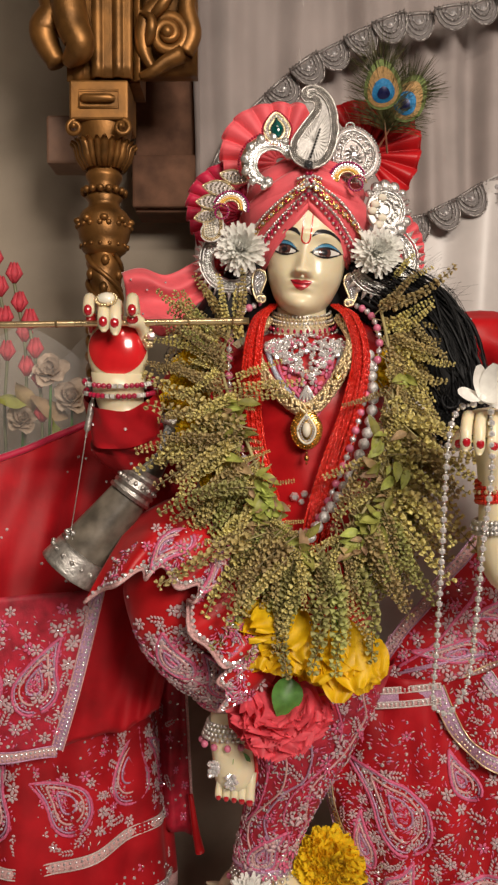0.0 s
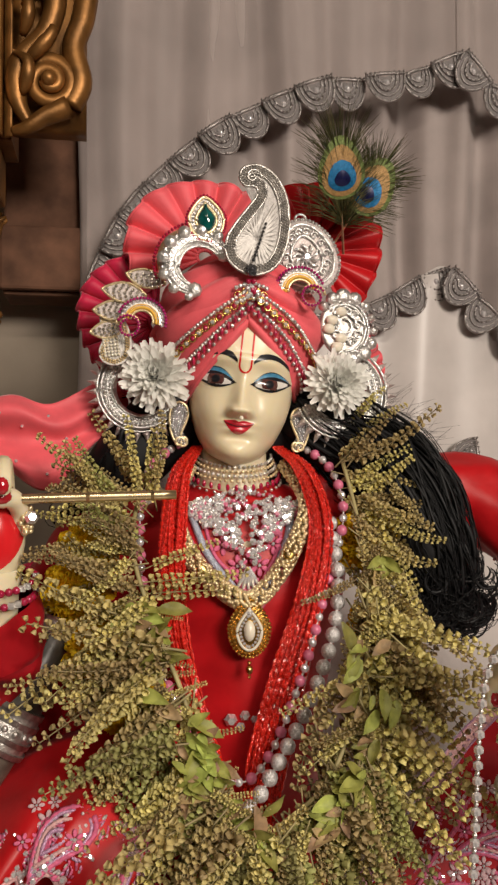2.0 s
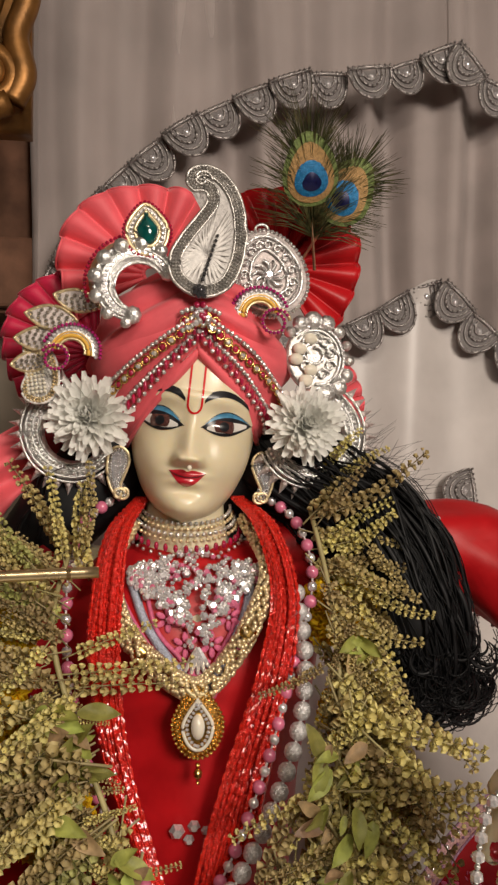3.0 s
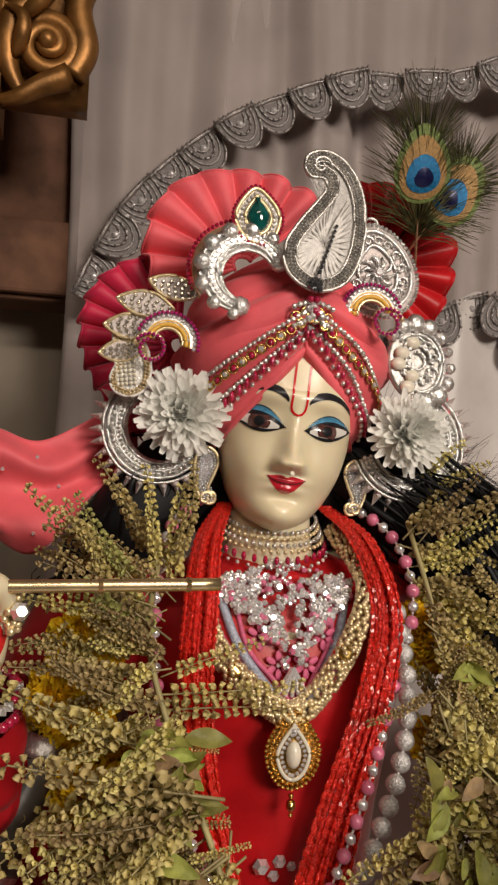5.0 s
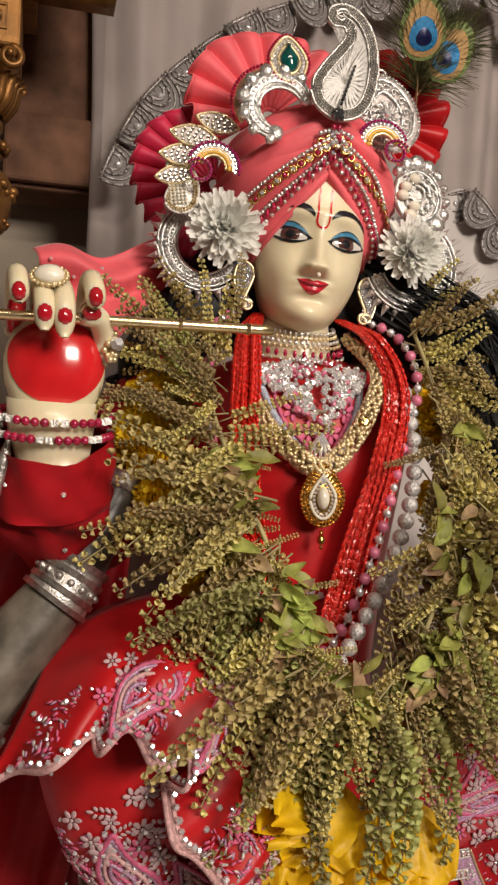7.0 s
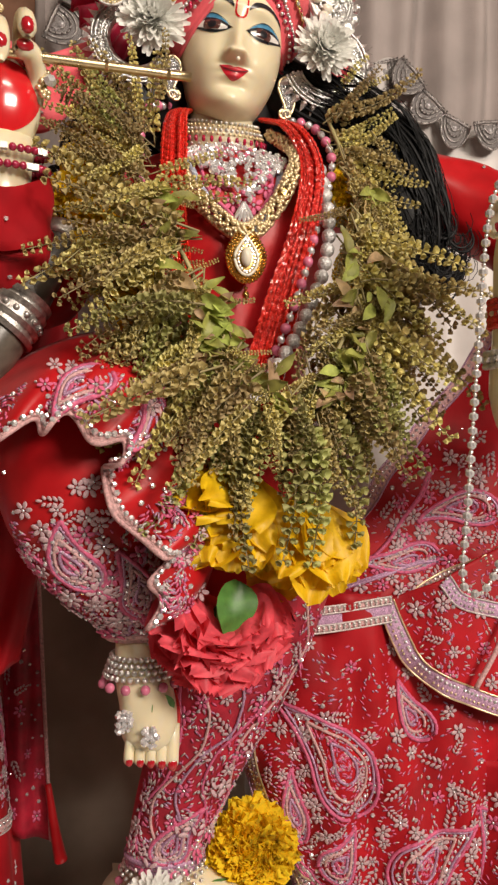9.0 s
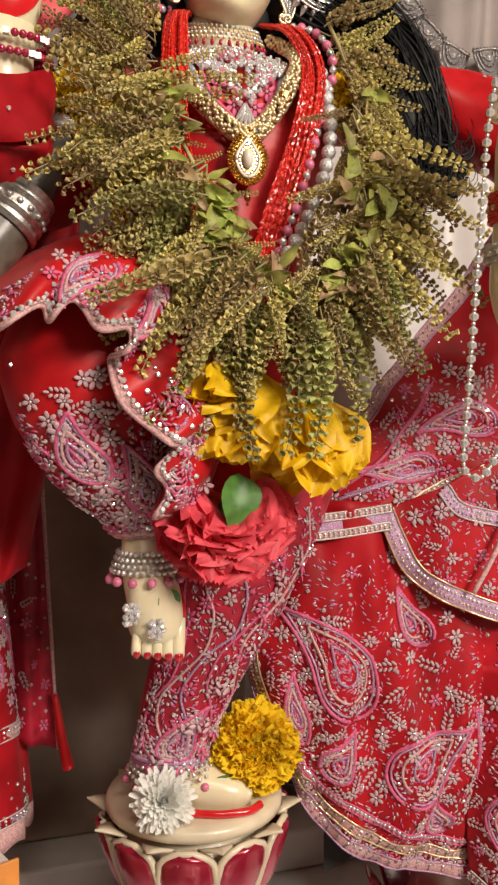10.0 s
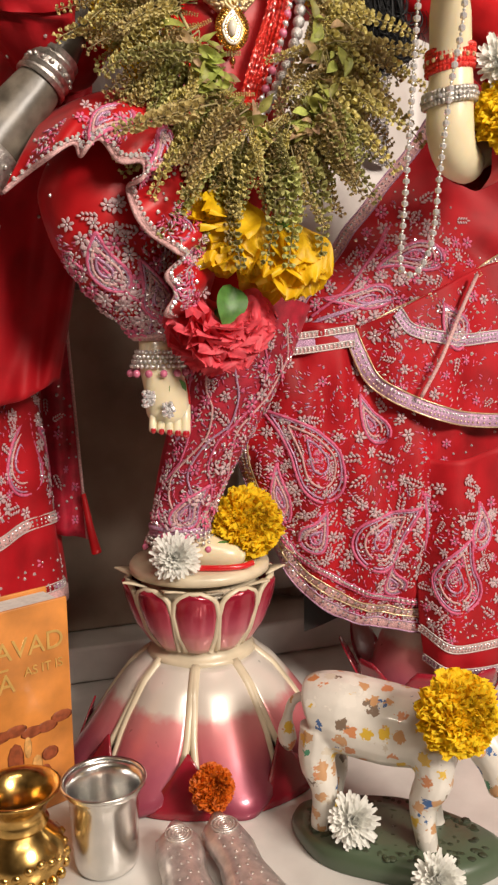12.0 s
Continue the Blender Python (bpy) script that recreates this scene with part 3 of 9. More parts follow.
def build_head(mb):
    vs = np.concatenate([np.linspace(-0.0500, -0.043, 10), np.linspace(-0.042, 0.034, 114), np.linspace(0.037, 0.1, 14)])
    rows = []
    for v in vs:
        w, d = half_width(v), half_depth(v)
        row = []
        for a in np.linspace(0, np.pi, 110):
            u = -w * math.cos(a) * 1.0
            row.append((u, front(u, v), v))
        for a in np.linspace(0, np.pi, 30)[1:-1]:
            row.append((w * math.cos(a), 0.045 * math.sin(a) * (d / 0.0475), v))
        rows.append(row)
    hd = MB().grid(rows, 0, wv=True)

    def patch(lower, upper, mi, e, n=26, m=7):
        # a painted shape between two lines over the face
        rows = []
        for i in range(n):
            s = i / (n - 1)
            a, b = lower(s), upper(s)
            rows.append([(a[0] + (b[0] - a[0]) * k / m, 0, a[1] + (b[1] - a[1]) * k / m) for k in range(m + 1)])
        rows = [[(u, front(u, v) - e, v) for u, _, v in r] for r in rows]
        hd.grid(rows, mi)

    for s in (-1, 1):
        ci, co = (s * 0.0072, 0.0105), (s * 0.0362, 0.0160)

        def lid(k, h, p, grow=0.0):
            # line from inner to outer corner, bowed by h
            u = ci[0] - s * grow + (co[0] - ci[0] + s * 2 * grow) * k
            v = ci[1] + (co[1] - ci[1]) * k ** 1.6
            return u, v + h * math.sin(math.pi * k ** p)

        patch(lambda k: lid(k, 0.0045, 0.85, 0.001), lambda k: lid(k, 0.0098, 0.85, 0.001), 3, 0.00025)
        patch(lambda k: lid(k, 0.0096, 0.85, 0.0016), lambda k: lid(k, 0.0101, 0.85, 0.0016), 2, 0.0005)
        patch(lambda k: lid(k, -0.0052, 1.0, 0.0008), lambda k: lid(k, 0.0066, 0.9, 0.0022), 2, 0.0005)
        patch(lambda k: lid(0.06 + 0.86 * k, -0.0032, 1.0), lambda k: lid(0.06 + 0.86 * k, 0.0036, 0.9), 4, 0.0008)
        cu, cv = s * 0.0200 - 0.0004, 0.0128
        for rr, mi, e in ((0.0062, 5, 0.0011), (0.0030, 2, 0.0014)):
            patch(lambda k, rr=rr: (cu - rr * math.cos(math.pi * k), max(cv - rr * math.sin(math.pi * k), cv - 0.0038)), lambda k, rr=rr: (cu - rr * math.cos(math.pi * k), min(cv + rr * math.sin(math.pi * k), cv + 0.0036)), mi, e, 18, 6)
        def brow(k):
            # thick at the nose, arched, drawn out to a fine tail
            return s * (0.0060 + 0.0325 * k), 0.0222 + 0.0098 * math.sin(math.pi * (0.10 + 0.78 * k ** 0.9)) - 0.0030 * k

        patch(brow, lambda k: (brow(k)[0], brow(k)[1] + 0.0045 * (1 - k) ** 0.5 * min(1, 0.35 + 5 * k) + 0.0005), 2, 0.0005, 40)
    # lips
    patch(lambda k: (-0.0116 + 0.0232 * k, -0.0206 + 0.0034 * abs(2 * k - 1) ** 2), lambda k: (-0.0116 + 0.0232 * k, -0.0206 + 0.0034 * abs(2 * k - 1) ** 2 + 0.0047 * math.sin(math.pi * k) ** 0.9 * (1 - 0.28 * math.exp(-((k - 0.5) / 0.08) ** 2))), 1, 0.0004, 40)
    patch(lambda k: (-0.0113 + 0.0226 * k, -0.0207 + 0.0034 * abs(2 * k - 1) ** 2 - 0.0058 * math.sin(math.pi * k) ** 1.1), lambda k: (-0.0113 + 0.0226 * k, -0.0207 + 0.0034 * abs(2 * k - 1) ** 2), 1, 0.0003, 40)
    patch(lambda k: (-0.0113 + 0.0226 * k, -0.0210 + 0.0034 * abs(2 * k - 1) ** 2), lambda k: (-0.0113 + 0.0226 * k, -0.0205 + 0.0034 * abs(2 * k - 1) ** 2), 7, 0.0008, 40, 2)
    # forehead mark: a long U
    def mark(k):
        if k < 0.4:
            return -0.0043, 0.056 - 0.032 * k / 0.4
        if k > 0.6:
            return 0.0043, 0.024 + 0.032 * (k - 0.6) / 0.4
        a = math.pi * (k - 0.4) / 0.2
        return -0.0043 * math.cos(a), 0.024 - 0.0055 * math.sin(a)

    rows = []
    for i in range(70):
        k = i / 69
        p, q = np.array(mark(max(0, k - 0.005))), np.array(mark(min(1, k + 0.005)))
        t = (q - p) / np.linalg.norm(q - p)
        c = np.array(mark(k))
        rows.append([(*(c + 0.00065 * o * np.array([-t[1], t[0]])),) for o in (-1, 0, 1)])
    hd.grid([[(u, front(u, v) - 0.0004, v) for u, v in r] for r in rows], 6)
    hd.ball((0.001, front(0.001, -0.0125) - 0.0015, -0.0148), 0.0017, 8, 8)
    mb.merge(hd, HEAD)


def finger(mb, pts, r, nail=True, n=10):
    c = curve(pts, 22)
    rr = np.full(22, r)
    rr[-3:] = r * np.array([0.93, 0.75, 0.35])
    mb.tube(c, rr, n, 0)
    if nail:
        d = c[-1] - c[-5]
        d /= np.linalg.norm(d)
        out = np.array([0, -1.0, 0.15])
        out -= d * (out @ d)
        out /= np.linalg.norm(out)
        side = np.cross(d, out)
        p = c[-4] + out * r * 0.55
        mb.ball(p, (r * 0.74, r * 1.0, r * 0.56), 10, 9, np.stack([side, d, out], 1))


def build_statue():
    mb = MB()
    build_head(mb)
    mb.tube([(0.056, 0.862, 0.85), (0.055, 0.860, 0.83), (0.055, 0.862, 0.815), (0.056, 0.868, 0.80)], [0.025, 0.0265, 0.0290, 0.040], 24)
    # torso, hidden by the dress
    mb.lathe([(0.001, 0.44), (0.05, 0.45), (0.055, 0.55), (0.05, 0.64), (0.06, 0.72), (0.065, 0.77), (0.04, 0.805), (0.02, 0.815)], (0.058, 0.875, 0), 28)
    # raised hand with a red painted palm, curled over the flute
    palm = np.array([-0.1195, 0.742, 0.783])
    mb.ball(palm, (0.0275, 0.017, 0.034), 28)
    rows = []
    for i in range(13):
        rr = i / 12
        rows.append([(palm[0] + 0.001 + 0.0262 * rr * math.cos(a), 0, palm[2] + 0.005 + (0.0265 if math.sin(a) < 0 else 0.019) * rr * math.sin(a)) for a in np.linspace(0, math.tau, 40, endpoint=False)])
    pr = []
    for r in rows:
        q = []
        for x, _, z in r:
            e = 1 - ((x - palm[0]) / 0.0275) ** 2 - ((z - palm[2]) / 0.034) ** 2
            q.append((x, palm[1] - 0.017 * math.sqrt(max(e, 0.0)) - 0.0006, z))
        pr.append(q)
    mb.grid(pr, 6, wv=True)
    for dx, tip, rr in ((-0.0215, 0.812, 0.0052), (-0.0085, 0.799, 0.0056), (0.0015, 0.796, 0.0056), (0.0165, 0.812, 0.0055)):
        b = palm[0] + dx
        finger(mb, [(b - 0.001, 0.748, 0.800), (b - 0.001, 0.738, 0.822), (b, 0.722, 0.8285 if tip > 0.8 else 0.823), (b + 0.0015, 0.709, 0.820 if tip > 0.8 else 0.812), (b + 0.002, 0.707, tip - 0.0015)], rr)
        mb.tube(curve([(b - 0.001, 0.744, 0.803), (b, 0.731, 0.813), (b + 0.001, 0.722, 0.812)], 8), rr * 0.9, 8, 6)
    finger(mb, [(-0.097, 0.742, 0.786), (-0.0945, 0.735, 0.800), (-0.099, 0.722, 0.8085), (-0.1075, 0.715, 0.8075)], 0.0062)
    mb.tube([(-0.1195, 0.748, 0.765), (-0.120, 0.75, 0.748), (-0.118, 0.757, 0.73)], [0.0255, 0.0235, 0.020], 20)
    # crossed foot, toes pointing down
    mb.tube(curve([(-0.021, 0.795, 0.455), (-0.021, 0.790, 0.435), (-0.020, 0.783, 0.415), (-0.016, 0.781, 0.395), (-0.014, 0.784, 0.374), (-0.014, 0.787, 0.361)], 20), [0.0155, 0.0155, 0.0155, 0.016, 0.0165, 0.017, 0.0175, 0.018, 0.0185, 0.019, 0.0192, 0.0195, 0.0198, 0.02, 0.02, 0.0198, 0.019, 0.0175, 0.015, 0.010], 20, squash=0.72)
    for k in range(5):
        x = -0.0295 + 0.0075 * k
        r = 0.0036 + (0.0014 if k == 4 else 0.0002 * k)
        finger(mb, [(x + 0.002, 0.783, 0.378), (x + 0.001, 0.779, 0.368), (x, 0.777, 0.361 - 0.001 * k), (x, 0.777, 0.3545 - 0.0012 * k)], r)
    mb.tube(curve([(0.0035, 0.788, 0.402), (0.0068, 0.788, 0.385), (0.0065, 0.790, 0.368), (0.001, 0.792, 0.357)], 14), 0.0022, 6, 6)
    # standing foot on the lotus
    mb.tube(curve([(0.016, 0.885, 0.25), (0.018, 0.882, 0.225), (0.03, 0.87, 0.2155), (0.055, 0.855, 0.2115), (0.078, 0.848, 0.2075)], 20), np.interp(np.arange(20), [0, 6, 12, 17, 19], [0.022, 0.023, 0.019, 0.013, 0.006]), 18, squash=1.0)
    mb.tube(curve([(0.015, 0.846, 0.2030), (0.045, 0.832, 0.2035), (0.07, 0.830, 0.2035), (0.083, 0.838, 0.2035)], 20), 0.0034, 8, 6)
    # the other forearm, upright, with a drooping hand
    mb.tube(curve([(0.245, 0.705, 0.588), (0.222, 0.686, 0.592), (0.212, 0.679, 0.612), (0.211, 0.677, 0.640), (0.209, 0.675, 0.665), (0.204, 0.668, 0.69), (0.197, 0.658, 0.712)], 26), np.interp(np.arange(26), [0, 3, 8, 16, 22, 25], [0.017, 0.0185, 0.0200, 0.0175, 0.0165, 0.014]), 20)
    mb.ball((0.190, 0.648, 0.719), (0.021, 0.017, 0.012), 16)
    for k in range(4):
        x = 0.166 + 0.0105 * k
        finger(mb, [(x + 0.010, 0.645, 0.722), (x + 0.004, 0.630, 0.724), (x, 0.621, 0.713), (x - 0.001, 0.619, 0.697 - 0.003 * (k % 3))], 0.0046)
    finger(mb, [(0.176, 0.650, 0.714), (0.166, 0.640, 0.708), (0.161, 0.630, 0.698)], 0.0047)
    # limbs inside the clothes
    mb.tube(curve([(0.06, 0.875, 0.77), (0.11, 0.885, 0.800), (0.20, 0.882, 0.802), (0.28, 0.86, 0.79), (0.335, 0.765, 0.70), (0.31, 0.72, 0.63), (0.24, 0.703, 0.588)], 30), 0.014, 12)
    mb.tube(curve([(0.06, 0.875, 0.77), (-0.02, 0.875, 0.795), (-0.06, 0.865, 0.745), (-0.095, 0.83, 0.695), (-0.112, 0.775, 0.70)], 24), 0.016, 12)
    mb.tube(curve([(0.05, 0.875, 0.50), (-0.03, 0.80, 0.62), (-0.05, 0.775, 0.56), (-0.021, 0.793, 0.45)], 24), 0.014, 12)
    mb.tube(curve([(0.06, 0.875, 0.48), (0.078, 0.86, 0.42), (0.03, 0.868, 0.295), (0.017, 0.882, 0.23)], 24), 0.016, 12)
    ob = part("deity_statue", mb, [SKIN, LIP, BLACK_PAINT, BLUE_PAINT, EYE_WHITE, IRIS, RED_PAINT, BLACK_PAINT, PEARL, NAIL])
    return tagged(ob, "cream marble deity statue with painted face, playing a flute", "statue")


build_statue()


# ---- flute ----
def flute():
    mb = MB()
    p = np.linspace((-0.46, 0.714, 0.8005), (0.0, 0.727, 0.8095), 60)
    mb.tube(p, 0.0029, 14)
    for k in (2, 18, 30, 37, 44, 52, 57):
        mb.tube([p[k], p[k] + (0.002, 0, 0)], 0.0034, 14)
    ob = part("flute", mb, FLUTE_GOLD)
    tagged(ob, "thin gold-plated flute held in the raised hand", "flute")


flute()

# ---- clothes ----
def cloth(name, P, m, parent, label="", solid=0.0012):
    return part(name, MB().grid(P), m, parent, label, solid=solid)


def flower_motif(m1, m2):
    mb = MB()
    for k in range(6):
        a = k * math.tau / 6
        R = np.array([[math.cos(a), -math.sin(a), 0], [math.sin(a), math.cos(a), 0], [0, 0, 1]])
        mb.ball(R @ np.array([0.0050, 0, 0.0006]), (0.0034, 0.0020, 0.0006), 8, 0, R)
    mb.ball((0, 0, 0.001), (0.0016, 0.0016, 0.0011), 6, 1)
    return mesh_of("embroidered_flower", mb, [m1, m2])


def leaf_motif(m1):
    mb = MB()
    for k in range(4):
        for s in (-1, 1):
            a = 1.57 - s * 0.75
            R = np.array([[math.cos(a), -math.sin(a), 0], [math.sin(a), math.cos(a), 0], [0, 0, 1]])
            mb.ball(np.array([s * 0.0004, 0.0046 * k - 0.009, 0.0004]) + R @ np.array([0.0036, 0, 0]), (0.0036 - 0.0004 * k, 0.0016, 0.0006), 6, 0, R)
    mb.ball((0, 0.0115, 0.0004), (0.0014, 0.0032, 0.0006), 6)
    return mesh_of("embroidered_leaf", mb, [m1])


SILVER_FLOWER = flower_motif(WHITE_SILK, CRYSTAL)
PINK_FLOWER = flower_motif(PINK_THREAD, CRYSTAL)
SILVER_LEAF = leaf_motif(WHITE_SILK)
SEQUIN = mesh_of("sequin", MB().gem(np.zeros(3), 0.0017, 0, (0, 0, 1)), [CRYSTAL], smooth=False)


class Sheet:
    """A cloth surface over (s, t) in the unit square, from rows of control lines."""

    def __init__(self, lines, folds=()):
        self.L = [np.asarray(l, float) for l in lines]
        self.folds = folds

    def at(self, s, t):
        cols = np.array([curve(l, 2)[0] if len(l) == 1 else self.line(l, s) for l in self.L])
        p = self.line(cols, t)
        for amp, fs, ft, ph in self.folds:
            p = p + np.array([0, amp * math.sin(fs * s + ft * t + ph), 0])
        return p

    def line(self, P, t):
        k = len(P) - 1
        x = min(max(t, 0), 1) * k
        i = min(int(x), k - 1)
        u = x - i
        b, c = P[i], P[i + 1]
        a = P[i - 1] if i else 2 * b - c
        d = P[i + 2] if i + 2 <= k else 2 * c - b
        return 0.5 * (2 * b + (c - a) * u + (2 * a - 5 * b + 4 * c - d) * u * u + (3 * b - a - 3 * c + d) * u**3)

    def grid(self, nu, nv):
        return [[self.at(i / (nu - 1), j / (nv - 1)) for j in range(nv)] for i in range(nu)]

    def normal(self, s, t):
        e = 0.01
        a = self.at(min(1, s + e), t) - self.at(max(0, s - e), t)
        b = self.at(s, min(1, t + e)) - self.at(s, max(0, t - e))
        n = np.cross(a, b)
        n /= np.linalg.norm(n) + 1e-12
        return n if n[1] < 0 else -n

    def run(self, st, lift=0.0015, n=60):
        q = curve(st, n)
        return np.array([self.at(s, t) + lift * self.normal(s, t) for s, t in q])


def trim(parent, sheet, st, width=0.006, mats=None, n=70, beads=0.0045, lift=0.002):
    """A sewn border along a line of the sheet: a raised braid with two cords and a row of crystals."""
    mats = mats or (PALE_PINK, SILVER_THREAD, CRYSTAL)
    q = curve(st, n)
    mb = MB()
    c = np.array([sheet.at(s, t) for s, t in q])
    N = np.array([sheet.normal(s, t) for s, t in q])
    T = np.gradient(c, axis=0)
    T /= np.linalg.norm(T, axis=1)[:, None] + 1e-9
    S = np.cross(N, T)
    mb.grid([[c[i] + N[i] * lift * (1 - 0.5 * abs(o) ** 2) + S[i] * width * o for o in (-1, -0.5, 0, 0.5, 1)] for i in range(n)], 0)
    for o in (-1, 1):
        mb.tube(c + N * lift + S * width * o, 0.0009, 5, 1)
    d = np.concatenate([[0], np.cumsum(np.linalg.norm(np.diff(c, axis=0), axis=1))])
    for x in np.arange(0, d[-1], beads):
        i = min(n - 1, np.searchsorted(d, x))
        mb.gem(c[i] + N[i] * lift * 1.3 + S[i] * width * 0.35, 0.0017, 2, N[i])
        mb.ball(c[i] + N[i] * lift * 1.2 - S[i] * width * 0.4, 0.0012, 5, 1)
    return part("border", mb, list(mats), parent, "pale pink and silver braid border with crystals", solid=0.0)


def scatter(parent, sheet, region, n_fl, n_pk, n_leaf, n_seq, seed):
    rng = random.Random(seed)
    done = []

    def spot(gap):
        for _ in range(60):
            s, t = rng.uniform(*region[0]), rng.uniform(*region[1])
            p = sheet.at(s, t)
            if all(np.linalg.norm(p - q) > gap for q in done):
                done.append(p)
                return p, sheet.normal(s, t)
        return None

    for me, k, gap, lo, hi in ((SILVER_FLOWER, n_fl, 0.015, 0.7, 1.0), (PINK_FLOWER, n_pk, 0.013, 0.6, 0.9), (SILVER_LEAF, n_leaf, 0.012, 0.6, 0.9), (SEQUIN, n_seq, 0.006, 0.7, 1.4)):
        for _ in range(k):
            r = spot(gap)
            if r is None:
                break
            p, n = r
            shared(me.name, me, facing(Vector(p + 0.0012 * n), n, rng.uniform(0, 360), rng.uniform(lo, hi)), parent)


def stitches(parent, sheet, region, n, seed):
    """Dense thread work between the flowers: short satin stitches of three colours."""
    rng = random.Random(seed)
    mb = MB()
    for _ in range(n):
        s, t = rng.uniform(*region[0]), rng.uniform(*region[1])
        p, nn = sheet.at(s, t), sheet.normal(s, t)
        a = 3.0 * math.sin(9 * s) + 2.0 * math.cos(7 * t) + rng.uniform(-0.5, 0.5)
        e = np.cross(nn, (0, 0, 1.0))
        e /= np.linalg.norm(e)
        f = np.cross(e, nn)
        d = math.cos(a) * e + math.sin(a) * f
        R = np.stack([d, np.cross(nn, d), nn], 1)
        mb.ball(p + 0.0007 * nn, (rng.uniform(0.0014, 0.0036), rng.uniform(0.0006, 0.0011), 0.0006), 5, rng.choice((0, 0, 1, 2)), R)
    tagged(part("stitching", mb, [PINK_THREAD, LILAC_THREAD, SILVER_THREAD], parent), kind="stuff")


def swirls(parent, sheet, paths, name="swirl_cord", m=None, r=0.0014):
    for k, st in enumerate(paths):
        mb = MB()
        mb.tube(sheet.run(st, 0.0014, 50), r * 1.2, 6)
        mb2 = sheet.run([(s + 0.012, t + 0.010) for s, t in st], 0.0012, 50)
        mb.tube(mb2, r * 0.8, 6)
        part(name, mb, m or (PINK_THREAD if k % 3 else LILAC_THREAD), parent)


def paisley_motif(parent, sheet, s, t, h, turn=0.0, flip=1, seed=0, flowers=True):
    """An embroidered paisley h metres high: nested cords, filled with stitches and sequins, white flowers round it."""
    rng = random.Random(100 + seed)
    e = 0.02
    es = np.linalg.norm(sheet.at(s + e, t) - sheet.at(s - e, t)) / (2 * e)
    et = np.linalg.norm(sheet.at(s, t + e) - sheet.at(s, t - e)) / (2 * e)
    cs, sn = math.cos(turn), math.sin(turn)

    def spot(f, q):
        # angle f round the drop, q from its heart to its rim
        y = -math.cos(f) * 0.5 * q
        x = 0.38 * math.sin(f) * abs(math.cos(f / 2)) ** 0.8 * q + flip * 1.15 * max(0.0, y + 0.06) ** 1.8
        x, y = h * (x * cs - y * sn), h * (x * sn + y * cs)
        return min(0.985, max(0.015, s + x / es)), min(0.985, max(0.015, t - y / et))

    for q, m, r in ((1.0, PINK_THREAD, 0.0017), (0.90, LILAC_THREAD, 0.0011), (0.66, PALE_PINK, 0.0013), (0.36, LILAC_THREAD, 0.0013)):
        path = sheet.run([spot(f, q) for f in np.linspace(0.12, math.tau - 0.12, 26)], 0.0013, 64)
        part("swirl_cord", MB().tube(path, r * (1 + 0.18 * np.sin(np.arange(64) * 2.3)), 6), m, parent)
    mb, sq = MB(), MB()
    for _ in range(int(h * 2600)):
        f, q = rng.uniform(0, math.tau), rng.uniform(0.05, 1.12)
        p0, p1 = spot(f, q), spot(f + 0.12, q)
        p, nn = sheet.at(*p0), sheet.normal(*p0)
        d = sheet.at(*p1) - p
        d = d / (np.linalg.norm(d) + 1e-9)
        mb.ball(p + 0.0007 * nn, (rng.uniform(0.0016, 0.0036), rng.uniform(0.0007, 0.0012), 0.0006), 5, rng.choice((0, 0, 0, 1, 2)), np.stack([d, np.cross(nn, d), nn], 1))
    for f in np.linspace(0.3, math.tau - 0.3, int(h * 380)):
        p0 = spot(f, 0.78)
        nn = sheet.normal(*p0)
        sq.gem(sheet.at(*p0) + 0.0012 * nn, rng.uniform(0.0010, 0.0019), 0, nn)
    tagged(part("stitching", mb, [PINK_THREAD, LILAC_THREAD, PALE_PINK], parent), kind="stuff")
    part("sequin", sq, CRYSTAL, parent, smooth=False)
    if flowers:
        q = 1.0 + 0.0135 / (0.34 * h)
        for f in np.arange(0.5, math.tau - 0.3, 0.0165 / (0.36 * h * q)):
            p0 = spot(f, q)
            nn = sheet.normal(*p0)
            me = SILVER_FLOWER if rng.random() < 0.75 else SILVER_LEAF
            shared(me.name, me, facing(Vector(sheet.at(*p0) + 0.0012 * nn), nn, rng.uniform(0, 360), rng.uniform(0.65, 0.95)), parent)


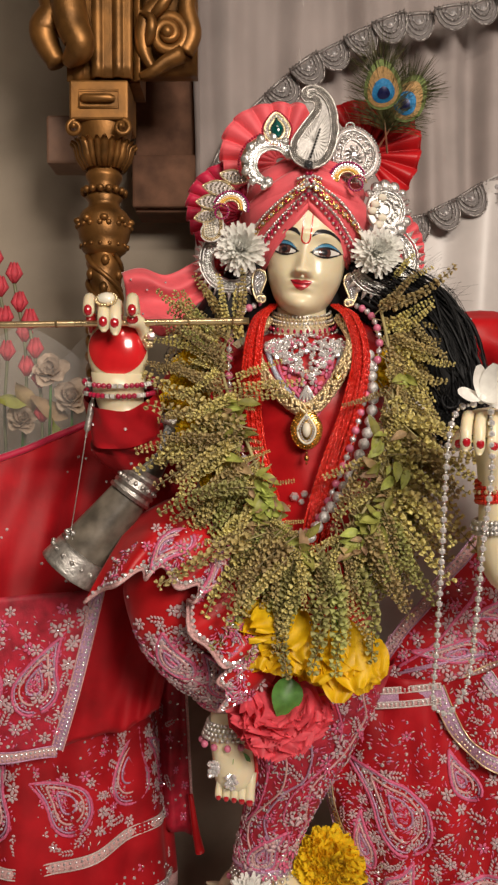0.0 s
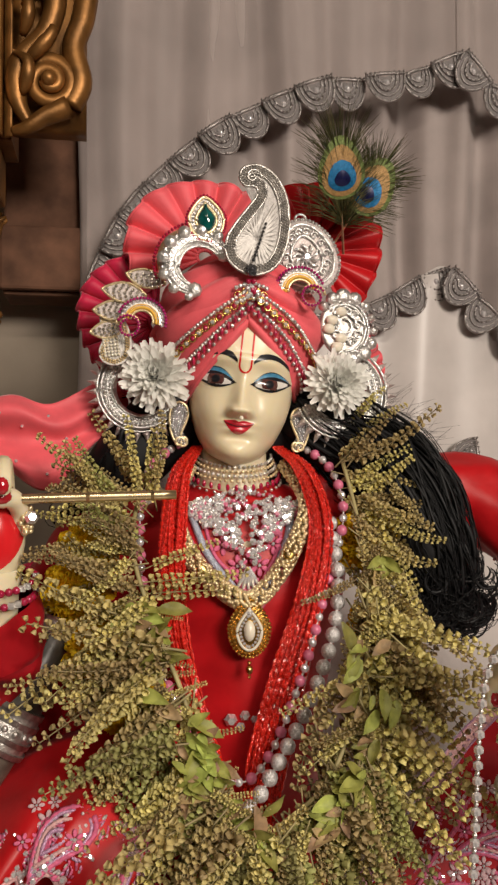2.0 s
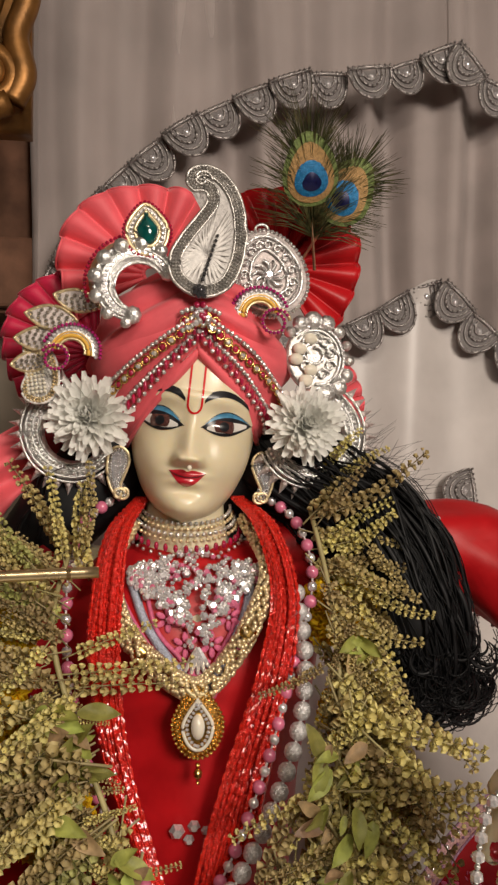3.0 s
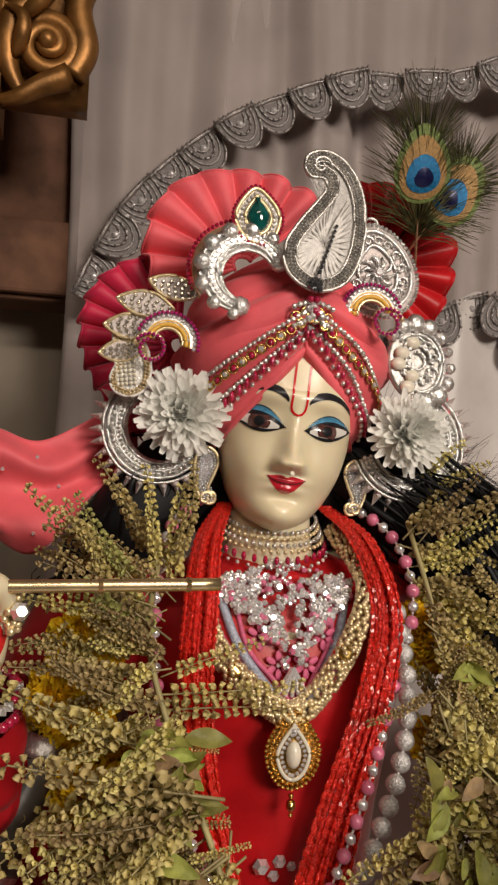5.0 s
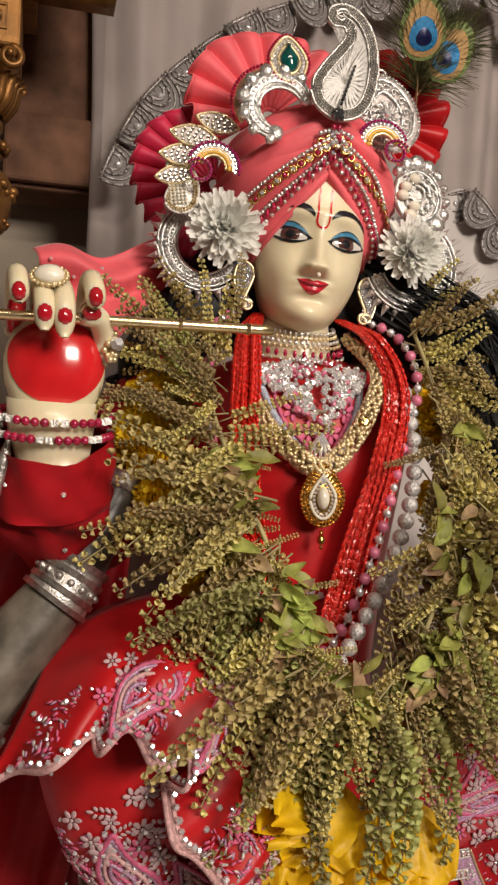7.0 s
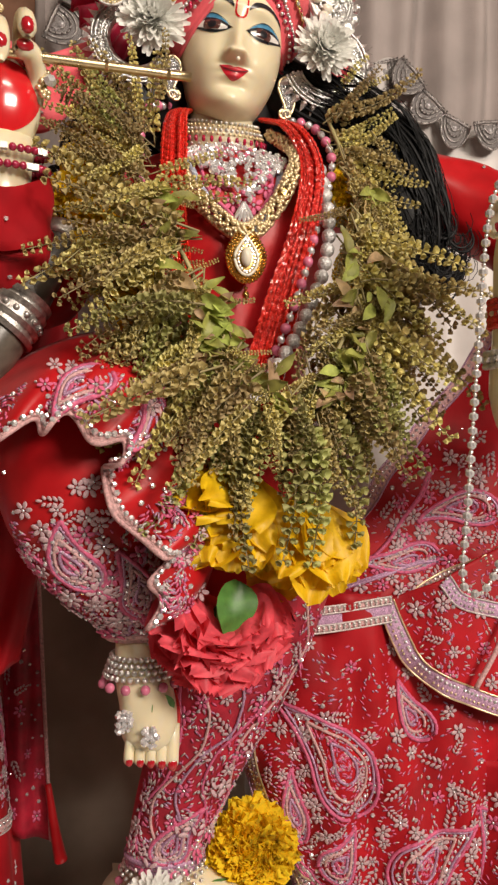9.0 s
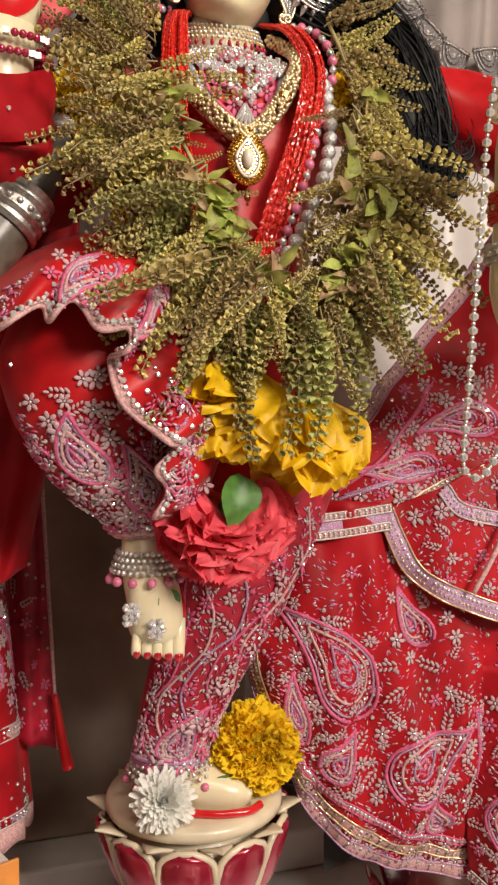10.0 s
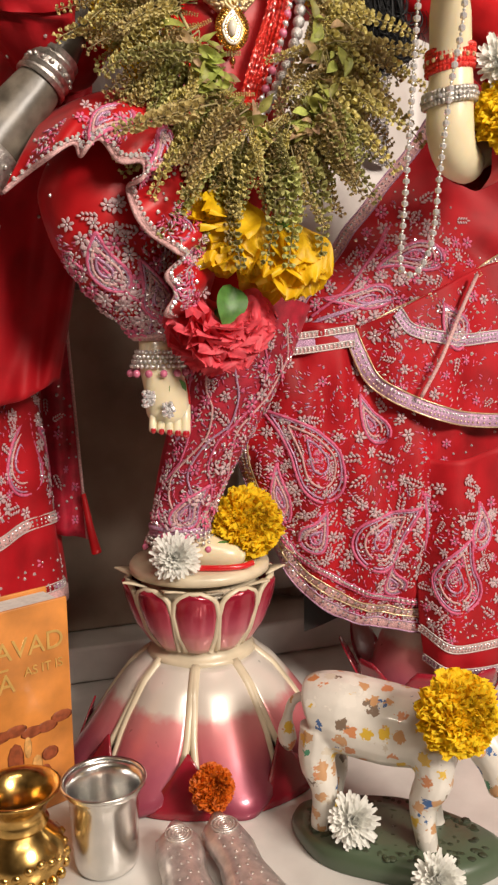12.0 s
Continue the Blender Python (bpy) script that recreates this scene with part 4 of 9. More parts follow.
def bodice():
    th = thing("bodice", (0.058, 0.87, 0.45), "red silk bodice with pale blue embroidered neckline on the statue", "dress")
    rows = []
    zs = np.linspace(0.44, 0.812, 40)
    hw = np.interp(zs, [0.44, 0.5, 0.58, 0.66, 0.74, 0.78, 0.80, 0.812], [0.085, 0.075, 0.066, 0.074, 0.09, 0.092, 0.07, 0.040])
    hd = np.interp(zs, [0.44, 0.5, 0.58, 0.66, 0.74, 0.78, 0.80, 0.812], [0.07, 0.066, 0.06, 0.066, 0.068, 0.058, 0.045, 0.028])
    for z, w, d in zip(zs, hw, hd):
        rows.append([(0.058 + w * math.cos(a), 0.87 + d * math.sin(a) + 0.0015 * math.sin(9 * a + 20 * z), z) for a in np.linspace(0, math.tau, 64, endpoint=False)])
    part("bodice_cloth", MB().grid(rows, wv=True), SATIN, th)

    def chest(x, z, lift=0.002):
        w, d = np.interp(z, zs, hw), np.interp(z, zs, hd)
        return np.array([x, 0.87 - d * math.sqrt(max(0.02, 1 - ((x - 0.058) / w) ** 2)) - lift, z])

    for off, m in ((0.0, SEQUIN_BLUE), (0.010, PINK_THREAD), (-0.008, PINK_THREAD)):
        L = curve([(0.018 - off, 0.792), (0.028 - off * 0.6, 0.765), (0.045, 0.742 - off), (0.060, 0.728 - off), (0.073, 0.745 - off), (0.086 + off * 0.6, 0.768), (0.094 + off, 0.792)], 60)
        part("neckline_braid", MB().tube(np.array([chest(x, z) for x, z in L]), 0.0028 if off == 0 else 0.0014, 8), m, th, "pale blue sequin braid" if off == 0 else "pink cord")
    for x, z in ((0.05, 0.755), (0.066, 0.755), (0.04, 0.77), (0.077, 0.77), (0.058, 0.742)):
        shared("embroidered_flower", PINK_FLOWER, facing(Vector(chest(x, z)), (0, -1, 0.1), 30), th)
    # lower hem stones
    gm = MB()
    for x, z, r in ((0.045, 0.645, 0.005), (0.055, 0.648, 0.004), (0.052, 0.640, 0.0035), (0.062, 0.645, 0.003)):
        gm.gem(chest(x, z, 0.003), r)
    part("sewn_stone", gm, CRYSTAL, th, smooth=False)
    return chest


SEQUIN_BLUE = mat("pale_blue_sequins", (0.50, 0.55, 0.68), 0.3, metal=0.4, vary=0.3, scale=700, bump=0.8, bump_scale=1600)
chest = bodice()


def sleeve(name, pts, radii, label, m=DRESS, wr=0.05):
    th = thing("sleeve", tuple(pts[0]), label, "sleeve")
    c = curve(pts, 40)
    r = np.interp(np.linspace(0, 1, 40), np.linspace(0, 1, len(radii)), radii)
    mb = MB()
    a = np.linspace(0, math.tau, 36, endpoint=False)
    T = np.gradient(c, axis=0)
    rows = []
    for i in range(40):
        t = T[i] / np.linalg.norm(T[i])
        s = np.cross(t, (0, 0, 1.0) if abs(t[2]) < 0.8 else (1.0, 0, 0))
        s /= np.linalg.norm(s)
        w = np.cross(s, t)
        rr = r[i] * (1 + wr * np.sin(4 * a + 0.55 * i) + 0.6 * wr * np.sin(7 * a - 0.8 * i))
        rows.append(c[i] + np.cos(a)[:, None] * s * rr[:, None] + np.sin(a)[:, None] * w * rr[:, None])
    part("sleeve_cloth", MB().grid(np.array(rows), wv=True), m, th)
    sq = MB()
    rng = random.Random(len(name))
    for _ in range(26):
        i, j = rng.randrange(3, 38), rng.randrange(36)
        n = rows[i][j] - c[i]
        sq.gem(rows[i][j] + n / np.linalg.norm(n) * 0.0006, 0.0017, 0, n)
    part("sequin", sq, CRYSTAL, th, smooth=False)


sleeve("a", [(0.11, 0.885, 0.800), (0.20, 0.882, 0.802), (0.28, 0.86, 0.79), (0.335, 0.765, 0.70), (0.31, 0.72, 0.63), (0.242, 0.702, 0.594)], [0.038, 0.036, 0.036, 0.036, 0.034, 0.030], "red silk sleeve with sewn sequins on the outstretched arm", SATIN)
sleeve("bb", [(-0.02, 0.875, 0.795), (-0.06, 0.865, 0.745), (-0.095, 0.83, 0.695), (-0.115, 0.785, 0.705), (-0.119, 0.757, 0.747)], [0.036, 0.038, 0.038, 0.036, 0.033], "red silk sleeve of the arm that holds the flute", DRESS)


def trouser_leg():
    th = thing("crossed_trouser_leg", (-0.021, 0.79, 0.45), "puffed red silk trouser leg embroidered with silver flowers, crossed in front", "trousers")
    c = curve([(-0.03, 0.80, 0.64), (-0.05, 0.785, 0.61), (-0.064, 0.777, 0.572), (-0.060, 0.775, 0.528), (-0.044, 0.781, 0.482), (-0.027, 0.789, 0.452), (-0.0215, 0.792, 0.438)], 60)
    r = np.interp(np.linspace(0, 1, 60), [0, 0.18, 0.36, 0.52, 0.70, 0.86, 1], [0.045, 0.054, 0.058, 0.053, 0.038, 0.023, 0.0185])
    a = np.linspace(0, math.tau, 72, endpoint=False)
    rows = []
    for i in range(60):
        k = i / 59
        rr = r[i] * (1 + 0.03 * np.sin(3 * a + 4 * k) + 0.02 * np.sin(8 * a + 6 * k) * k)
        tilt = 0.35 * (1 - k)
        rows.append(np.stack([c[i, 0] + rr * np.cos(a), c[i, 1] + 0.72 * rr * np.sin(a), c[i, 2] + tilt * rr * np.cos(a) * 0.5], -1))
    rows = np.array(rows)
    part("trouser_cloth", MB().grid(rows, wv=True), SATIN, th)
    rng = random.Random(5)
    for me, n, k0, k1 in ((SILVER_FLOWER, 10, 0.50, 0.85), (PINK_FLOWER, 9, 0.58, 0.93), (SILVER_LEAF, 10, 0.58, 0.93), (SEQUIN, 70, 0.55, 0.97), (SEQUIN, 8, 0.15, 0.5)):
        for _ in range(n):
            i = int(rng.uniform(k0, k1) * 59)
            j = rng.randrange(38, 70)
            n_ = np.cross(rows[i][(j + 1) % 72] - rows[i][j], rows[i + 1][j] - rows[i][j])
            n_ = n_ / np.linalg.norm(n_)
            n_ = n_ if n_[1] < 0 else -n_
            shared(me.name, me, facing(Vector(rows[i][j] + 0.001 * n_), n_, rng.uniform(0, 360), rng.uniform(0.7, 1.1)), th)
    for j0, j1, m in ((42, 66, PINK_THREAD), (48, 60, PINK_THREAD), (64, 50, LILAC_THREAD)):
        p = [rows[int(i)][int(j)] * 1.0 for i, j in zip(np.linspace(33, 54, 14), np.linspace(j0, j1, 14))]
        part("swirl_cord", MB().tube(curve(p, 40) + (0, -0.001, 0), 0.0013, 6), m, th)
    face = Sheet([rows[i][37:71:3] for i in range(24, 60, 5)])
    stitches(th, face, ((0.05, 0.95), (0.15, 0.95)), 900, 81)
    paisley_motif(th, face, 0.35, 0.32, 0.05, 0.5, 1, 71)
    paisley_motif(th, face, 0.68, 0.50, 0.05, -0.4, -1, 72)
    scatter(th, face, ((0.1, 0.95), (0.1, 0.9)), 6, 10, 8, 60, 82)
    cuff = MB()
    for k, rr in ((56, 0.0028), (58, 0.0022)):
        cuff.tube(np.vstack([rows[k], rows[k][:1]]), rr, 6)
    part("cuff", cuff, PALE_PINK, th)


trouser_leg()


def tunic_hem():
    th = thing("tunic_hem", (-0.02, 0.74, 0.55), "ruffled red tunic hem edged with pale pink braid and crystals", "tunic")
    edge = curve([(-0.150, 0.735, 0.555), (-0.122, 0.712, 0.574), (-0.100, 0.706, 0.588), (-0.091, 0.716, 0.582), (-0.080, 0.704, 0.592), (-0.064, 0.707, 0.579), (-0.048, 0.702, 0.576), (-0.044, 0.706, 0.567), (-0.056, 0.716, 0.558),
                  (-0.051, 0.710, 0.541), (-0.040, 0.706, 0.520), (-0.021, 0.702, 0.511), (-0.015, 0.707, 0.503), (-0.026, 0.716, 0.493), (-0.020, 0.714, 0.474), (-0.025, 0.728, 0.462), (-0.010, 0.75, 0.452)], 160)
    top = curve([(-0.11, 0.79, 0.63), (-0.06, 0.785, 0.65), (-0.01, 0.78, 0.65), (0.02, 0.775, 0.61), (0.035, 0.775, 0.56), (0.035, 0.775, 0.51), (0.025, 0.785, 0.47)], 160)
    P = []
    for i in range(160):
        row = []
        for t in np.linspace(0, 1, 18):
            p = edge[i] * (1 - t) + top[i] * t
            wave = 0.006 * math.sin(i * 0.33) * (1 - t) ** 2
            row.append(p + np.array([0.3 * wave, -0.022 * math.sin(math.pi * t) + wave, 0.4 * wave]))
        P.append(row)
    P = np.array(P)
    part("hem_cloth", MB().grid(P), SATIN, th, solid=0.0012)
    face = Sheet([P[::12, j] for j in (0, 4, 8, 12, 17)])
    stitches(th, face, ((0.03, 0.97), (0.10, 0.55)), 1300, 85)
    paisley_motif(th, face, 0.22, 0.34, 0.040, 0.6, 1, 91, False)
    paisley_motif(th, face, 0.45, 0.34, 0.036, -0.6, -1, 92, False)
    br = MB()
    br.tube(P[:, 0] + (0, -0.001, 0), 0.0017, 7)
    br.grid([[P[i, 0] * (1 - t) + P[i, 1] * t + np.array([0, -0.0016 - 0.0008 * math.sin(3.14 * t) + 0.0005 * math.sin(i * 2.2), 0]) for t in (0, 0.25, 0.5, 0.75, 1.0)] for i in range(160)])
    br.tube(P[:, 1] * 0.7 + P[:, 0] * 0.3 + (0, -0.0018, 0.0), 0.0010, 6)
    part("braid", br, PALE_PINK, th, "pale pink braid")
    gm = MB()
    for i in range(2, 158, 2):
        q = P[i, 1] + (0, -0.0035, 0.001)
        gm.gem(q, random.uniform(0.0016, 0.0026), 0, (random.uniform(-0.3, 0.3), -1, 0.4))
    for _ in range(60):
        i, j = random.randrange(160), random.randrange(2, 9)
        gm.gem(P[i, j] + (0, -0.002, 0.0005), random.uniform(0.001, 0.002), 0, (random.uniform(-0.3, 0.3), -1, 0.4))
    part("sewn_stone", gm, CRYSTAL, th, smooth=False)
    for _ in range(30):
        i, j = random.randrange(20, 158), random.randrange(3, 12)
        shared("embroidered_flower", random.choice((PINK_FLOWER, SILVER_FLOWER)), facing(Vector(P[i, j] + (0, -0.002, 0.001)), (0.1, -1, 0.4), random.uniform(0, 90), random.uniform(0.5, 0.9)), th)


tunic_hem()


def standing_leg():
    th = thing("standing_trouser_leg", (0.016, 0.878, 0.21), "red and pink embroidered trouser leg standing on the lotus", "trousers")
    c = curve([(0.10, 0.855, 0.48), (0.078, 0.852, 0.42), (0.052, 0.858, 0.355), (0.030, 0.868, 0.295), (0.017, 0.876, 0.25), (0.016, 0.878, 0.232)], 40)
    r = np.interp(np.linspace(0, 1, 40), [0, 0.3, 0.6, 0.85, 1], [0.055, 0.047, 0.037, 0.031, 0.029])
    a = np.linspace(0, math.tau, 60, endpoint=False)
    rows = np.array([np.stack([c[i, 0] + r[i] * np.cos(a) * (1 + 0.03 * np.sin(5 * a + i * 0.3)), c[i, 1] + 0.85 * r[i] * np.sin(a), c[i, 2] - 0.25 * r[i] * np.cos(a) * (1 - i / 45)], -1) for i in range(40)])
    part("trouser_cloth", MB().grid(rows, wv=True), DRESS_PINK, th)
    rng = random.Random(8)
    for me, n in ((SILVER_LEAF, 22), (PINK_FLOWER, 14), (SEQUIN, 50)):
        for _ in range(n):
            i, j = rng.randrange(4, 37), rng.randrange(32, 58)
            n_ = np.array([math.cos(a[j]), 0.9 * math.sin(a[j]), 0.2])
            shared(me.name, me, facing(Vector(rows[i][j] + 0.001 * n_), n_, rng.uniform(-60, 60), rng.uniform(0.7, 1.25)), th)
    for k in range(5):
        p = [rows[int(i)][36 + int(4 * k + 3 * math.sin(i * 0.4 + k))] for i in np.linspace(3, 37, 16)]
        part("swirl_cord", MB().tube(curve(p, 40) + (0, -0.001, 0), 0.0012, 6), (PINK_THREAD, PALE_PINK, LILAC_THREAD)[k % 3], th)
    face = Sheet([rows[i][31:60:3] for i in range(1, 40, 5)])
    stitches(th, face, ((0.03, 0.97), (0.05, 0.97)), 1500, 83)
    paisley_motif(th, face, 0.45, 0.80, 0.05, 0.2, 1, 73, False)
    scatter(th, face, ((0.08, 0.92), (0.1, 0.9)), 9, 8, 12, 60, 84)
    cf = MB()
    for i, rr in ((34, 0.003), (36, 0.0024), (38, 0.003)):
        cf.tube(np.vstack([rows[i], rows[i][:1]]), rr, 6)
    part("cuff", cf, LILAC_THREAD, th, "lilac and silver braid cuff")


standing_leg()


def right_skirt():
    th = thing("embroidered_skirt", (0.25, 0.89, 0.06), "large red silk skirt embroidered with silver flowers and pink swirls", "skirt")
    top = [(0.085, 0.862, 0.452), (0.15, 0.850, 0.452), (0.23, 0.842, 0.45), (0.32, 0.848, 0.47), (0.46, 0.87, 0.50)]
    mid = [(0.083, 0.872, 0.345), (0.16, 0.846, 0.32), (0.24, 0.838, 0.30), (0.33, 0.845, 0.29), (0.46, 0.87, 0.28)]
    low = [(0.096, 0.885, 0.285), (0.15, 0.858, 0.225), (0.23, 0.848, 0.185), (0.31, 0.85, 0.165), (0.46, 0.88, 0.15)]
    bot = [(0.118, 0.892, 0.238), (0.150, 0.882, 0.165), (0.205, 0.875, 0.118), (0.285, 0.872, 0.095), (0.40, 0.90, 0.085)]
    sh = Sheet([top, mid, low, bot], [(0.006, 14, 5, 0.4), (0.0035, 33, -9, 1.0), (0.002, 61, 14, 0.3)])
    cloth("skirt_cloth", sh.grid(90, 60), DRESS, th)
    trim(th, sh, [(0.0, 0.28), (0.01, 0.45), (0.02, 0.62), (0.04, 0.86), (0.14, 0.90), (0.35, 0.90), (0.6, 0.90), (0.8, 0.90)], 0.005, (PALE_PINK, PALE_GOLD, SILVER))
    trim(th, sh, [(0.0, 0.33), (0.0, 0.5), (0.0, 0.8), (0.0, 0.99), (0.2, 0.99), (0.5, 0.99), (0.9, 0.99)], 0.006, (PALE_PINK, LILAC_THREAD, CRYSTAL))
    trim(th, sh, [(0.06, 0.78), (0.18, 0.82), (0.35, 0.81), (0.55, 0.82), (0.8, 0.83)], 0.003, (PALE_PINK, PINK_THREAD, CRYSTAL))
    for k, (u, v, h, tn, fl) in enumerate(((0.25, 0.36, 0.105, 0.35, -1), (0.50, 0.56, 0.090, -0.2, 1), (0.13, 0.60, 0.050, 0.8, 1), (0.30, 0.66, 0.050, -0.9, -1), (0.72, 0.50, 0.085, 0.2, -1), (0.45, 0.24, 0.050, 1.0, 1), (0.60, 0.74, 0.040, 1.2, 1))):
        paisley_motif(th, sh, u, v, h, tn, fl, k)
    scatter(th, sh, ((0.03, 0.9), (0.10, 0.77)), 10, 16, 14, 150, 11)
    scatter(th, sh, ((0.05, 0.9), (0.93, 0.97)), 12, 14, 0, 60, 12)
    stitches(th, sh, ((0.02, 0.66), (0.10, 0.80)), 1500, 71)
    stitches(th, sh, ((0.02, 0.95), (0.80, 0.97)), 900, 76)
    # draped leg fold beside it
    fold = Sheet([[(0.285, 0.84, 0.30), (0.32, 0.822, 0.30), (0.38, 0.83, 0.31)], [(0.282, 0.845, 0.22), (0.32, 0.818, 0.21), (0.39, 0.83, 0.21)], [(0.29, 0.852, 0.12), (0.325, 0.826, 0.105), (0.40, 0.84, 0.10)], [(0.305, 0.865, 0.055), (0.33, 0.84, 0.04), (0.40, 0.85, 0.035)]], [(0.003, 9, 3, 0)])
    cloth("leg_fold", fold.grid(40, 40), DRESS, th)
    stitches(th, fold, ((0.03, 0.97), (0.2, 0.75)), 300, 75)
    scatter(th, fold, ((0.05, 0.95), (0.1, 0.75)), 12, 10, 6, 60, 21)
    trim(th, fold, [(0, 0.76), (0.5, 0.8), (1, 0.78)], 0.005)
    trim(th, fold, [(0, 0.98), (0.5, 0.98), (1, 0.98)], 0.005, (LILAC_THREAD, SILVER_THREAD, SILVER))
    paisley_motif(th, fold, 0.42, 0.48, 0.085, 0.3, 1, 21)
    paisley_motif(th, fold, 0.75, 0.30, 0.05, -0.5, -1, 22)
    # overlapping flap under the belt
    flap = Sheet([[(0.196, 0.842, 0.442), (0.26, 0.828, 0.470), (0.34, 0.835, 0.505), (0.46, 0.85, 0.54)], [(0.205, 0.838, 0.420), (0.27, 0.822, 0.43), (0.35, 0.83, 0.45), (0.46, 0.85, 0.47)], [(0.222, 0.836, 0.388), (0.275, 0.820, 0.355), (0.345, 0.828, 0.335), (0.46, 0.85, 0.33)]], [(0.003, 20, 2, 0)])
    cloth("flap", flap.grid(50, 30), DRESS, th)
    trim(th, flap, [(0, 0.0), (0.0, 0.5), (0.03, 0.97), (0.3, 0.97), (0.6, 0.97), (0.95, 0.97)], 0.0075, (LILAC_THREAD, PALE_GOLD, CRYSTAL))
    trim(th, flap, [(0.25, 0.02), (0.30, 0.35), (0.5, 0.55), (0.75, 0.6), (1, 0.6)], 0.006, (LILAC_THREAD, SILVER_THREAD, CRYSTAL))
    scatter(th, flap, ((0.1, 0.9), (0.2, 0.9)), 12, 8, 8, 60, 31)
    stitches(th, flap, ((0.05, 0.95), (0.1, 0.95)), 500, 77)
    paisley_motif(th, flap, 0.5, 0.45, 0.05, 0.8, 1, 61, False)
    part("tie_cord", MB().tube(curve([(0.265, 0.812, 0.372), (0.285, 0.808, 0.41), (0.31, 0.812, 0.46), (0.335, 0.82, 0.50)], 20), 0.0022, 8), PALE_PINK, th, "pale pink cord")
    # upper drape with a sloping border
    dr = Sheet([[(0.120, 0.868, 0.432), (0.175, 0.865, 0.515), (0.235, 0.864, 0.585), (0.305, 0.862, 0.675), (0.36, 0.862, 0.75)], [(0.17, 0.852, 0.432), (0.24, 0.850, 0.50), (0.30, 0.848, 0.56), (0.36, 0.848, 0.64), (0.42, 0.85, 0.72)], [(0.20, 0.845, 0.436), (0.28, 0.838, 0.472), (0.36, 0.838, 0.505), (0.42, 0.84, 0.55), (0.48, 0.85, 0.60)]], [(0.005, 16, 6, 0.5), (0.0025, 37, -6, 0)])
    cloth("upper_drape", dr.grid(60, 34), DRESS, th)
    trim(th, dr, [(0.0, 0.02), (0.25, 0.02), (0.5, 0.02), (0.75, 0.02), (1, 0.02)], 0.006, (PALE_PINK, LILAC_THREAD, CRYSTAL))
    trim(th, dr, [(0.0, 0.98), (0.3, 0.98), (0.6, 0.98), (1, 0.98)], 0.004, (PALE_PINK, PALE_GOLD, SILVER))
    stitches(th, dr, ((0.04, 0.5), (0.1, 0.95)), 400, 74)
    scatter(th, dr, ((0.05, 0.55), (0.1, 0.92)), 12, 22, 8, 60, 41)
    paisley_motif(th, dr, 0.16, 0.55, 0.055, 0.9, 1, 31)
    paisley_motif(th, dr, 0.36, 0.55, 0.06, 0.4, -1, 32)
    swirls(th, dr, [[(0.06, 0.25), (0.12, 0.5), (0.2, 0.8)], [(0.08, 0.2), (0.2, 0.3), (0.32, 0.3), (0.42, 0.25)]])
    belt = Sheet([[(0.100, 0.850, 0.437), (0.15, 0.842, 0.441), (0.20, 0.838, 0.447)], [(0.100, 0.850, 0.418), (0.15, 0.842, 0.422), (0.20, 0.838, 0.428)]])
    cloth("belt", belt.grid(20, 6), LILAC_THREAD, th)
    trim(th, belt, [(0, 0.1), (0.5, 0.1), (1, 0.1)], 0.003, (PALE_PINK, SILVER_THREAD, SILVER))
    trim(th, belt, [(0, 0.9), (0.5, 0.9), (1, 0.9)], 0.003, (PALE_PINK, SILVER_THREAD, SILVER))
    # wavy near-black sheet standing behind the skirt
    part("dark_sheet", MB().grid([[(x, 0.93 + 0.02 * math.sin(30 * x), z) for z in (0.09, 0.2, 0.3, 0.42)] for x in np.linspace(0.17, 0.46, 20)]), NEAR_BLACK, th, "near-black sheet behind the skirt")


right_skirt()


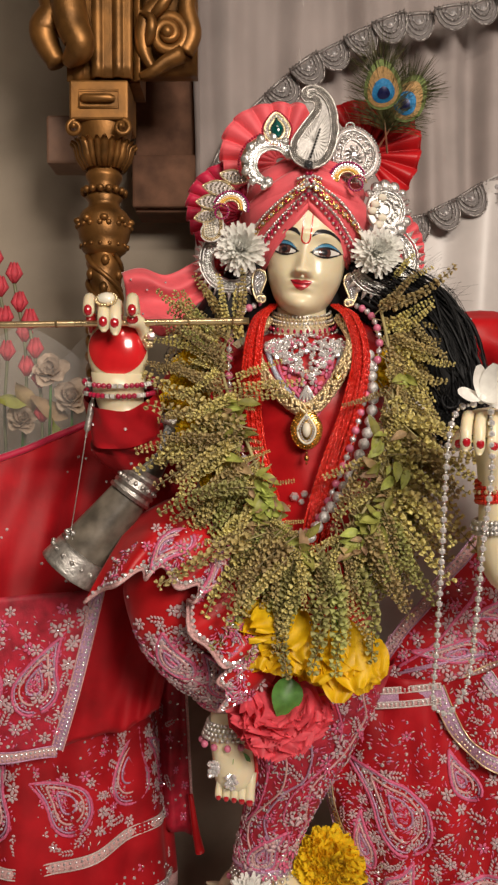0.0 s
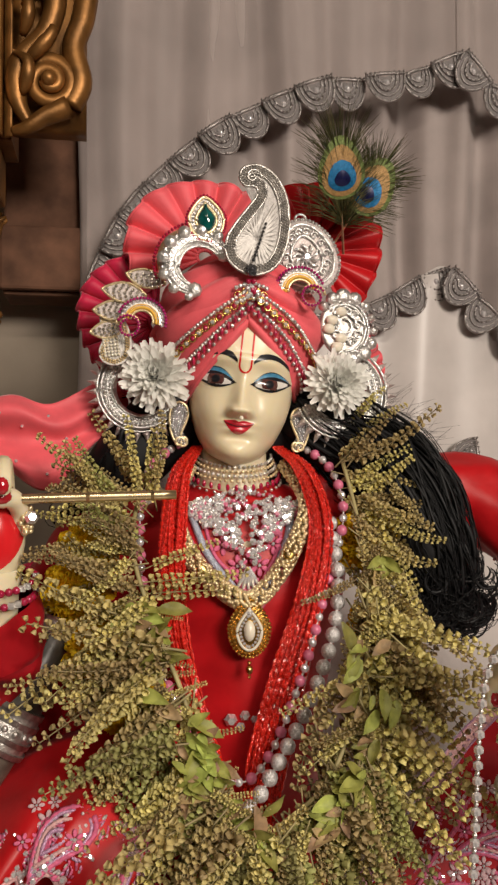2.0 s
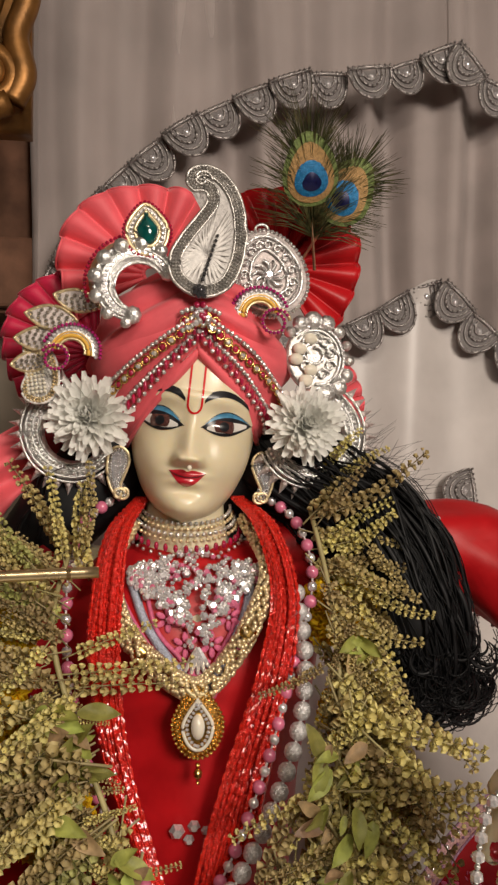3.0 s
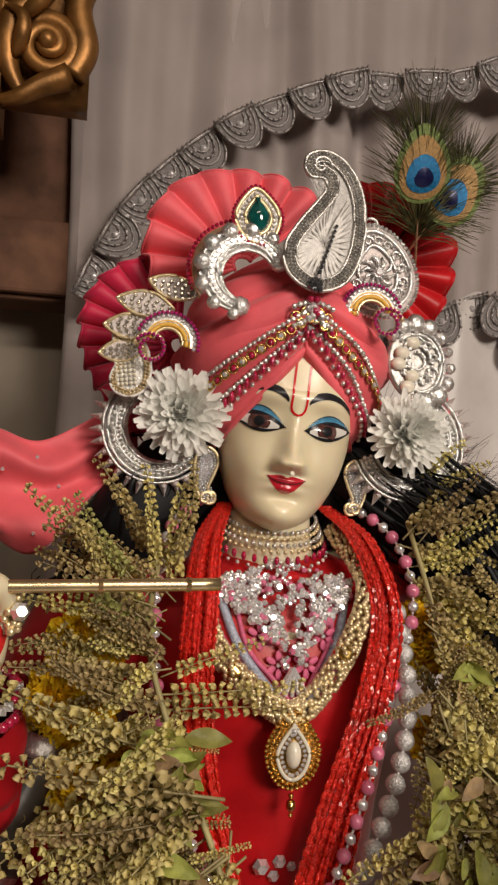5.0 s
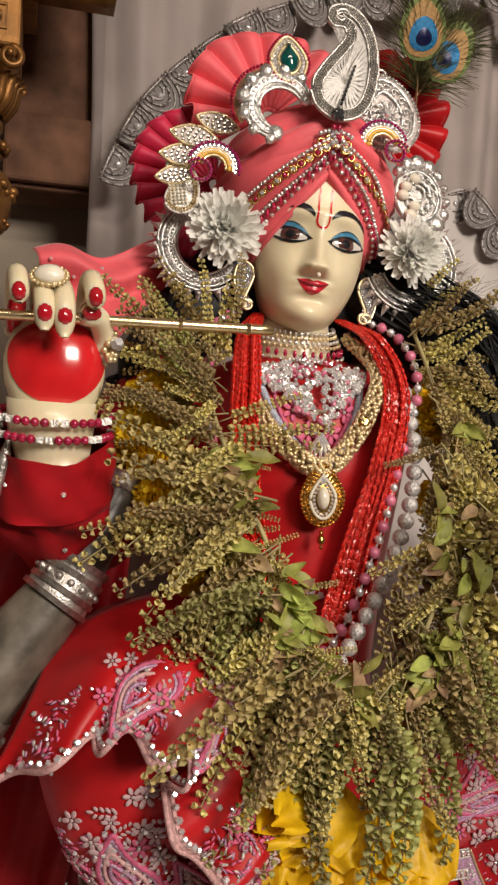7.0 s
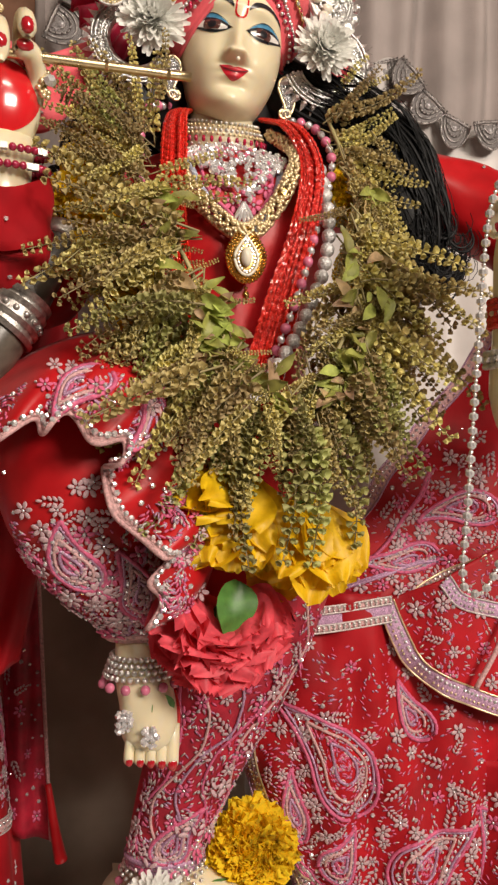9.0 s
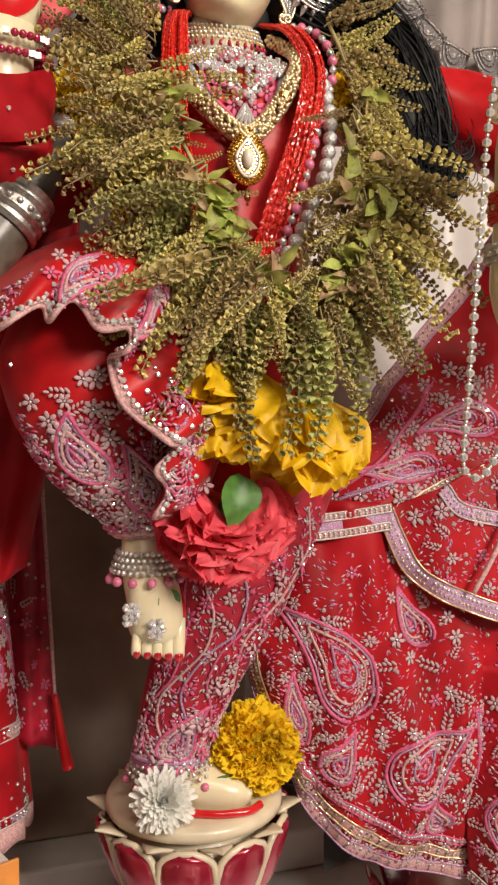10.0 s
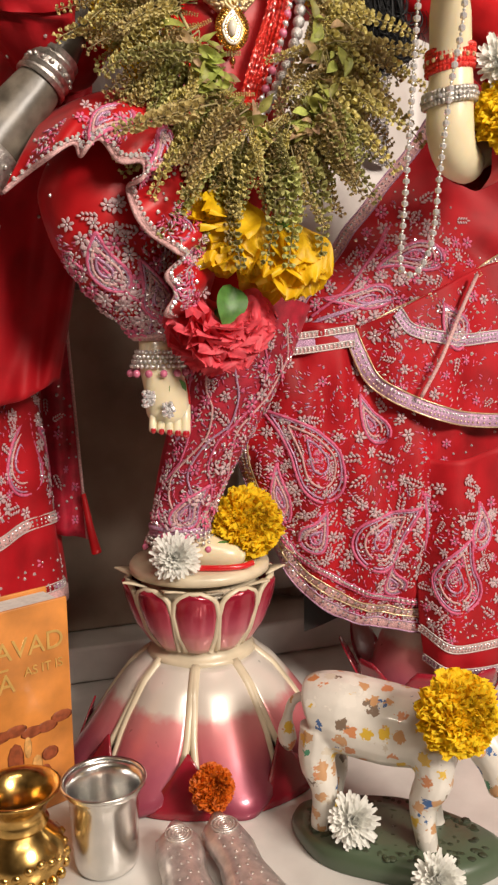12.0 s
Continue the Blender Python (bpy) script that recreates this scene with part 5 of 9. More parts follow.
def left_dress():
    th = thing("companion_dress", (-0.28, 0.98, 0.15), "red silk companion dress embroidered with silver flowers, braid borders", "dress")
    cape = Sheet([[(-0.55, 0.90, 0.60), (-0.40, 0.895, 0.635), (-0.276, 0.90, 0.678), (-0.18, 0.905, 0.718), (-0.11, 0.90, 0.745), (-0.05, 0.90, 0.76)], [(-0.55, 0.86, 0.53), (-0.40, 0.86, 0.55), (-0.28, 0.862, 0.58), (-0.19, 0.868, 0.60), (-0.12, 0.872, 0.62), (-0.06, 0.88, 0.63)], [(-0.55, 0.84, 0.43), (-0.40, 0.84, 0.44), (-0.29, 0.845, 0.455), (-0.20, 0.853, 0.47), (-0.13, 0.872, 0.49), (-0.08, 0.90, 0.50)], [(-0.55, 0.85, 0.36), (-0.40, 0.85, 0.36), (-0.30, 0.855, 0.36), (-0.21, 0.865, 0.365), (-0.14, 0.885, 0.38), (-0.10, 0.91, 0.40)]], [(0.012, 13, 5, 0.2), (0.005, 29, -7, 1.2), (0.003, 57, 9, 0.0)])
    cloth("cape", cape.grid(80, 50), DRESS, th)
    part("cape_edge", MB().tube(cape.run([(0, 0.0), (0.5, 0.0), (1, 0.0)], 0.001, 60), 0.004, 8), CRIMSON, th)
    scatter(th, cape, ((0.25, 1.0), (0.05, 0.5)), 0, 0, 0, 26, 51)
    panel = Sheet([[(-0.40, 0.838, 0.53), (-0.30, 0.836, 0.535), (-0.22, 0.838, 0.54), (-0.155, 0.846, 0.545)], [(-0.40, 0.83, 0.45), (-0.30, 0.83, 0.45), (-0.235, 0.832, 0.45), (-0.178, 0.842, 0.452)], [(-0.40, 0.84, 0.365), (-0.31, 0.84, 0.365), (-0.255, 0.842, 0.366), (-0.203, 0.85, 0.368)]], [(0.003, 12, 3, 0)])
    cloth("panel", panel.grid(40, 30), DRESS_PINK, th)
    trim(th, panel, [(0.99, 0.0), (0.99, 0.5), (0.99, 0.97)], 0.006, (LILAC_THREAD, PALE_PINK, CRYSTAL))
    trim(th, panel, [(0.0, 0.98), (0.5, 0.98), (0.99, 0.98)], 0.006, (PALE_PINK, LILAC_THREAD, CRYSTAL))
    stitches(th, panel, ((0.3, 0.95), (0.1, 0.92)), 300, 72)
    scatter(th, panel, ((0.3, 0.95), (0.08, 0.92)), 22, 10, 6, 40, 52)
    paisley_motif(th, panel, 0.74, 0.5, 0.075, 0.3, 1, 41)
    paisley_motif(th, panel, 0.46, 0.5, 0.07, -0.3, -1, 42)
    rows = []
    a = np.linspace(math.pi * 0.95, math.pi * 2.12, 70)
    zs = np.linspace(0.15, 0.50, 34)
    for ai in a:
        rows.append([(-0.245 + (0.150 - 0.03 * (z - 0.15) / 0.35) * math.cos(ai) * (1 + 0.03 * math.sin(11 * ai)), 1.01 + (0.125 - 0.02 * (z - 0.15)) * math.sin(ai) * (1 + 0.05 * math.sin(11 * ai + 3 * z)), z - 0.012 * math.sin(ai * 3)) for z in zs])
    sk = Sheet([[rows[i][j] for i in range(0, 70, 6)] for j in (33, 24, 16, 8, 0)])
    part("skirt_cloth", MB().grid(rows), DRESS, th, solid=0.0012)
    stitches(th, sk, ((0.25, 0.97), (0.36, 0.72)), 450, 73)
    scatter(th, sk, ((0.25, 0.95), (0.30, 0.72)), 22, 22, 14, 70, 53)
    scatter(th, sk, ((0.25, 0.95), (0.88, 0.97)), 3, 6, 0, 40, 54)
    for k, u in enumerate((0.40, 0.58, 0.74, 0.90)):
        paisley_motif(th, sk, u, 0.55, 0.08, 0.3, (-1) ** k, 51 + k)
    trim(th, sk, [(0.1, 0.76), (0.4, 0.76), (0.7, 0.76), (0.98, 0.76)], 0.006)
    trim(th, sk, [(0.1, 0.985), (0.4, 0.985), (0.7, 0.985), (0.98, 0.985)], 0.004, (LILAC_THREAD, SILVER_THREAD, SILVER))
    ruff = [[np.array(rows[i][0]) + (0, -0.004 * t, -0.018 * t + 0.003 * math.sin(i * 1.1) * t) for t in (0, 0.5, 1)] for i in range(70)]
    part("ruffle", MB().grid(ruff), PALE_PINK, th, "pale pink ruffle", solid=0.0015)
    sash = Sheet([[(-0.118, 1.00, 0.50), (-0.10, 0.995, 0.505), (-0.082, 1.00, 0.50)], [(-0.112, 0.995, 0.35), (-0.095, 0.99, 0.35), (-0.075, 1.0, 0.35)], [(-0.108, 1.0, 0.215), (-0.088, 0.995, 0.21), (-0.068, 1.0, 0.205)]], [(0.004, 9, 2, 0)])
    cloth("sash_end", sash.grid(14, 30), DRESS_PINK, th)
    part("sash_braid", MB().tube(sash.run([(0.98, 0), (0.98, 0.5), (0.98, 1)], 0.001, 30), 0.0018, 6), PALE_PINK, th)
    scatter(th, sash, ((0.1, 0.9), (0.3, 0.95)), 0, 5, 3, 20, 55)
    part("tassel", MB().tube(curve([(-0.072, 0.99, 0.26), (-0.066, 0.985, 0.22), (-0.060, 0.985, 0.19)], 12), np.linspace(0.003, 0.006, 12), 8), SATIN, th)


left_dress()

# ---- turban and its ornaments ----
def turban_at(th, s):
    """A point of the wrapped turban: angle from the front, height from the brow edge to the crown."""
    zb = 0.930 - 0.056 * (abs(math.sin(th)) if abs(th) < 1.57 else 1.0)
    z = zb + (0.998 - zb) * s
    a = float(np.interp(s, [0, 0.15, 0.45, 0.75, 1], [0.0445, 0.054, 0.066, 0.056, 0.012]))
    b = float(np.interp(s, [0, 0.15, 0.45, 0.75, 1], [0.0515, 0.060, 0.068, 0.055, 0.012]))
    fold = 0.0020 * math.sin(26 * s + 2.2 * abs(th)) + 0.0012 * math.sin(47 * s - 3.1 * th)
    a, b = a + fold, b + fold
    return np.array([0.0585 + a * math.sin(th), 0.862 - b * math.cos(th), z])


def turban():
    th = thing("turban", (0.0585, 0.86, 0.90), "coral pink wrapped turban with crossed bands around the statue's head", "turban")
    part("wrap", MB().grid([[turban_at(a, s) for s in np.linspace(0, 1, 50)] for a in np.linspace(-2.6, 2.6, 130)]), CORAL, th, solid=0.003)
    for sg in (1, -1):
        rows = []
        for k in np.linspace(0, 1, 60):
            a = sg * (1.5 * k - 0.22)
            lo, hi = 0.0, 0.32 + 0.22 * k
            row = []
            for t in np.linspace(0, 1, 16):
                s = lo + (hi - lo) * t + (0.10 if a * sg < 0 else 0.0)
                p = turban_at(a, s)
                c = np.array([0.0585, 0.862, p[2]])
                d = (p - c) / np.linalg.norm(p - c)
                row.append(p + d * (0.0035 if sg > 0 else 0.0022) * math.sin(math.pi * min(1, max(0.02, t))) ** 0.4 + d * 0.0008 * math.sin(t * 14 + k * 5))
            rows.append(row)
        part("crossed_band", MB().grid(rows), CORAL, th, solid=0.0015)
    return th


turban()


def fan(name, c, r, a0, a1, pleats, m, label, y_tilt=0.0, depth=0.10, inner=0.1):
    th = thing(name, c, label, "turban fan", "pleated fans of the turban")
    rows = []
    n = pleats * 8
    for i in range(n + 1):
        a = a0 + (a1 - a0) * i / n
        ph = pleats * math.tau * i / n
        row = []
        for t in np.linspace(inner, 1, 14):
            rr = r * t * (1 + 0.025 * math.sin(ph + 0.6) * t) * (1 + 0.05 * math.sin(3 * a + r * 100))
            dy = depth * r * 0.5 * t * math.sin(ph) * (0.7 + 0.3 * math.sin(2.3 * a)) + 0.25 * r * t**3 * 0.35 - y_tilt * t * r
            aa = a + 0.035 * math.sin(ph + 1.2) * t
            row.append((c[0] + rr * math.cos(aa), c[1] + dy, c[2] + rr * math.sin(aa)))
        rows.append(row)
    part("pleated_cloth", MB().grid(rows), m, th, solid=0.0012)
    part("stitched_hem", MB().tube([r[-1] for r in rows], 0.0009, 6), m, th)
    part("gathered_core", MB().tube([r[0] for r in rows], 0.0016, 6), m, th)


D = math.pi / 180
fan("coral_fan", (0.034, 0.874, 0.996), 0.063, 35 * D, 212 * D, 9, CORAL, "coral pink pleated cloth fan on the turban", 0.2, 0.30)
fan("crimson_fan", (-0.004, 0.882, 0.942), 0.062, 85 * D, 262 * D, 13, CRIMSON, "crimson pleated cloth fan on the side of the turban", 0.1, 0.22)
fan("red_fan", (0.123, 0.874, 1.004), 0.060, -62 * D, 128 * D, 9, SATIN, "glossy red satin fan pleated on the turban", 0.1, 0.34)
fan("pink_fan", (0.150, 0.885, 0.905), 0.042, -40 * D, 60 * D, 6, CORAL, "small pink pleated cloth fan at the ear", 0.0, 0.25)


def outline_paisley(w, h, n=60):
    """A drop whose tip hooks over to one side, foot at the origin."""
    P = [(0.0, 0.0), (0.38, 0.08), (0.56, 0.30), (0.57, 0.58), (0.45, 0.80), (0.24, 0.94), (0.0, 0.995), (-0.22, 0.965), (-0.29, 0.875), (-0.19, 0.80), (-0.02, 0.80), (0.03, 0.73), (-0.10, 0.61), (-0.30, 0.45), (-0.44, 0.28), (-0.36, 0.10)]
    return curve(np.array(P) * np.array([w * 0.92, h]), n, closed=True)


def outline_drop(w, h, n=50):
    a = np.linspace(0, math.tau, n, endpoint=False) - math.pi / 2
    x = w / 2 * np.cos(a) * (1 - 0.45 * np.clip(np.sin(a), 0, 1) ** 1.3)
    return np.stack([x, h / 2 * np.sin(a)], -1)


def outline_arc(r0, r1, a0, a1, n=26):
    a = np.linspace(a0, a1, n)
    taper = 0.35 + 0.65 * np.sin(np.linspace(0.12, 0.95, n) * math.pi)
    mid, half = (r0 + r1) / 2, (r1 - r0) / 2
    o = np.stack([(mid + half * taper) * np.cos(a), (mid + half * taper) * np.sin(a)], -1)
    i = np.stack([(mid - half * taper) * np.cos(a), (mid - half * taper) * np.sin(a)], -1)
    return np.vstack([o, i[::-1]])


def outline_leaf(w, h, n=40):
    t = np.linspace(0, 1, n // 2)
    x = w / 2 * np.sin(math.pi * t) ** 0.9
    return np.vstack([np.stack([x, h * t], -1), np.stack([-x[::-1], h * t[::-1]], -1)[1:-1]])


def inset(o, d):
    t = np.roll(o, -1, 0) - np.roll(o, 1, 0)
    t /= np.linalg.norm(t, axis=1)[:, None] + 1e-9
    n = np.stack([-t[:, 1], t[:, 0]], -1)
    area = np.sum(o[:, 0] * np.roll(o[:, 1], -1) - o[:, 1] * np.roll(o[:, 0], -1))
    return o + n * d * (1 if area > 0 else -1)


def plate(mb, o, th, mi, z=0.0, dome=0.0):
    c = o.mean(0)
    n = len(o)
    rows = [[(*(c + (p - c) * k), z + th + dome * (1 - k * k)) for p in o] for k in (0.02, 0.3, 0.6, 0.85, 1.0)]
    rows.append([(*p, z) for p in o])
    mb.grid(rows, mi, wv=True)
    return mb


def ring_of(mb, o, r, mi, z):
    p = np.concatenate([np.c_[o, np.full(len(o), z)], [[*o[0], z]]])
    mb.tube(p, r, 6, mi)


def beads_on(mb, o, r, gap, mi, z, closed=True, stones=False):
    p = np.vstack([o, o[:1]]) if closed else o
    d = np.concatenate([[0], np.cumsum(np.linalg.norm(np.diff(p, axis=0), axis=1))])
    for x in np.arange(0, d[-1] - gap * 0.4, gap):
        q = (np.interp(x, d, p[:, 0]), np.interp(x, d, p[:, 1]), z)
        mb.gem(np.array(q), r, mi, (0, 0, 1)) if stones else mb.ball(q, r, 6, mi)


def brooch(name, pieces, pos, n, roll, label, scale=1.0):
    """An ornament: named pieces drawn flat, then set on the turban."""
    th = thing(name, pos, label, "turban brooch", "brooches of the turban")
    M = facing(pos, n, roll, scale)
    for pname, draw, m, smooth in pieces:
        mb = MB()
        draw(mb)
        part(pname, MB().merge(mb, M), m, th, smooth=smooth)
    return th


# curled plume brooch at the front
def plume():
    o = outline_paisley(0.047, 0.081)
    i1 = inset(o, 0.0065)

    def spiky(mb):
        c = np.array([0.002, 0.026])
        for k in range(220):
            e = i1[int(k / 220 * len(i1))] * (0.97 + 0.03 * math.sin(9 * k))
            if e[1] > 0.056:
                continue
            p0, p1 = c + (e - c) * 0.08, c + (e - c) * 0.93
            mb.tube([(*p0, 0.0035), (*((p0 + p1) / 2), 0.0046), (*p1, 0.0030)], [0.0008, 0.0010, 0.0005], 4)

    def rim(mb):
        ring_of(mb, o, 0.0011, 0, 0.003)
        for d in (0.0016, 0.0034, 0.0052):
            beads_on(mb, inset(o, d), 0.0011, 0.0021, 0, 0.0036)
        ring_of(mb, i1, 0.0007, 0, 0.004)
        mb.tube(np.c_[np.array([[-0.003 + 0.006 * math.cos(a) * (1 - a / 9), 0.0715 + 0.006 * math.sin(a) * (1 - a / 9)] for a in np.linspace(0, 7.5, 30)]), np.full(30, 0.004)], 0.0011, 6)

    def spine(mb):
        for k in range(10):
            mb.ball((0.001 + 0.0008 * k, 0.010 + 0.0030 * k, 0.0062), 0.0016 - 0.00005 * k, 6)
        for k in range(14):
            a = k * 0.9
            mb.gem(np.array([0.004 * math.cos(a) * (k / 14), 0.003 + 0.004 * math.sin(a) * (k / 14), 0.006]), 0.0022, 0, (math.cos(a) * 0.4, math.sin(a) * 0.4, 1))

    brooch("plume_brooch", [("backing", lambda mb: plate(mb, o, 0.003, 0), WHITE_FLUFF, True), ("white_thread_fill", spiky, WHITE_THREAD, True), ("bead_rim", rim, OLD_SILVER, True), ("dark_stone", spine, DARK_STONE, False)], (0.0575, 0.789, 0.9625), (-0.08, -1, 0.06), -4, "tall paisley plume brooch, white thread with grey bead rim")


WHITE_THREAD = mat("white_thread", (0.80, 0.77, 0.74), 0.6, vary=0.15, scale=500)
DARK_STONE = mat("smoky_stone", (0.10, 0.10, 0.11), 0.1, metal=0.6, coat=1.0, vary=0.4, scale=800)
plume()


def gem_drop():
    o = outline_drop(0.0255, 0.033)

    def rims(mb):
        ring_of(mb, o, 0.0013, 0, 0.003)
        ring_of(mb, inset(o, 0.0052), 0.0011, 0, 0.004)

    brooch("gem_brooch", [("backing", lambda mb: plate(mb, o, 0.003, 0), OLD_SILVER, True), ("red_bead_edge", lambda mb: beads_on(mb, inset(o, -0.0016), 0.0013, 0.0025, 0, 0.003), RUBY, True), ("rim", rims, PALE_GOLD, True),
                          ("crystal_row", lambda mb: beads_on(mb, inset(o, 0.003), 0.0014, 0.003, 0, 0.0042, stones=True), CRYSTAL, False), ("green_stone", lambda mb: plate(mb, inset(o, 0.0065), 0.004, 0, 0.002, 0.003), EMERALD, True)], (0.0275, 0.806, 1.006), (-0.05, -1, 0.15), 4, "green teardrop stone brooch with crystal and red bead rim")


gem_drop()


def crescent(pos, r0, r1, a0, a1, roll, label, big=True, n=(-0.1, -1, 0.1)):
    o = outline_arc(r0, r1, a0, a1)
    mid = (r0 + r1) / 2

    def drops(mb):
        a = np.linspace(a0 + 0.12, a1 - 0.12, 9)
        for k, x in enumerate(a):
            s = 0.6 + 0.4 * math.sin(math.pi * (k + 0.5) / 9)
            mb.ball((r1 * 0.97 * math.cos(x), r1 * 0.97 * math.sin(x), 0.004), (0.0052 * s, 0.0052 * s, 0.004 * s), 10)

    def rims(mb):
        ring_of(mb, o, 0.001, 0, 0.003)
        a = np.linspace(a0 + 0.1, a1 - 0.1, 30)
        for rr in (mid - 0.2 * (r1 - r0), mid + 0.15 * (r1 - r0)):
            mb.tube(np.stack([rr * np.cos(a), rr * np.sin(a), np.full(30, 0.0042)], -1), 0.0009, 6)
        mb.ball((mid * math.cos(a1), mid * math.sin(a1), 0.003), (0.006, 0.006, 0.0035), 8)
        mb.ball((mid * math.cos(a0), mid * math.sin(a0), 0.003), (0.005, 0.005, 0.0035), 8)

    a = np.linspace(a0 + 0.1, a1 - 0.1, 40)
    arc = np.stack([mid * np.cos(a), mid * np.sin(a)], -1)
    brooch("crescent_brooch", [("backing", lambda mb: plate_arc(mb, r0, r1, a0, a1), SILVER, True), ("silver_drop", drops, SILVER, True), ("rim", rims, SILVER, True), ("crystal_row", lambda mb: beads_on(mb, arc, 0.0015, 0.0034, 0, 0.0045, False, True), CRYSTAL, False)], pos, n, roll, label)


def plate_arc(mb, r0, r1, a0, a1, n=26, th=0.003):
    o = outline_arc(r0, r1, a0, a1, n)
    out, inn = o[:n], o[n:][::-1]
    mb.grid([[(*out[i], 0), (*out[i], th), (*((out[i] + inn[i]) / 2), th * 1.5), (*inn[i], th), (*inn[i], 0)] for i in range(n)])


crescent((0.0215, 0.803, 0.972), 0.013, 0.026, 20 * D, 262 * D, 0, "silver crescent brooch with round silver drops")
# fan arch above it
def arch():
    a = np.linspace(95 * D, 205 * D, 30)
    arc = lambda r: np.stack([r * np.cos(a), r * np.sin(a)], -1)
    brooch("arch_brooch", [("backing", lambda mb: plate_arc(mb, 0.020, 0.030, 90 * D, 210 * D), PALE_GOLD, True), ("red_bead_edge", lambda mb: beads_on(mb, arc(0.0315), 0.0014, 0.0028, 0, 0.003, False), RUBY, True), ("silver_bead", lambda mb: beads_on(mb, arc(0.026), 0.0013, 0.0028, 0, 0.0042, False), SILVER, True)], (0.0215, 0.809, 0.974), (-0.1, -1, 0.15), 0, "gold arch brooch with a red bead edge")


arch()


def leaf_brooch(pos, w, h, roll, label="beaded grey leaf brooch with a pale cord rim"):
    o = outline_leaf(w, h)

    def fill(mb):
        for k in range(7):
            t = (k + 0.7) / 7.6
            hw = w / 2 * math.sin(math.pi * t) ** 0.9 * 0.75
            for q in np.arange(-hw, hw + 1e-6, 0.0026):
                mb.gem(np.array([q, h * t - abs(q) * 0.5, 0.004]), 0.0014, 0, (0, 0, 1))

    brooch("leaf_brooch", [("backing", lambda mb: plate(mb, o, 0.003, 0), SILVER_THREAD, True), ("cord_rim", lambda mb: ring_of(mb, o, 0.0010, 0, 0.0032), PALE_GOLD, True), ("bead_fill", fill, OLD_CRYSTAL, False)], pos, (-0.2, -1, 0.1), roll, label)


OLD_CRYSTAL = mat("grey_crystal_beads", (0.66, 0.61, 0.53), 0.2, metal=0.8, vary=0.5, scale=700, coat=0.6)
leaf_brooch((0.000, 0.826, 0.962), 0.014, 0.031, 74)
leaf_brooch((-0.014, 0.828, 0.953), 0.015, 0.034, 80)
leaf_brooch((-0.022, 0.830, 0.942), 0.015, 0.032, 88)
leaf_brooch((-0.030, 0.832, 0.930), 0.013, 0.026, 98)


def bead_paisley(pos, w, h, roll, n=(-0.15, -1, 0.1)):
    o = outline_paisley(w, h)
    i2 = inset(o, 0.004)

    def rows(mb):
        for d in (0.0011, 0.003):
            beads_on(mb, inset(o, d), 0.0011, 0.0022, 0, 0.0036)

    brooch("paisley_brooch", [("backing", lambda mb: plate(mb, o, 0.003, 0), OLD_SILVER, True), ("bead_row", rows, PALE_GOLD, True), ("pearl_fill", lambda mb: [mb.ball((x, y, 0.0038), 0.0013, 6) for x in np.arange(-w / 4, w / 4, 0.0025) for y in np.arange(h * 0.18, h * 0.55, 0.0025)], PEARL, True), ("cord_rim", lambda mb: ring_of(mb, o, 0.001, 0, 0.003), WHITE_THREAD, True)], pos, n, roll, "paisley brooch filled with small pearls and beads")


bead_paisley((-0.037, 0.832, 0.902), 0.025, 0.040, 8)


def yellow_paisley(pos, flip, roll, s=1.0):
    a = np.linspace(200 * D, 20 * D, 30)
    arc = lambda r, e=0.0: np.stack([flip * (r * np.cos(a) + e * np.linspace(0, 1, 30)), r * np.sin(a)], -1)
    curl = np.array([[flip * (0.010 + 0.0062 * math.cos(t) * (1 - t / 12)), -0.002 + 0.0062 * math.sin(t) * (1 - t / 12)] for t in np.linspace(1.4, -6.0, 30)])
    tb = lambda mb, p, r: mb.tube(np.c_[p, np.full(len(p), 0.0035)], r, 6)

    brooch("curl_brooch", [("yellow_cord", lambda mb: [tb(mb, arc(0.0105), 0.0013), tb(mb, arc(0.0128), 0.0011)], YELLOW_CORD, True), ("silver_cord", lambda mb: [tb(mb, arc(0.0083), 0.0010), tb(mb, curl, 0.0012)], PALE_GOLD, True),
                           ("crystal_row", lambda mb: beads_on(mb, arc(0.0152), 0.0014, 0.003, 0, 0.004, False, True), CRYSTAL, False), ("magenta_bead", lambda mb: [beads_on(mb, arc(0.0178), 0.0013, 0.0025, 0, 0.0035, False), beads_on(mb, curl[::2] * 1.0 + np.array([0.0, -0.001]), 0.0013, 0.0025, 0, 0.0055, False)], MAGENTA, True),
                           ("backing", lambda mb: plate_arc(mb, 0.008, 0.018, 20 * D, 200 * D) if flip > 0 else plate_arc(mb, 0.008, 0.018, -20 * D, 160 * D), OLD_SILVER, True)], pos, (-0.1, -1, 0.1), roll, "curled brooch of yellow cord, crystals and magenta beads", s)


MAGENTA = mat("magenta_bead", (0.42, 0.015, 0.16), 0.2, coat=0.6, vary=0.3, scale=700)
yellow_paisley((-0.018, 0.823, 0.933), -1, 8)
yellow_paisley((0.096, 0.802, 0.955), 1, -12)


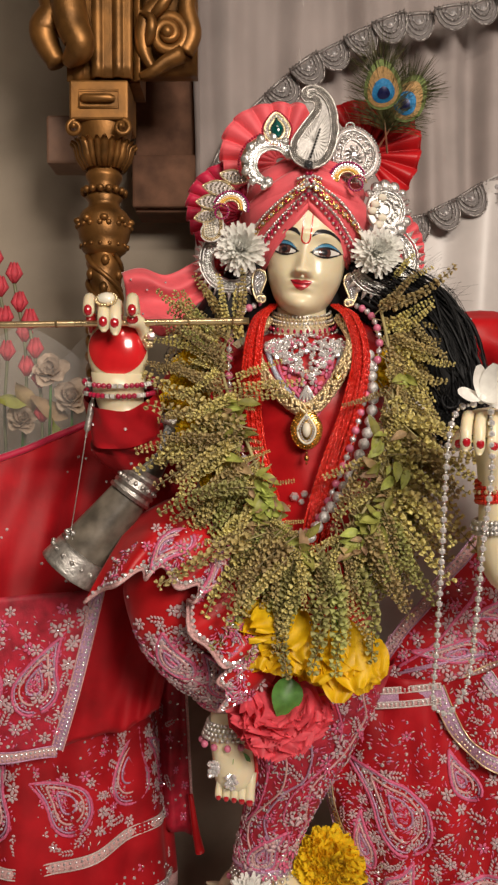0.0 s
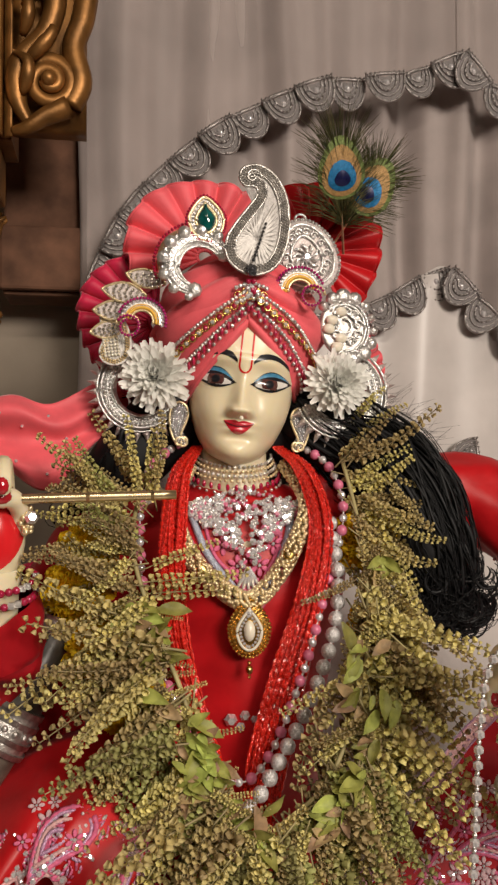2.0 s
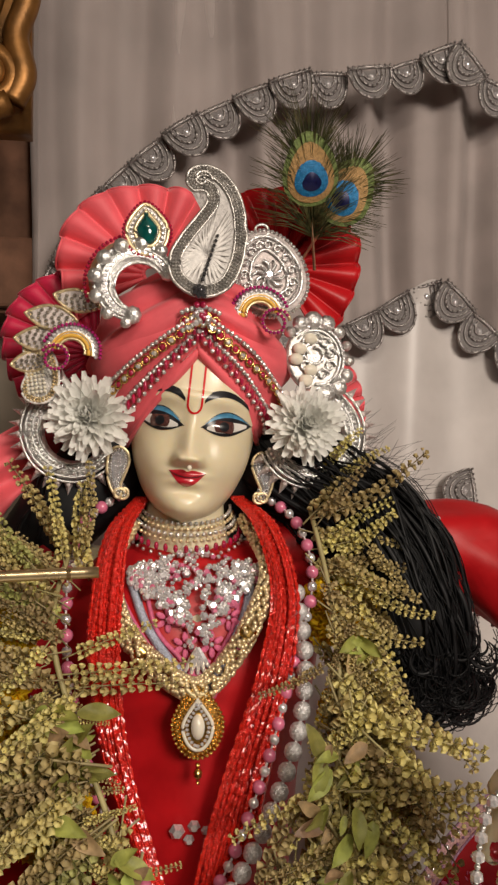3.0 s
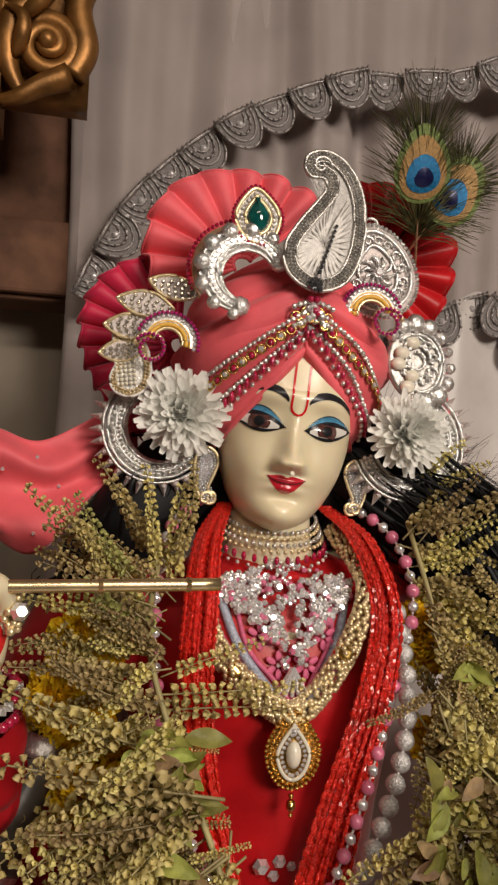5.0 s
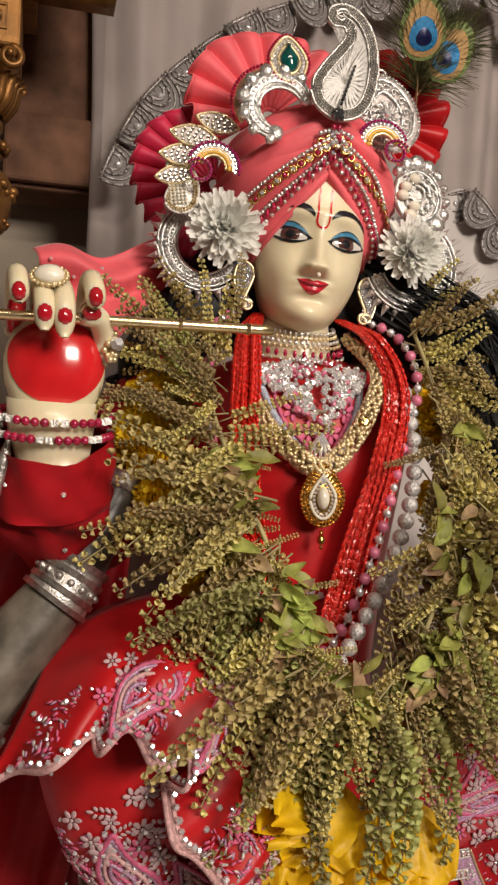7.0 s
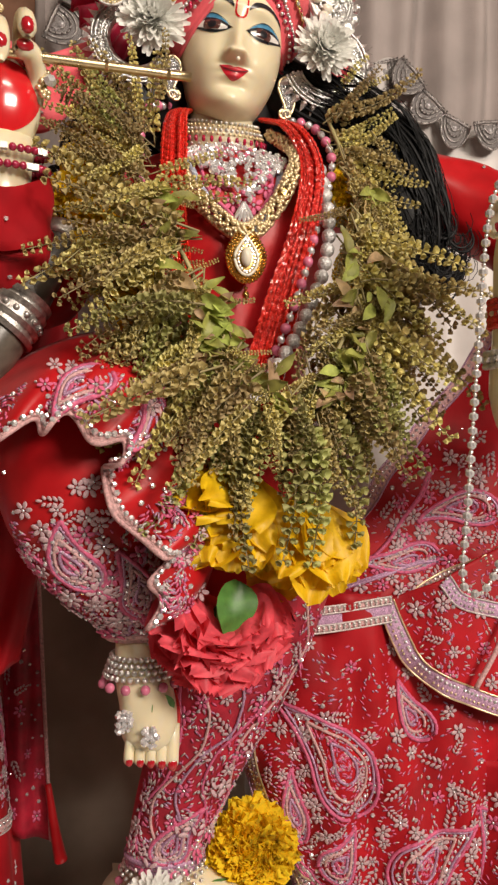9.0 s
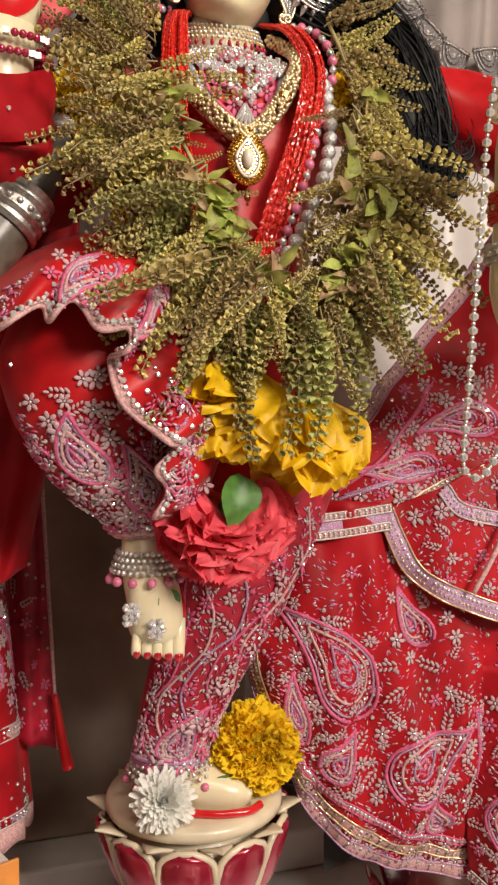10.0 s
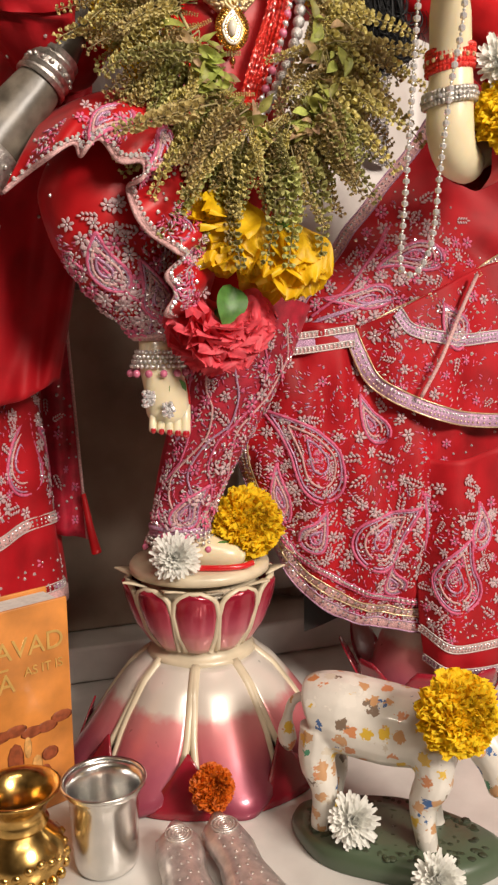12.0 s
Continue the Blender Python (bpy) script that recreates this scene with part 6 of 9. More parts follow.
def heart_brooch():
    o = np.array([(0.0245 * math.cos(a) * (1 - 0.14 * math.sin(a)), 0.028 * math.sin(a)) for a in np.linspace(0, math.tau, 60, endpoint=False)])

    def lacework(mb):
        for d in (0.0035, 0.0125):
            ring_of(mb, inset(o, d), 0.0011, 0, 0.0042)
        for k in range(14):
            a = k * math.tau / 14
            cx, cy = 0.0155 * math.cos(a) * (1 - 0.14 * math.sin(a)), 0.0185 * math.sin(a)
            mb.tube([(cx + 0.0032 * math.cos(t) * (1 - t / 9), cy + 0.0032 * math.sin(t) * (1 - t / 9), 0.0048) for t in np.linspace(0, 7, 22)], 0.0008, 5)
        for k in range(10):
            a = k * math.tau / 10
            mb.tube([(0.003 * math.cos(a), 0.003 * math.sin(a) - 0.002, 0.005), (0.008 * math.cos(a + 0.2), 0.008 * math.sin(a + 0.2) - 0.002, 0.0058), (0.0105 * math.cos(a + 0.5), 0.0105 * math.sin(a + 0.5) - 0.002, 0.0045)], 0.0011, 5)

    brooch("filigree_brooch", [("backing", lambda mb: plate(mb, o, 0.003, 0), SILVER_THREAD, True), ("bead_edge", lambda mb: [beads_on(mb, inset(o, -0.001), 0.0015, 0.0028, 0, 0.003), beads_on(mb, inset(o, 0.006), 0.0009, 0.002, 0, 0.0045)], SILVER, True), ("filigree", lacework, SILVER, True), ("centre_stone", lambda mb: mb.gem(np.array([0, -0.002, 0.006]), 0.0035, 0, (0, 0, 1)), CRYSTAL, False),
                               ("hook", lambda mb: mb.tube([(0.0045 * math.cos(a) + 0.001, 0.0285 + 0.0045 * math.sin(a), 0.003) for a in np.linspace(-1.6, 3.4, 20)], 0.0009, 6), SILVER, True)], (0.104, 0.818, 0.985), (0.0, -1, 0.12), 8, "silver filigree brooch with beaded edge and hook")


heart_brooch()


def pearl_cluster():
    def drops(mb):
        for k in range(11):
            a = -100 * D + k * 24 * D
            s = 0.7 + 0.3 * math.sin(k)
            mb.ball((0.0235 * math.cos(a), 0.025 * math.sin(a), 0.004), (0.0056 * s + 0.001, 0.0056 * s + 0.001, 0.0042), 10)

    def fill(mb):
        for k in range(5):
            mb.ball((-0.010 + 0.006 * math.cos(k * 1.9), 0.012 - 0.007 * k, 0.005), (0.0052, 0.0042, 0.0035), 10)

    def cords(mb):
        for k in range(9):
            cx, cy = 0.0105 * math.cos(k * 0.7 - 1.9), 0.0125 * math.sin(k * 0.7 - 1.9)
            mb.tube([(cx + 0.0042 * math.cos(t) * (1 - t / 9), cy + 0.0042 * math.sin(t) * (1 - t / 9), 0.0052) for t in np.linspace(0, 7, 22)], 0.0009, 5)
        for r in (0.019, 0.0165):
            mb.tube([(r * math.cos(a), r * math.sin(a) * 1.1, 0.0045) for a in np.linspace(-1.7, 2.4, 30)], 0.0010, 6)
        mb.tube([(0.010 * math.cos(a) * (1 - a / 14) - 0.001, 0.010 * math.sin(a) * (1 - a / 14) + 0.002, 0.005) for a in np.linspace(0, 8, 40)], 0.0011, 6)

    brooch("pearl_brooch", [("backing", lambda mb: plate(mb, np.array([(0.0205 * math.cos(a), 0.0235 * math.sin(a)) for a in np.linspace(0, math.tau, 40, endpoint=False)]), 0.003, 0), OLD_SILVER, True), ("silver_drop", drops, SILVER, True), ("pearl", fill, PEARL, True), ("cord", cords, SILVER, True), ("crystal_row", lambda mb: beads_on(mb, np.array([[0.0195 * math.cos(a), 0.021 * math.sin(a)] for a in np.linspace(-1.7, 2.4, 30)]), 0.0012, 0.003, 0, 0.005, False, True), CRYSTAL, False)], (0.1385, 0.833, 0.934), (0.15, -1, 0.1), 0, "round brooch of silver drops, pearls and cords at the temple")


pearl_cluster()


def sunray(pos, r, a0, a1, roll):
    """A silver crescent with a toothed outer edge, behind the ear flower."""
    def teeth(mb):
        k = max(6, int((a1 - a0) / 0.2))
        for i in range(k):
            a = a0 + (a1 - a0) * (i + 0.5) / k
            e = 0.45 * (a1 - a0) / k
            mb.add([(r * math.cos(a - e), r * math.sin(a - e), 0), (r * math.cos(a + e), r * math.sin(a + e), 0), (1.26 * r * math.cos(a), 1.26 * r * math.sin(a), 0), (1.08 * r * math.cos(a), 1.08 * r * math.sin(a), 0.004)], [(0, 1, 3), (1, 2, 3), (2, 0, 3)])
            mb.ball((1.04 * r * math.cos(a), 1.04 * r * math.sin(a), 0.002), 0.0022, 6)

    a = np.linspace(a0, a1, 40)
    ring = lambda q: np.stack([q * r * np.cos(a), q * r * np.sin(a)], -1)
    brooch("sunray_brooch", [("backing", lambda mb: plate_arc(mb, r * 0.55, r, a0, a1), SILVER, True), ("tooth", teeth, SILVER_THREAD, False), ("bead_row", lambda mb: [beads_on(mb, ring(0.72), 0.0012, 0.0026, 0, 0.0045, False), beads_on(mb, ring(0.84), 0.0016, 0.0034, 0, 0.0045, False)], SILVER, True), ("cord", lambda mb: [mb.tube(np.c_[ring(q), np.full(40, 0.0042)], 0.0009, 6) for q in (0.64, 0.78, 0.91, 1.0)], SILVER, True)], pos, (-0.05, -1, 0.05), roll, "silver crescent brooch with toothed edge behind the ear flower")


sunray((-0.018, 0.848, 0.886), 0.033, 95 * D, 330 * D, 0)
sunray((0.137, 0.838, 0.884), 0.036, -160 * D, 85 * D, 0)


def brow_chain():
    th = thing("brow_chain", (0.0585, 0.80, 0.93), "crossed chains of silver beads and ruby drops over the turban", "head chain")
    mbs = {"silver_bead": (MB(), SILVER), "gold_ring": (MB(), GOLD), "ruby_drop": (MB(), RUBY), "crystal": (MB(), CRYSTAL)}
    for sg in (-1, 1):
        for k in np.linspace(0, 1, 17):
            a = sg * (-0.14 + 1.30 * k)
            base = 0.30 - 0.10 * k + (0.06 if k < 0.1 else 0)
            for q, nm, r in ((0.07, "silver_bead", 0.0017), (-0.07, "silver_bead", 0.0017)):
                for e in (-0.020, 0.020):
                    p = turban_at(a + e * sg, base + q)
                    mbs[nm][0].ball(p + (p - (0.0585, 0.862, p[2])) * 0.085, r, 6)
            p = turban_at(a, base)
            out = (p - np.array([0.0585, 0.862, p[2]]))
            nn = out / np.linalg.norm(out)
            p = p + nn * 0.0055
            s = np.cross(nn, (0, 0, 1))
            mbs["gold_ring"][0].tube([p + 0.0026 * (math.cos(t) * s + math.sin(t) * np.array([0, 0, 1.0])) for t in np.linspace(0, math.tau, 10)], 0.0007, 5)
            mbs["crystal" if int(k * 16) % 2 else "ruby_drop"][0].gem(p, 0.0021, 0, nn)
            d = turban_at(a, max(0.0, base - 0.11)) + nn * 0.006
            mbs["ruby_drop"][0].ball(d, (0.0015, 0.0015, 0.0032), 6)
            d = turban_at(a + 0.04 * sg, max(0.0, base - 0.14)) + nn * 0.0055
            mbs["silver_bead"][0].ball(d, 0.0016, 6)
    for k in range(16):
        a = k * 2.4
        p = turban_at(0.05 * math.cos(a) * (k / 10), 0.34 + 0.10 * math.sin(a) * (k / 12)) + (0, -0.007, 0)
        mbs[("crystal", "silver_bead", "ruby_drop")[k % 3]][0].ball(p, 0.0022, 6)
    for nm, (mb, m) in mbs.items():
        part(nm, mb, m, th, smooth=nm != "crystal")


brow_chain()


def peacock_feathers():
    for k, (base, tip, roll, sc, lab) in enumerate((((0.140, 0.840, 1.015), (0.125, 0.800, 1.098), 0, 1.0, "upright peacock feather with blue eye in the turban"), ((0.142, 0.845, 1.016), (0.182, 0.822, 1.080), 0, 1.0, "peacock feather leaning sideways in the turban"))):
        th = thing("peacock_feather", base, lab, "feather", "peacock feathers")
        b, t = np.array(base), np.array(tip)
        d = (t - b) / np.linalg.norm(t - b)
        side = np.cross(d, (0, -1.0, 0))
        side /= np.linalg.norm(side)
        L = np.linalg.norm(t - b)
        part("quill", MB().tube([b - d * 0.02, b + d * L * 0.6], [0.0011, 0.0006], 6), PALE_GOLD, th)
        barbs = MB()
        rng = random.Random(40 + k)
        for i in range(420):
            u = rng.uniform(0.02, 0.55)
            p = b + d * L * u
            a = rng.uniform(-1.25, 1.25) * (1 - 0.55 * u)
            ln = L * rng.uniform(0.40, 0.62) * (1 - 0.15 * abs(a))
            w = d * math.cos(a) + side * math.sin(a)
            q = p + w * ln + np.array([0, rng.uniform(-0.006, 0.004), -0.004 * abs(a)])
            barbs.tube([p, (p + q) / 2 + (0, -0.002, 0.002), q], [0.00036, 0.00032, 0.00012], 3)
        part("barb", barbs, BARB, th)
        c = b + d * L * 0.46 + (0, -0.0035, 0)
        n = np.cross(side, d)
        n = n if n[1] < 0 else -n

        def disc(name, w, h, m, z, off):
            rows = [[c + n * z + d * (off + h * r * math.sin(a)) + side * (w * r * math.cos(a) * (1 - 0.25 * math.sin(a))) + n * 0.0012 * (1 - r * r) for a in np.linspace(0, math.tau, 28, endpoint=False)] for r in (0.02, 0.5, 1.0)]
            part(name, MB().grid(rows, wv=True), m, th)

        disc("green_halo", 0.0185, 0.0235, BARB_GREEN, 0.0, 0.002)
        disc("bronze_ring", 0.0155, 0.0190, BARB_BRONZE, 0.0008, 0.0)
        disc("blue_eye", 0.0112, 0.0120, PEA_BLUE, 0.0016, -0.003)
        disc("dark_pupil", 0.0064, 0.0064, PEA_DARK, 0.0024, -0.005)


BARB = mat("feather_barb", (0.13, 0.12, 0.045), 0.45, vary=0.6, scale=200, dark=(0.02, 0.035, 0.012), metal=0.2)
BARB_GREEN = mat("feather_green", (0.14, 0.19, 0.05), 0.4, metal=0.35, vary=0.4, scale=600, bump=0.6, bump_scale=1500)
BARB_BRONZE = mat("feather_bronze", (0.34, 0.20, 0.07), 0.35, metal=0.35, vary=0.3, scale=600, bump=0.6, bump_scale=1500)
PEA_BLUE = mat("feather_blue", (0.006, 0.14, 0.32), 0.3, metal=0.4, vary=0.3, scale=500, bump=0.5, bump_scale=1500)
PEA_DARK = mat("feather_dark_blue", (0.006, 0.008, 0.06), 0.3, metal=0.3, vary=0.3, scale=500)
peacock_feathers()


def veil():
    th = thing("veil", (-0.04, 0.88, 0.87), "coral pink veil cloth flaring out from the turban", "veil")
    A = curve([(-0.022, 0.885, 0.905), (-0.050, 0.872, 0.892), (-0.085, 0.862, 0.878), (-0.112, 0.858, 0.883), (-0.135, 0.86, 0.874)], 40)
    B = curve([(-0.028, 0.885, 0.862), (-0.052, 0.87, 0.845), (-0.070, 0.856, 0.822), (-0.092, 0.85, 0.812), (-0.122, 0.855, 0.828)], 40)
    P = [[A[i] * (1 - t) + B[i] * t + np.array([0.002 * math.sin(9 * t), 0.007 * math.sin(11 * t + 0.07 * i) * (0.3 + i / 40), 0.003 * math.sin(5 * t + i * 0.2)]) for t in np.linspace(0, 1, 36)] for i in range(40)]
    part("veil_cloth", MB().grid(P), CORAL, th, solid=0.001)
    sq = MB()
    for i, j in ((22, 6), (30, 14), (18, 20), (34, 26), (27, 30), (36, 8)):
        sq.gem(P[i][j] + np.array([0, -0.002, 0]), 0.0014)
    part("sequin", sq, CRYSTAL, th, smooth=False)


veil()


def hair(name, spine, radii, locks, seed, label, frizz=0.0, curl=0.0):
    th = thing("hair", tuple(spine[0]), label, "hair")
    c = curve(spine, 40)
    r = np.interp(np.linspace(0, 1, 40), np.linspace(0, 1, len(radii)), radii)
    part("hair_body", MB().tube(c, r * 0.95, 22, squash=0.75), HAIR, th)
    rng = random.Random(seed)
    mb, fine = MB(), MB()
    for _ in range(locks):
        # a thick wavy lock with a few stray hairs along it
        a, q = rng.uniform(0, math.tau), rng.uniform(0.55, 1.0)
        ph, tw, k = rng.uniform(0, 6), rng.uniform(-1.6, 1.6), rng.uniform(0.22, 0.42)
        i0, i1 = rng.randrange(0, 9), rng.randrange(32, 40)
        amp = rng.uniform(0.003, 0.0065)
        p = np.array([c[i] + r[i] * q * np.array([math.cos(a + tw * i / 40), 0.75 * math.sin(a + tw * i / 40), 0.75 * math.cos(a + tw * i / 40 + 1.1)]) + amp * np.array([math.sin(i * k + ph), 0.6 * math.sin(i * k * 0.7 + 2 * ph), math.cos(i * k + ph)]) for i in range(i0, i1)])
        if curl:
            e = np.linspace(0, 1, 14)[1:]
            g = curl * rng.uniform(0.5, 1.2)
            d = rng.choice((-1, 1))
            p = np.vstack([p, p[-1] + np.stack([d * g * (1 - np.cos(4.2 * e)), -0.2 * g * e, -g * np.sin(4.2 * e)], -1)])
        w = np.sin(np.linspace(0.25, 3.05, len(p))) ** 0.6
        mb.tube(p, w * rng.uniform(0.0008, 0.0024), 6, squash=0.6)
        for _ in range(2):
            off = np.array([rng.gauss(0, 0.003), rng.gauss(-0.002, 0.002), rng.gauss(0, 0.003)])
            fine.tube(p[::2] + off * np.linspace(0.4, 1.6, len(p[::2]))[:, None], 0.00035, 3)
    part("lock", mb, HAIR, th)
    part("loose_hair", fine, HAIR, th)
    if frizz:
        fz = MB()
        for _ in range(150):
            i = rng.randrange(3, 18)
            p = c[i] + r[i] * np.array([rng.uniform(-0.2, 0.6), rng.uniform(-0.3, 0.3), 0.8])
            d = np.array([rng.uniform(0.2, 1), rng.uniform(-0.3, 0.3), rng.uniform(-0.1, 0.9)]) * frizz
            fz.tube([p, p + d * 0.5 + (0, 0, 0.004), p + d * (0.8 + 0.4 * rng.random()) + (0.004 * rng.gauss(0, 1), 0, 0)], [0.0002, 0.00016, 0.00008], 3)
        part("loose_hair", fz, HAIR, th)


hair("r", [(0.10, 0.868, 0.88), (0.140, 0.856, 0.852), (0.170, 0.840, 0.828), (0.192, 0.826, 0.796), (0.205, 0.818, 0.758), (0.213, 0.812, 0.728), (0.220, 0.810, 0.708)], [0.028, 0.034, 0.035, 0.033, 0.030, 0.020, 0.008], 190, 3, "long wavy black hair lying over the shoulder", 0.036, 0.010)
hair("l", [(0.015, 0.872, 0.885), (-0.005, 0.870, 0.855), (-0.028, 0.868, 0.83), (-0.05, 0.868, 0.80), (-0.058, 0.868, 0.77)], [0.03, 0.032, 0.030, 0.026, 0.012], 36, 4, "black hair falling behind the shoulder", 0.0, 0.006)
hair("b", [(0.005, 0.890, 0.885), (0.058, 0.900, 0.862), (0.112, 0.890, 0.862)], [0.045, 0.062, 0.05], 26, 6, "black hair behind the neck and cheeks")


def earring(pos, flip):
    o = outline_paisley(0.0155, 0.034) * np.array([flip, 1])
    o = -o
    M = facing(pos, (0.05, -1, 0), 4 * flip)
    th = thing("earring", pos, "silver paisley earring with curled gold foot", "earring", "earrings")
    for nm, draw, m in (("plate", lambda mb: plate(mb, o, 0.0025, 0), CRYSTAL_BED), ("rim", lambda mb: [ring_of(mb, o, 0.0010, 0, 0.0025), mb.tube([(-flip * 0.002 + flip * 0.0042 * math.cos(a) * (1 - a / 10), -0.0305 + 0.0042 * math.sin(a) * (1 - a / 10), 0.003) for a in np.linspace(0, 7, 24)], 0.0011, 6)], PALE_GOLD), ("bead_row", lambda mb: beads_on(mb, inset(o, 0.0022), 0.0008, 0.0018, 0, 0.0034), SILVER)):
        mb = MB()
        draw(mb)
        part(nm, MB().merge(mb, M), m, th)


CRYSTAL_BED = mat("crystal_pave", (0.60, 0.60, 0.63), 0.2, metal=0.8, vary=0.5, scale=900, bump=1.0, bump_scale=1500)
earring((0.0105, 0.842, 0.876), 1)
earring((0.1045, 0.842, 0.872), -1)

# ---- necklaces ----
CRINKLE = mat("crinkled_silver", (0.74, 0.72, 0.72), 0.4, metal=0.55, vary=0.3, scale=700, bump=1.0, bump_scale=900)


def loop_on(points, n=120):
    return curve(points, n)


def string_of(name, path, r, gap, m, label, category="necklace", jitter=0.0, alt=None):
    th = thing(name, tuple(path[len(path) // 2]), label, category)
    d = np.concatenate([[0], np.cumsum(np.linalg.norm(np.diff(path, axis=0), axis=1))])
    me = mesh_of("bead", MB().ball((0, 0, 0), r, 10), m)
    me2 = mesh_of("bead", MB().ball((0, 0, 0), r * 0.8, 8), alt) if alt else None
    part("thread", MB().tube(path, r * 0.18, 5), SILVER_THREAD, th)
    for k, x in enumerate(np.arange(0, d[-1], gap)):
        p = [np.interp(x, d, path[:, i]) for i in range(3)]
        shared("bead", me2 if (alt and k % 2) else me, Matrix.Translation(p), th)


def red_strands():
    th = thing("red_bead_necklace", (0.055, 0.79, 0.63), "thick bundle of red glass bead strands hanging down the chest", "necklace")
    rng = random.Random(9)
    for k in range(46):
        o, q = rng.uniform(-1, 1), rng.uniform(-1, 1)
        w = rng.gauss(0, 0.0012)
        left = [(0.026 + 0.004 * o, 0.858, 0.842), (0.010 + 0.007 * o, 0.822 + 0.004 * q, 0.822), (0.003 + 0.009 * o, 0.798 + 0.003 * q, 0.785), (0.002 + 0.009 * o + w, 0.792, 0.745), (0.010 + 0.007 * o, 0.792 + 0.002 * q, 0.690), (0.030 + 0.004 * o, 0.790, 0.630), (0.048, 0.786, 0.585)]
        right = [(0.058 + 0.010 * o, 0.784, 0.575), (0.068 + 0.015 * o, 0.786 + 0.002 * q, 0.625), (0.083 + 0.014 * o + w, 0.788 + 0.002 * q, 0.680), (0.100 + 0.011 * o, 0.791, 0.735), (0.109 + 0.008 * o, 0.797 + 0.003 * q, 0.785), (0.103 + 0.007 * o, 0.824 + 0.003 * q, 0.824), (0.090 + 0.004 * o, 0.858, 0.842)]
        P = loop_on(left + right, 330)
        r = np.where((np.arange(330) * rng.uniform(0.92, 1.08) + rng.uniform(0, 3)) % 3 < 1, 0.0004, 0.0013) * np.array([rng.uniform(0.85, 1.2) for _ in range(330)])
        part("bead_strand", MB().tube(P + np.array([0, -0.0013 * (k % 4), 0]), r, 5), RED_BEAD, th, smooth=False)


red_strands()
string_of("pink_bead_necklace", loop_on([(0.010, 0.856, 0.844), (-0.014, 0.822, 0.822), (-0.020, 0.800, 0.770), (-0.010, 0.79, 0.70), (0.02, 0.778, 0.635), (0.046, 0.775, 0.612), (0.068, 0.777, 0.628), (0.094, 0.782, 0.685), (0.112, 0.79, 0.74), (0.128, 0.800, 0.79), (0.124, 0.824, 0.826), (0.104, 0.858, 0.846)]), 0.0042, 0.0092, PINK_PEARL, "pink pearl and glass bead necklace", alt=CRYSTAL)
string_of("silver_bead_necklace", loop_on([(0.118, 0.80, 0.785), (0.120, 0.786, 0.745), (0.112, 0.776, 0.705), (0.092, 0.766, 0.662), (0.070, 0.757, 0.63), (0.050, 0.75, 0.605), (0.03, 0.75, 0.60)], 80), 0.0056, 0.0115, CRINKLE, "necklace of large crinkled silver beads")


def gold_necklace():
    th = thing("gold_necklace", (0.056, 0.797, 0.71), "thick gold bead necklace with a pearl teardrop pendant", "necklace")
    P = loop_on([(0.020, 0.850, 0.826), (0.006, 0.818, 0.800), (0.014, 0.802, 0.766), (0.036, 0.796, 0.742), (0.056, 0.794, 0.731), (0.074, 0.796, 0.744), (0.092, 0.799, 0.772), (0.103, 0.812, 0.800), (0.094, 0.850, 0.828)], 170)
    mb = MB()
    T = np.gradient(P, axis=0)
    for i in range(170):
        t = T[i] / np.linalg.norm(T[i])
        s = np.cross(t, (0, -1.0, 0))
        s /= np.linalg.norm(s)
        w = np.cross(s, t)
        for k in range(6):
            a = i * 0.83 + k * 1.047 + random.uniform(-0.4, 0.4)
            mb.ball(P[i] + (0.0038 + 0.0022 * math.sin(math.pi * i / 169)) * (math.cos(a) * s + math.sin(a) * w), 0.0018, 6)
    tagged(part("gold_bead_rope", mb, PALE_GOLD, th), kind="stuff")
    for i in (50, 118):
        part("gold_spacer", MB().tube(P[i:i + 5], 0.0066, 10), GOLD, th)
    o = outline_drop(0.030, 0.041)
    M = facing((0.0560, 0.792, 0.7135), (-0.05, -1, 0.02), 0)
    for nm, draw, m, sm in (("pendant_plate", lambda mb: plate(mb, o, 0.003, 0, 0, 0.002), GOLD, True), ("gold_granule", lambda mb: [beads_on(mb, inset(o, d), 0.0014, 0.0028, 0, 0.004) for d in (0.0, 0.0026, 0.0050)], GOLD, True), ("pearl_rim", lambda mb: ring_of(mb, inset(o, 0.0062) + np.array([0, -0.001]), 0.0011, 0, 0.0055), PEARL, True),
                            ("crystal_row", lambda mb: beads_on(mb, inset(o, 0.0085) + np.array([0, -0.001]), 0.0012, 0.0026, 0, 0.006, True, True), CRYSTAL, False), ("pearl", lambda mb: mb.ball((0.0, -0.002, 0.006), (0.0042, 0.0075, 0.004), 14), PEARL, True),
                            ("gold_drop", lambda mb: [mb.ball((0, -0.0295, 0.003), (0.0028, 0.0036, 0.0028), 10), mb.ball((0, -0.0245, 0.003), 0.0016, 8), mb.ball((0, -0.0345, 0.003), 0.0014, 8)], GOLD, True)):
        mb = MB()
        draw(mb)
        part(nm, MB().merge(mb, M), m, th, smooth=sm)


gold_necklace()


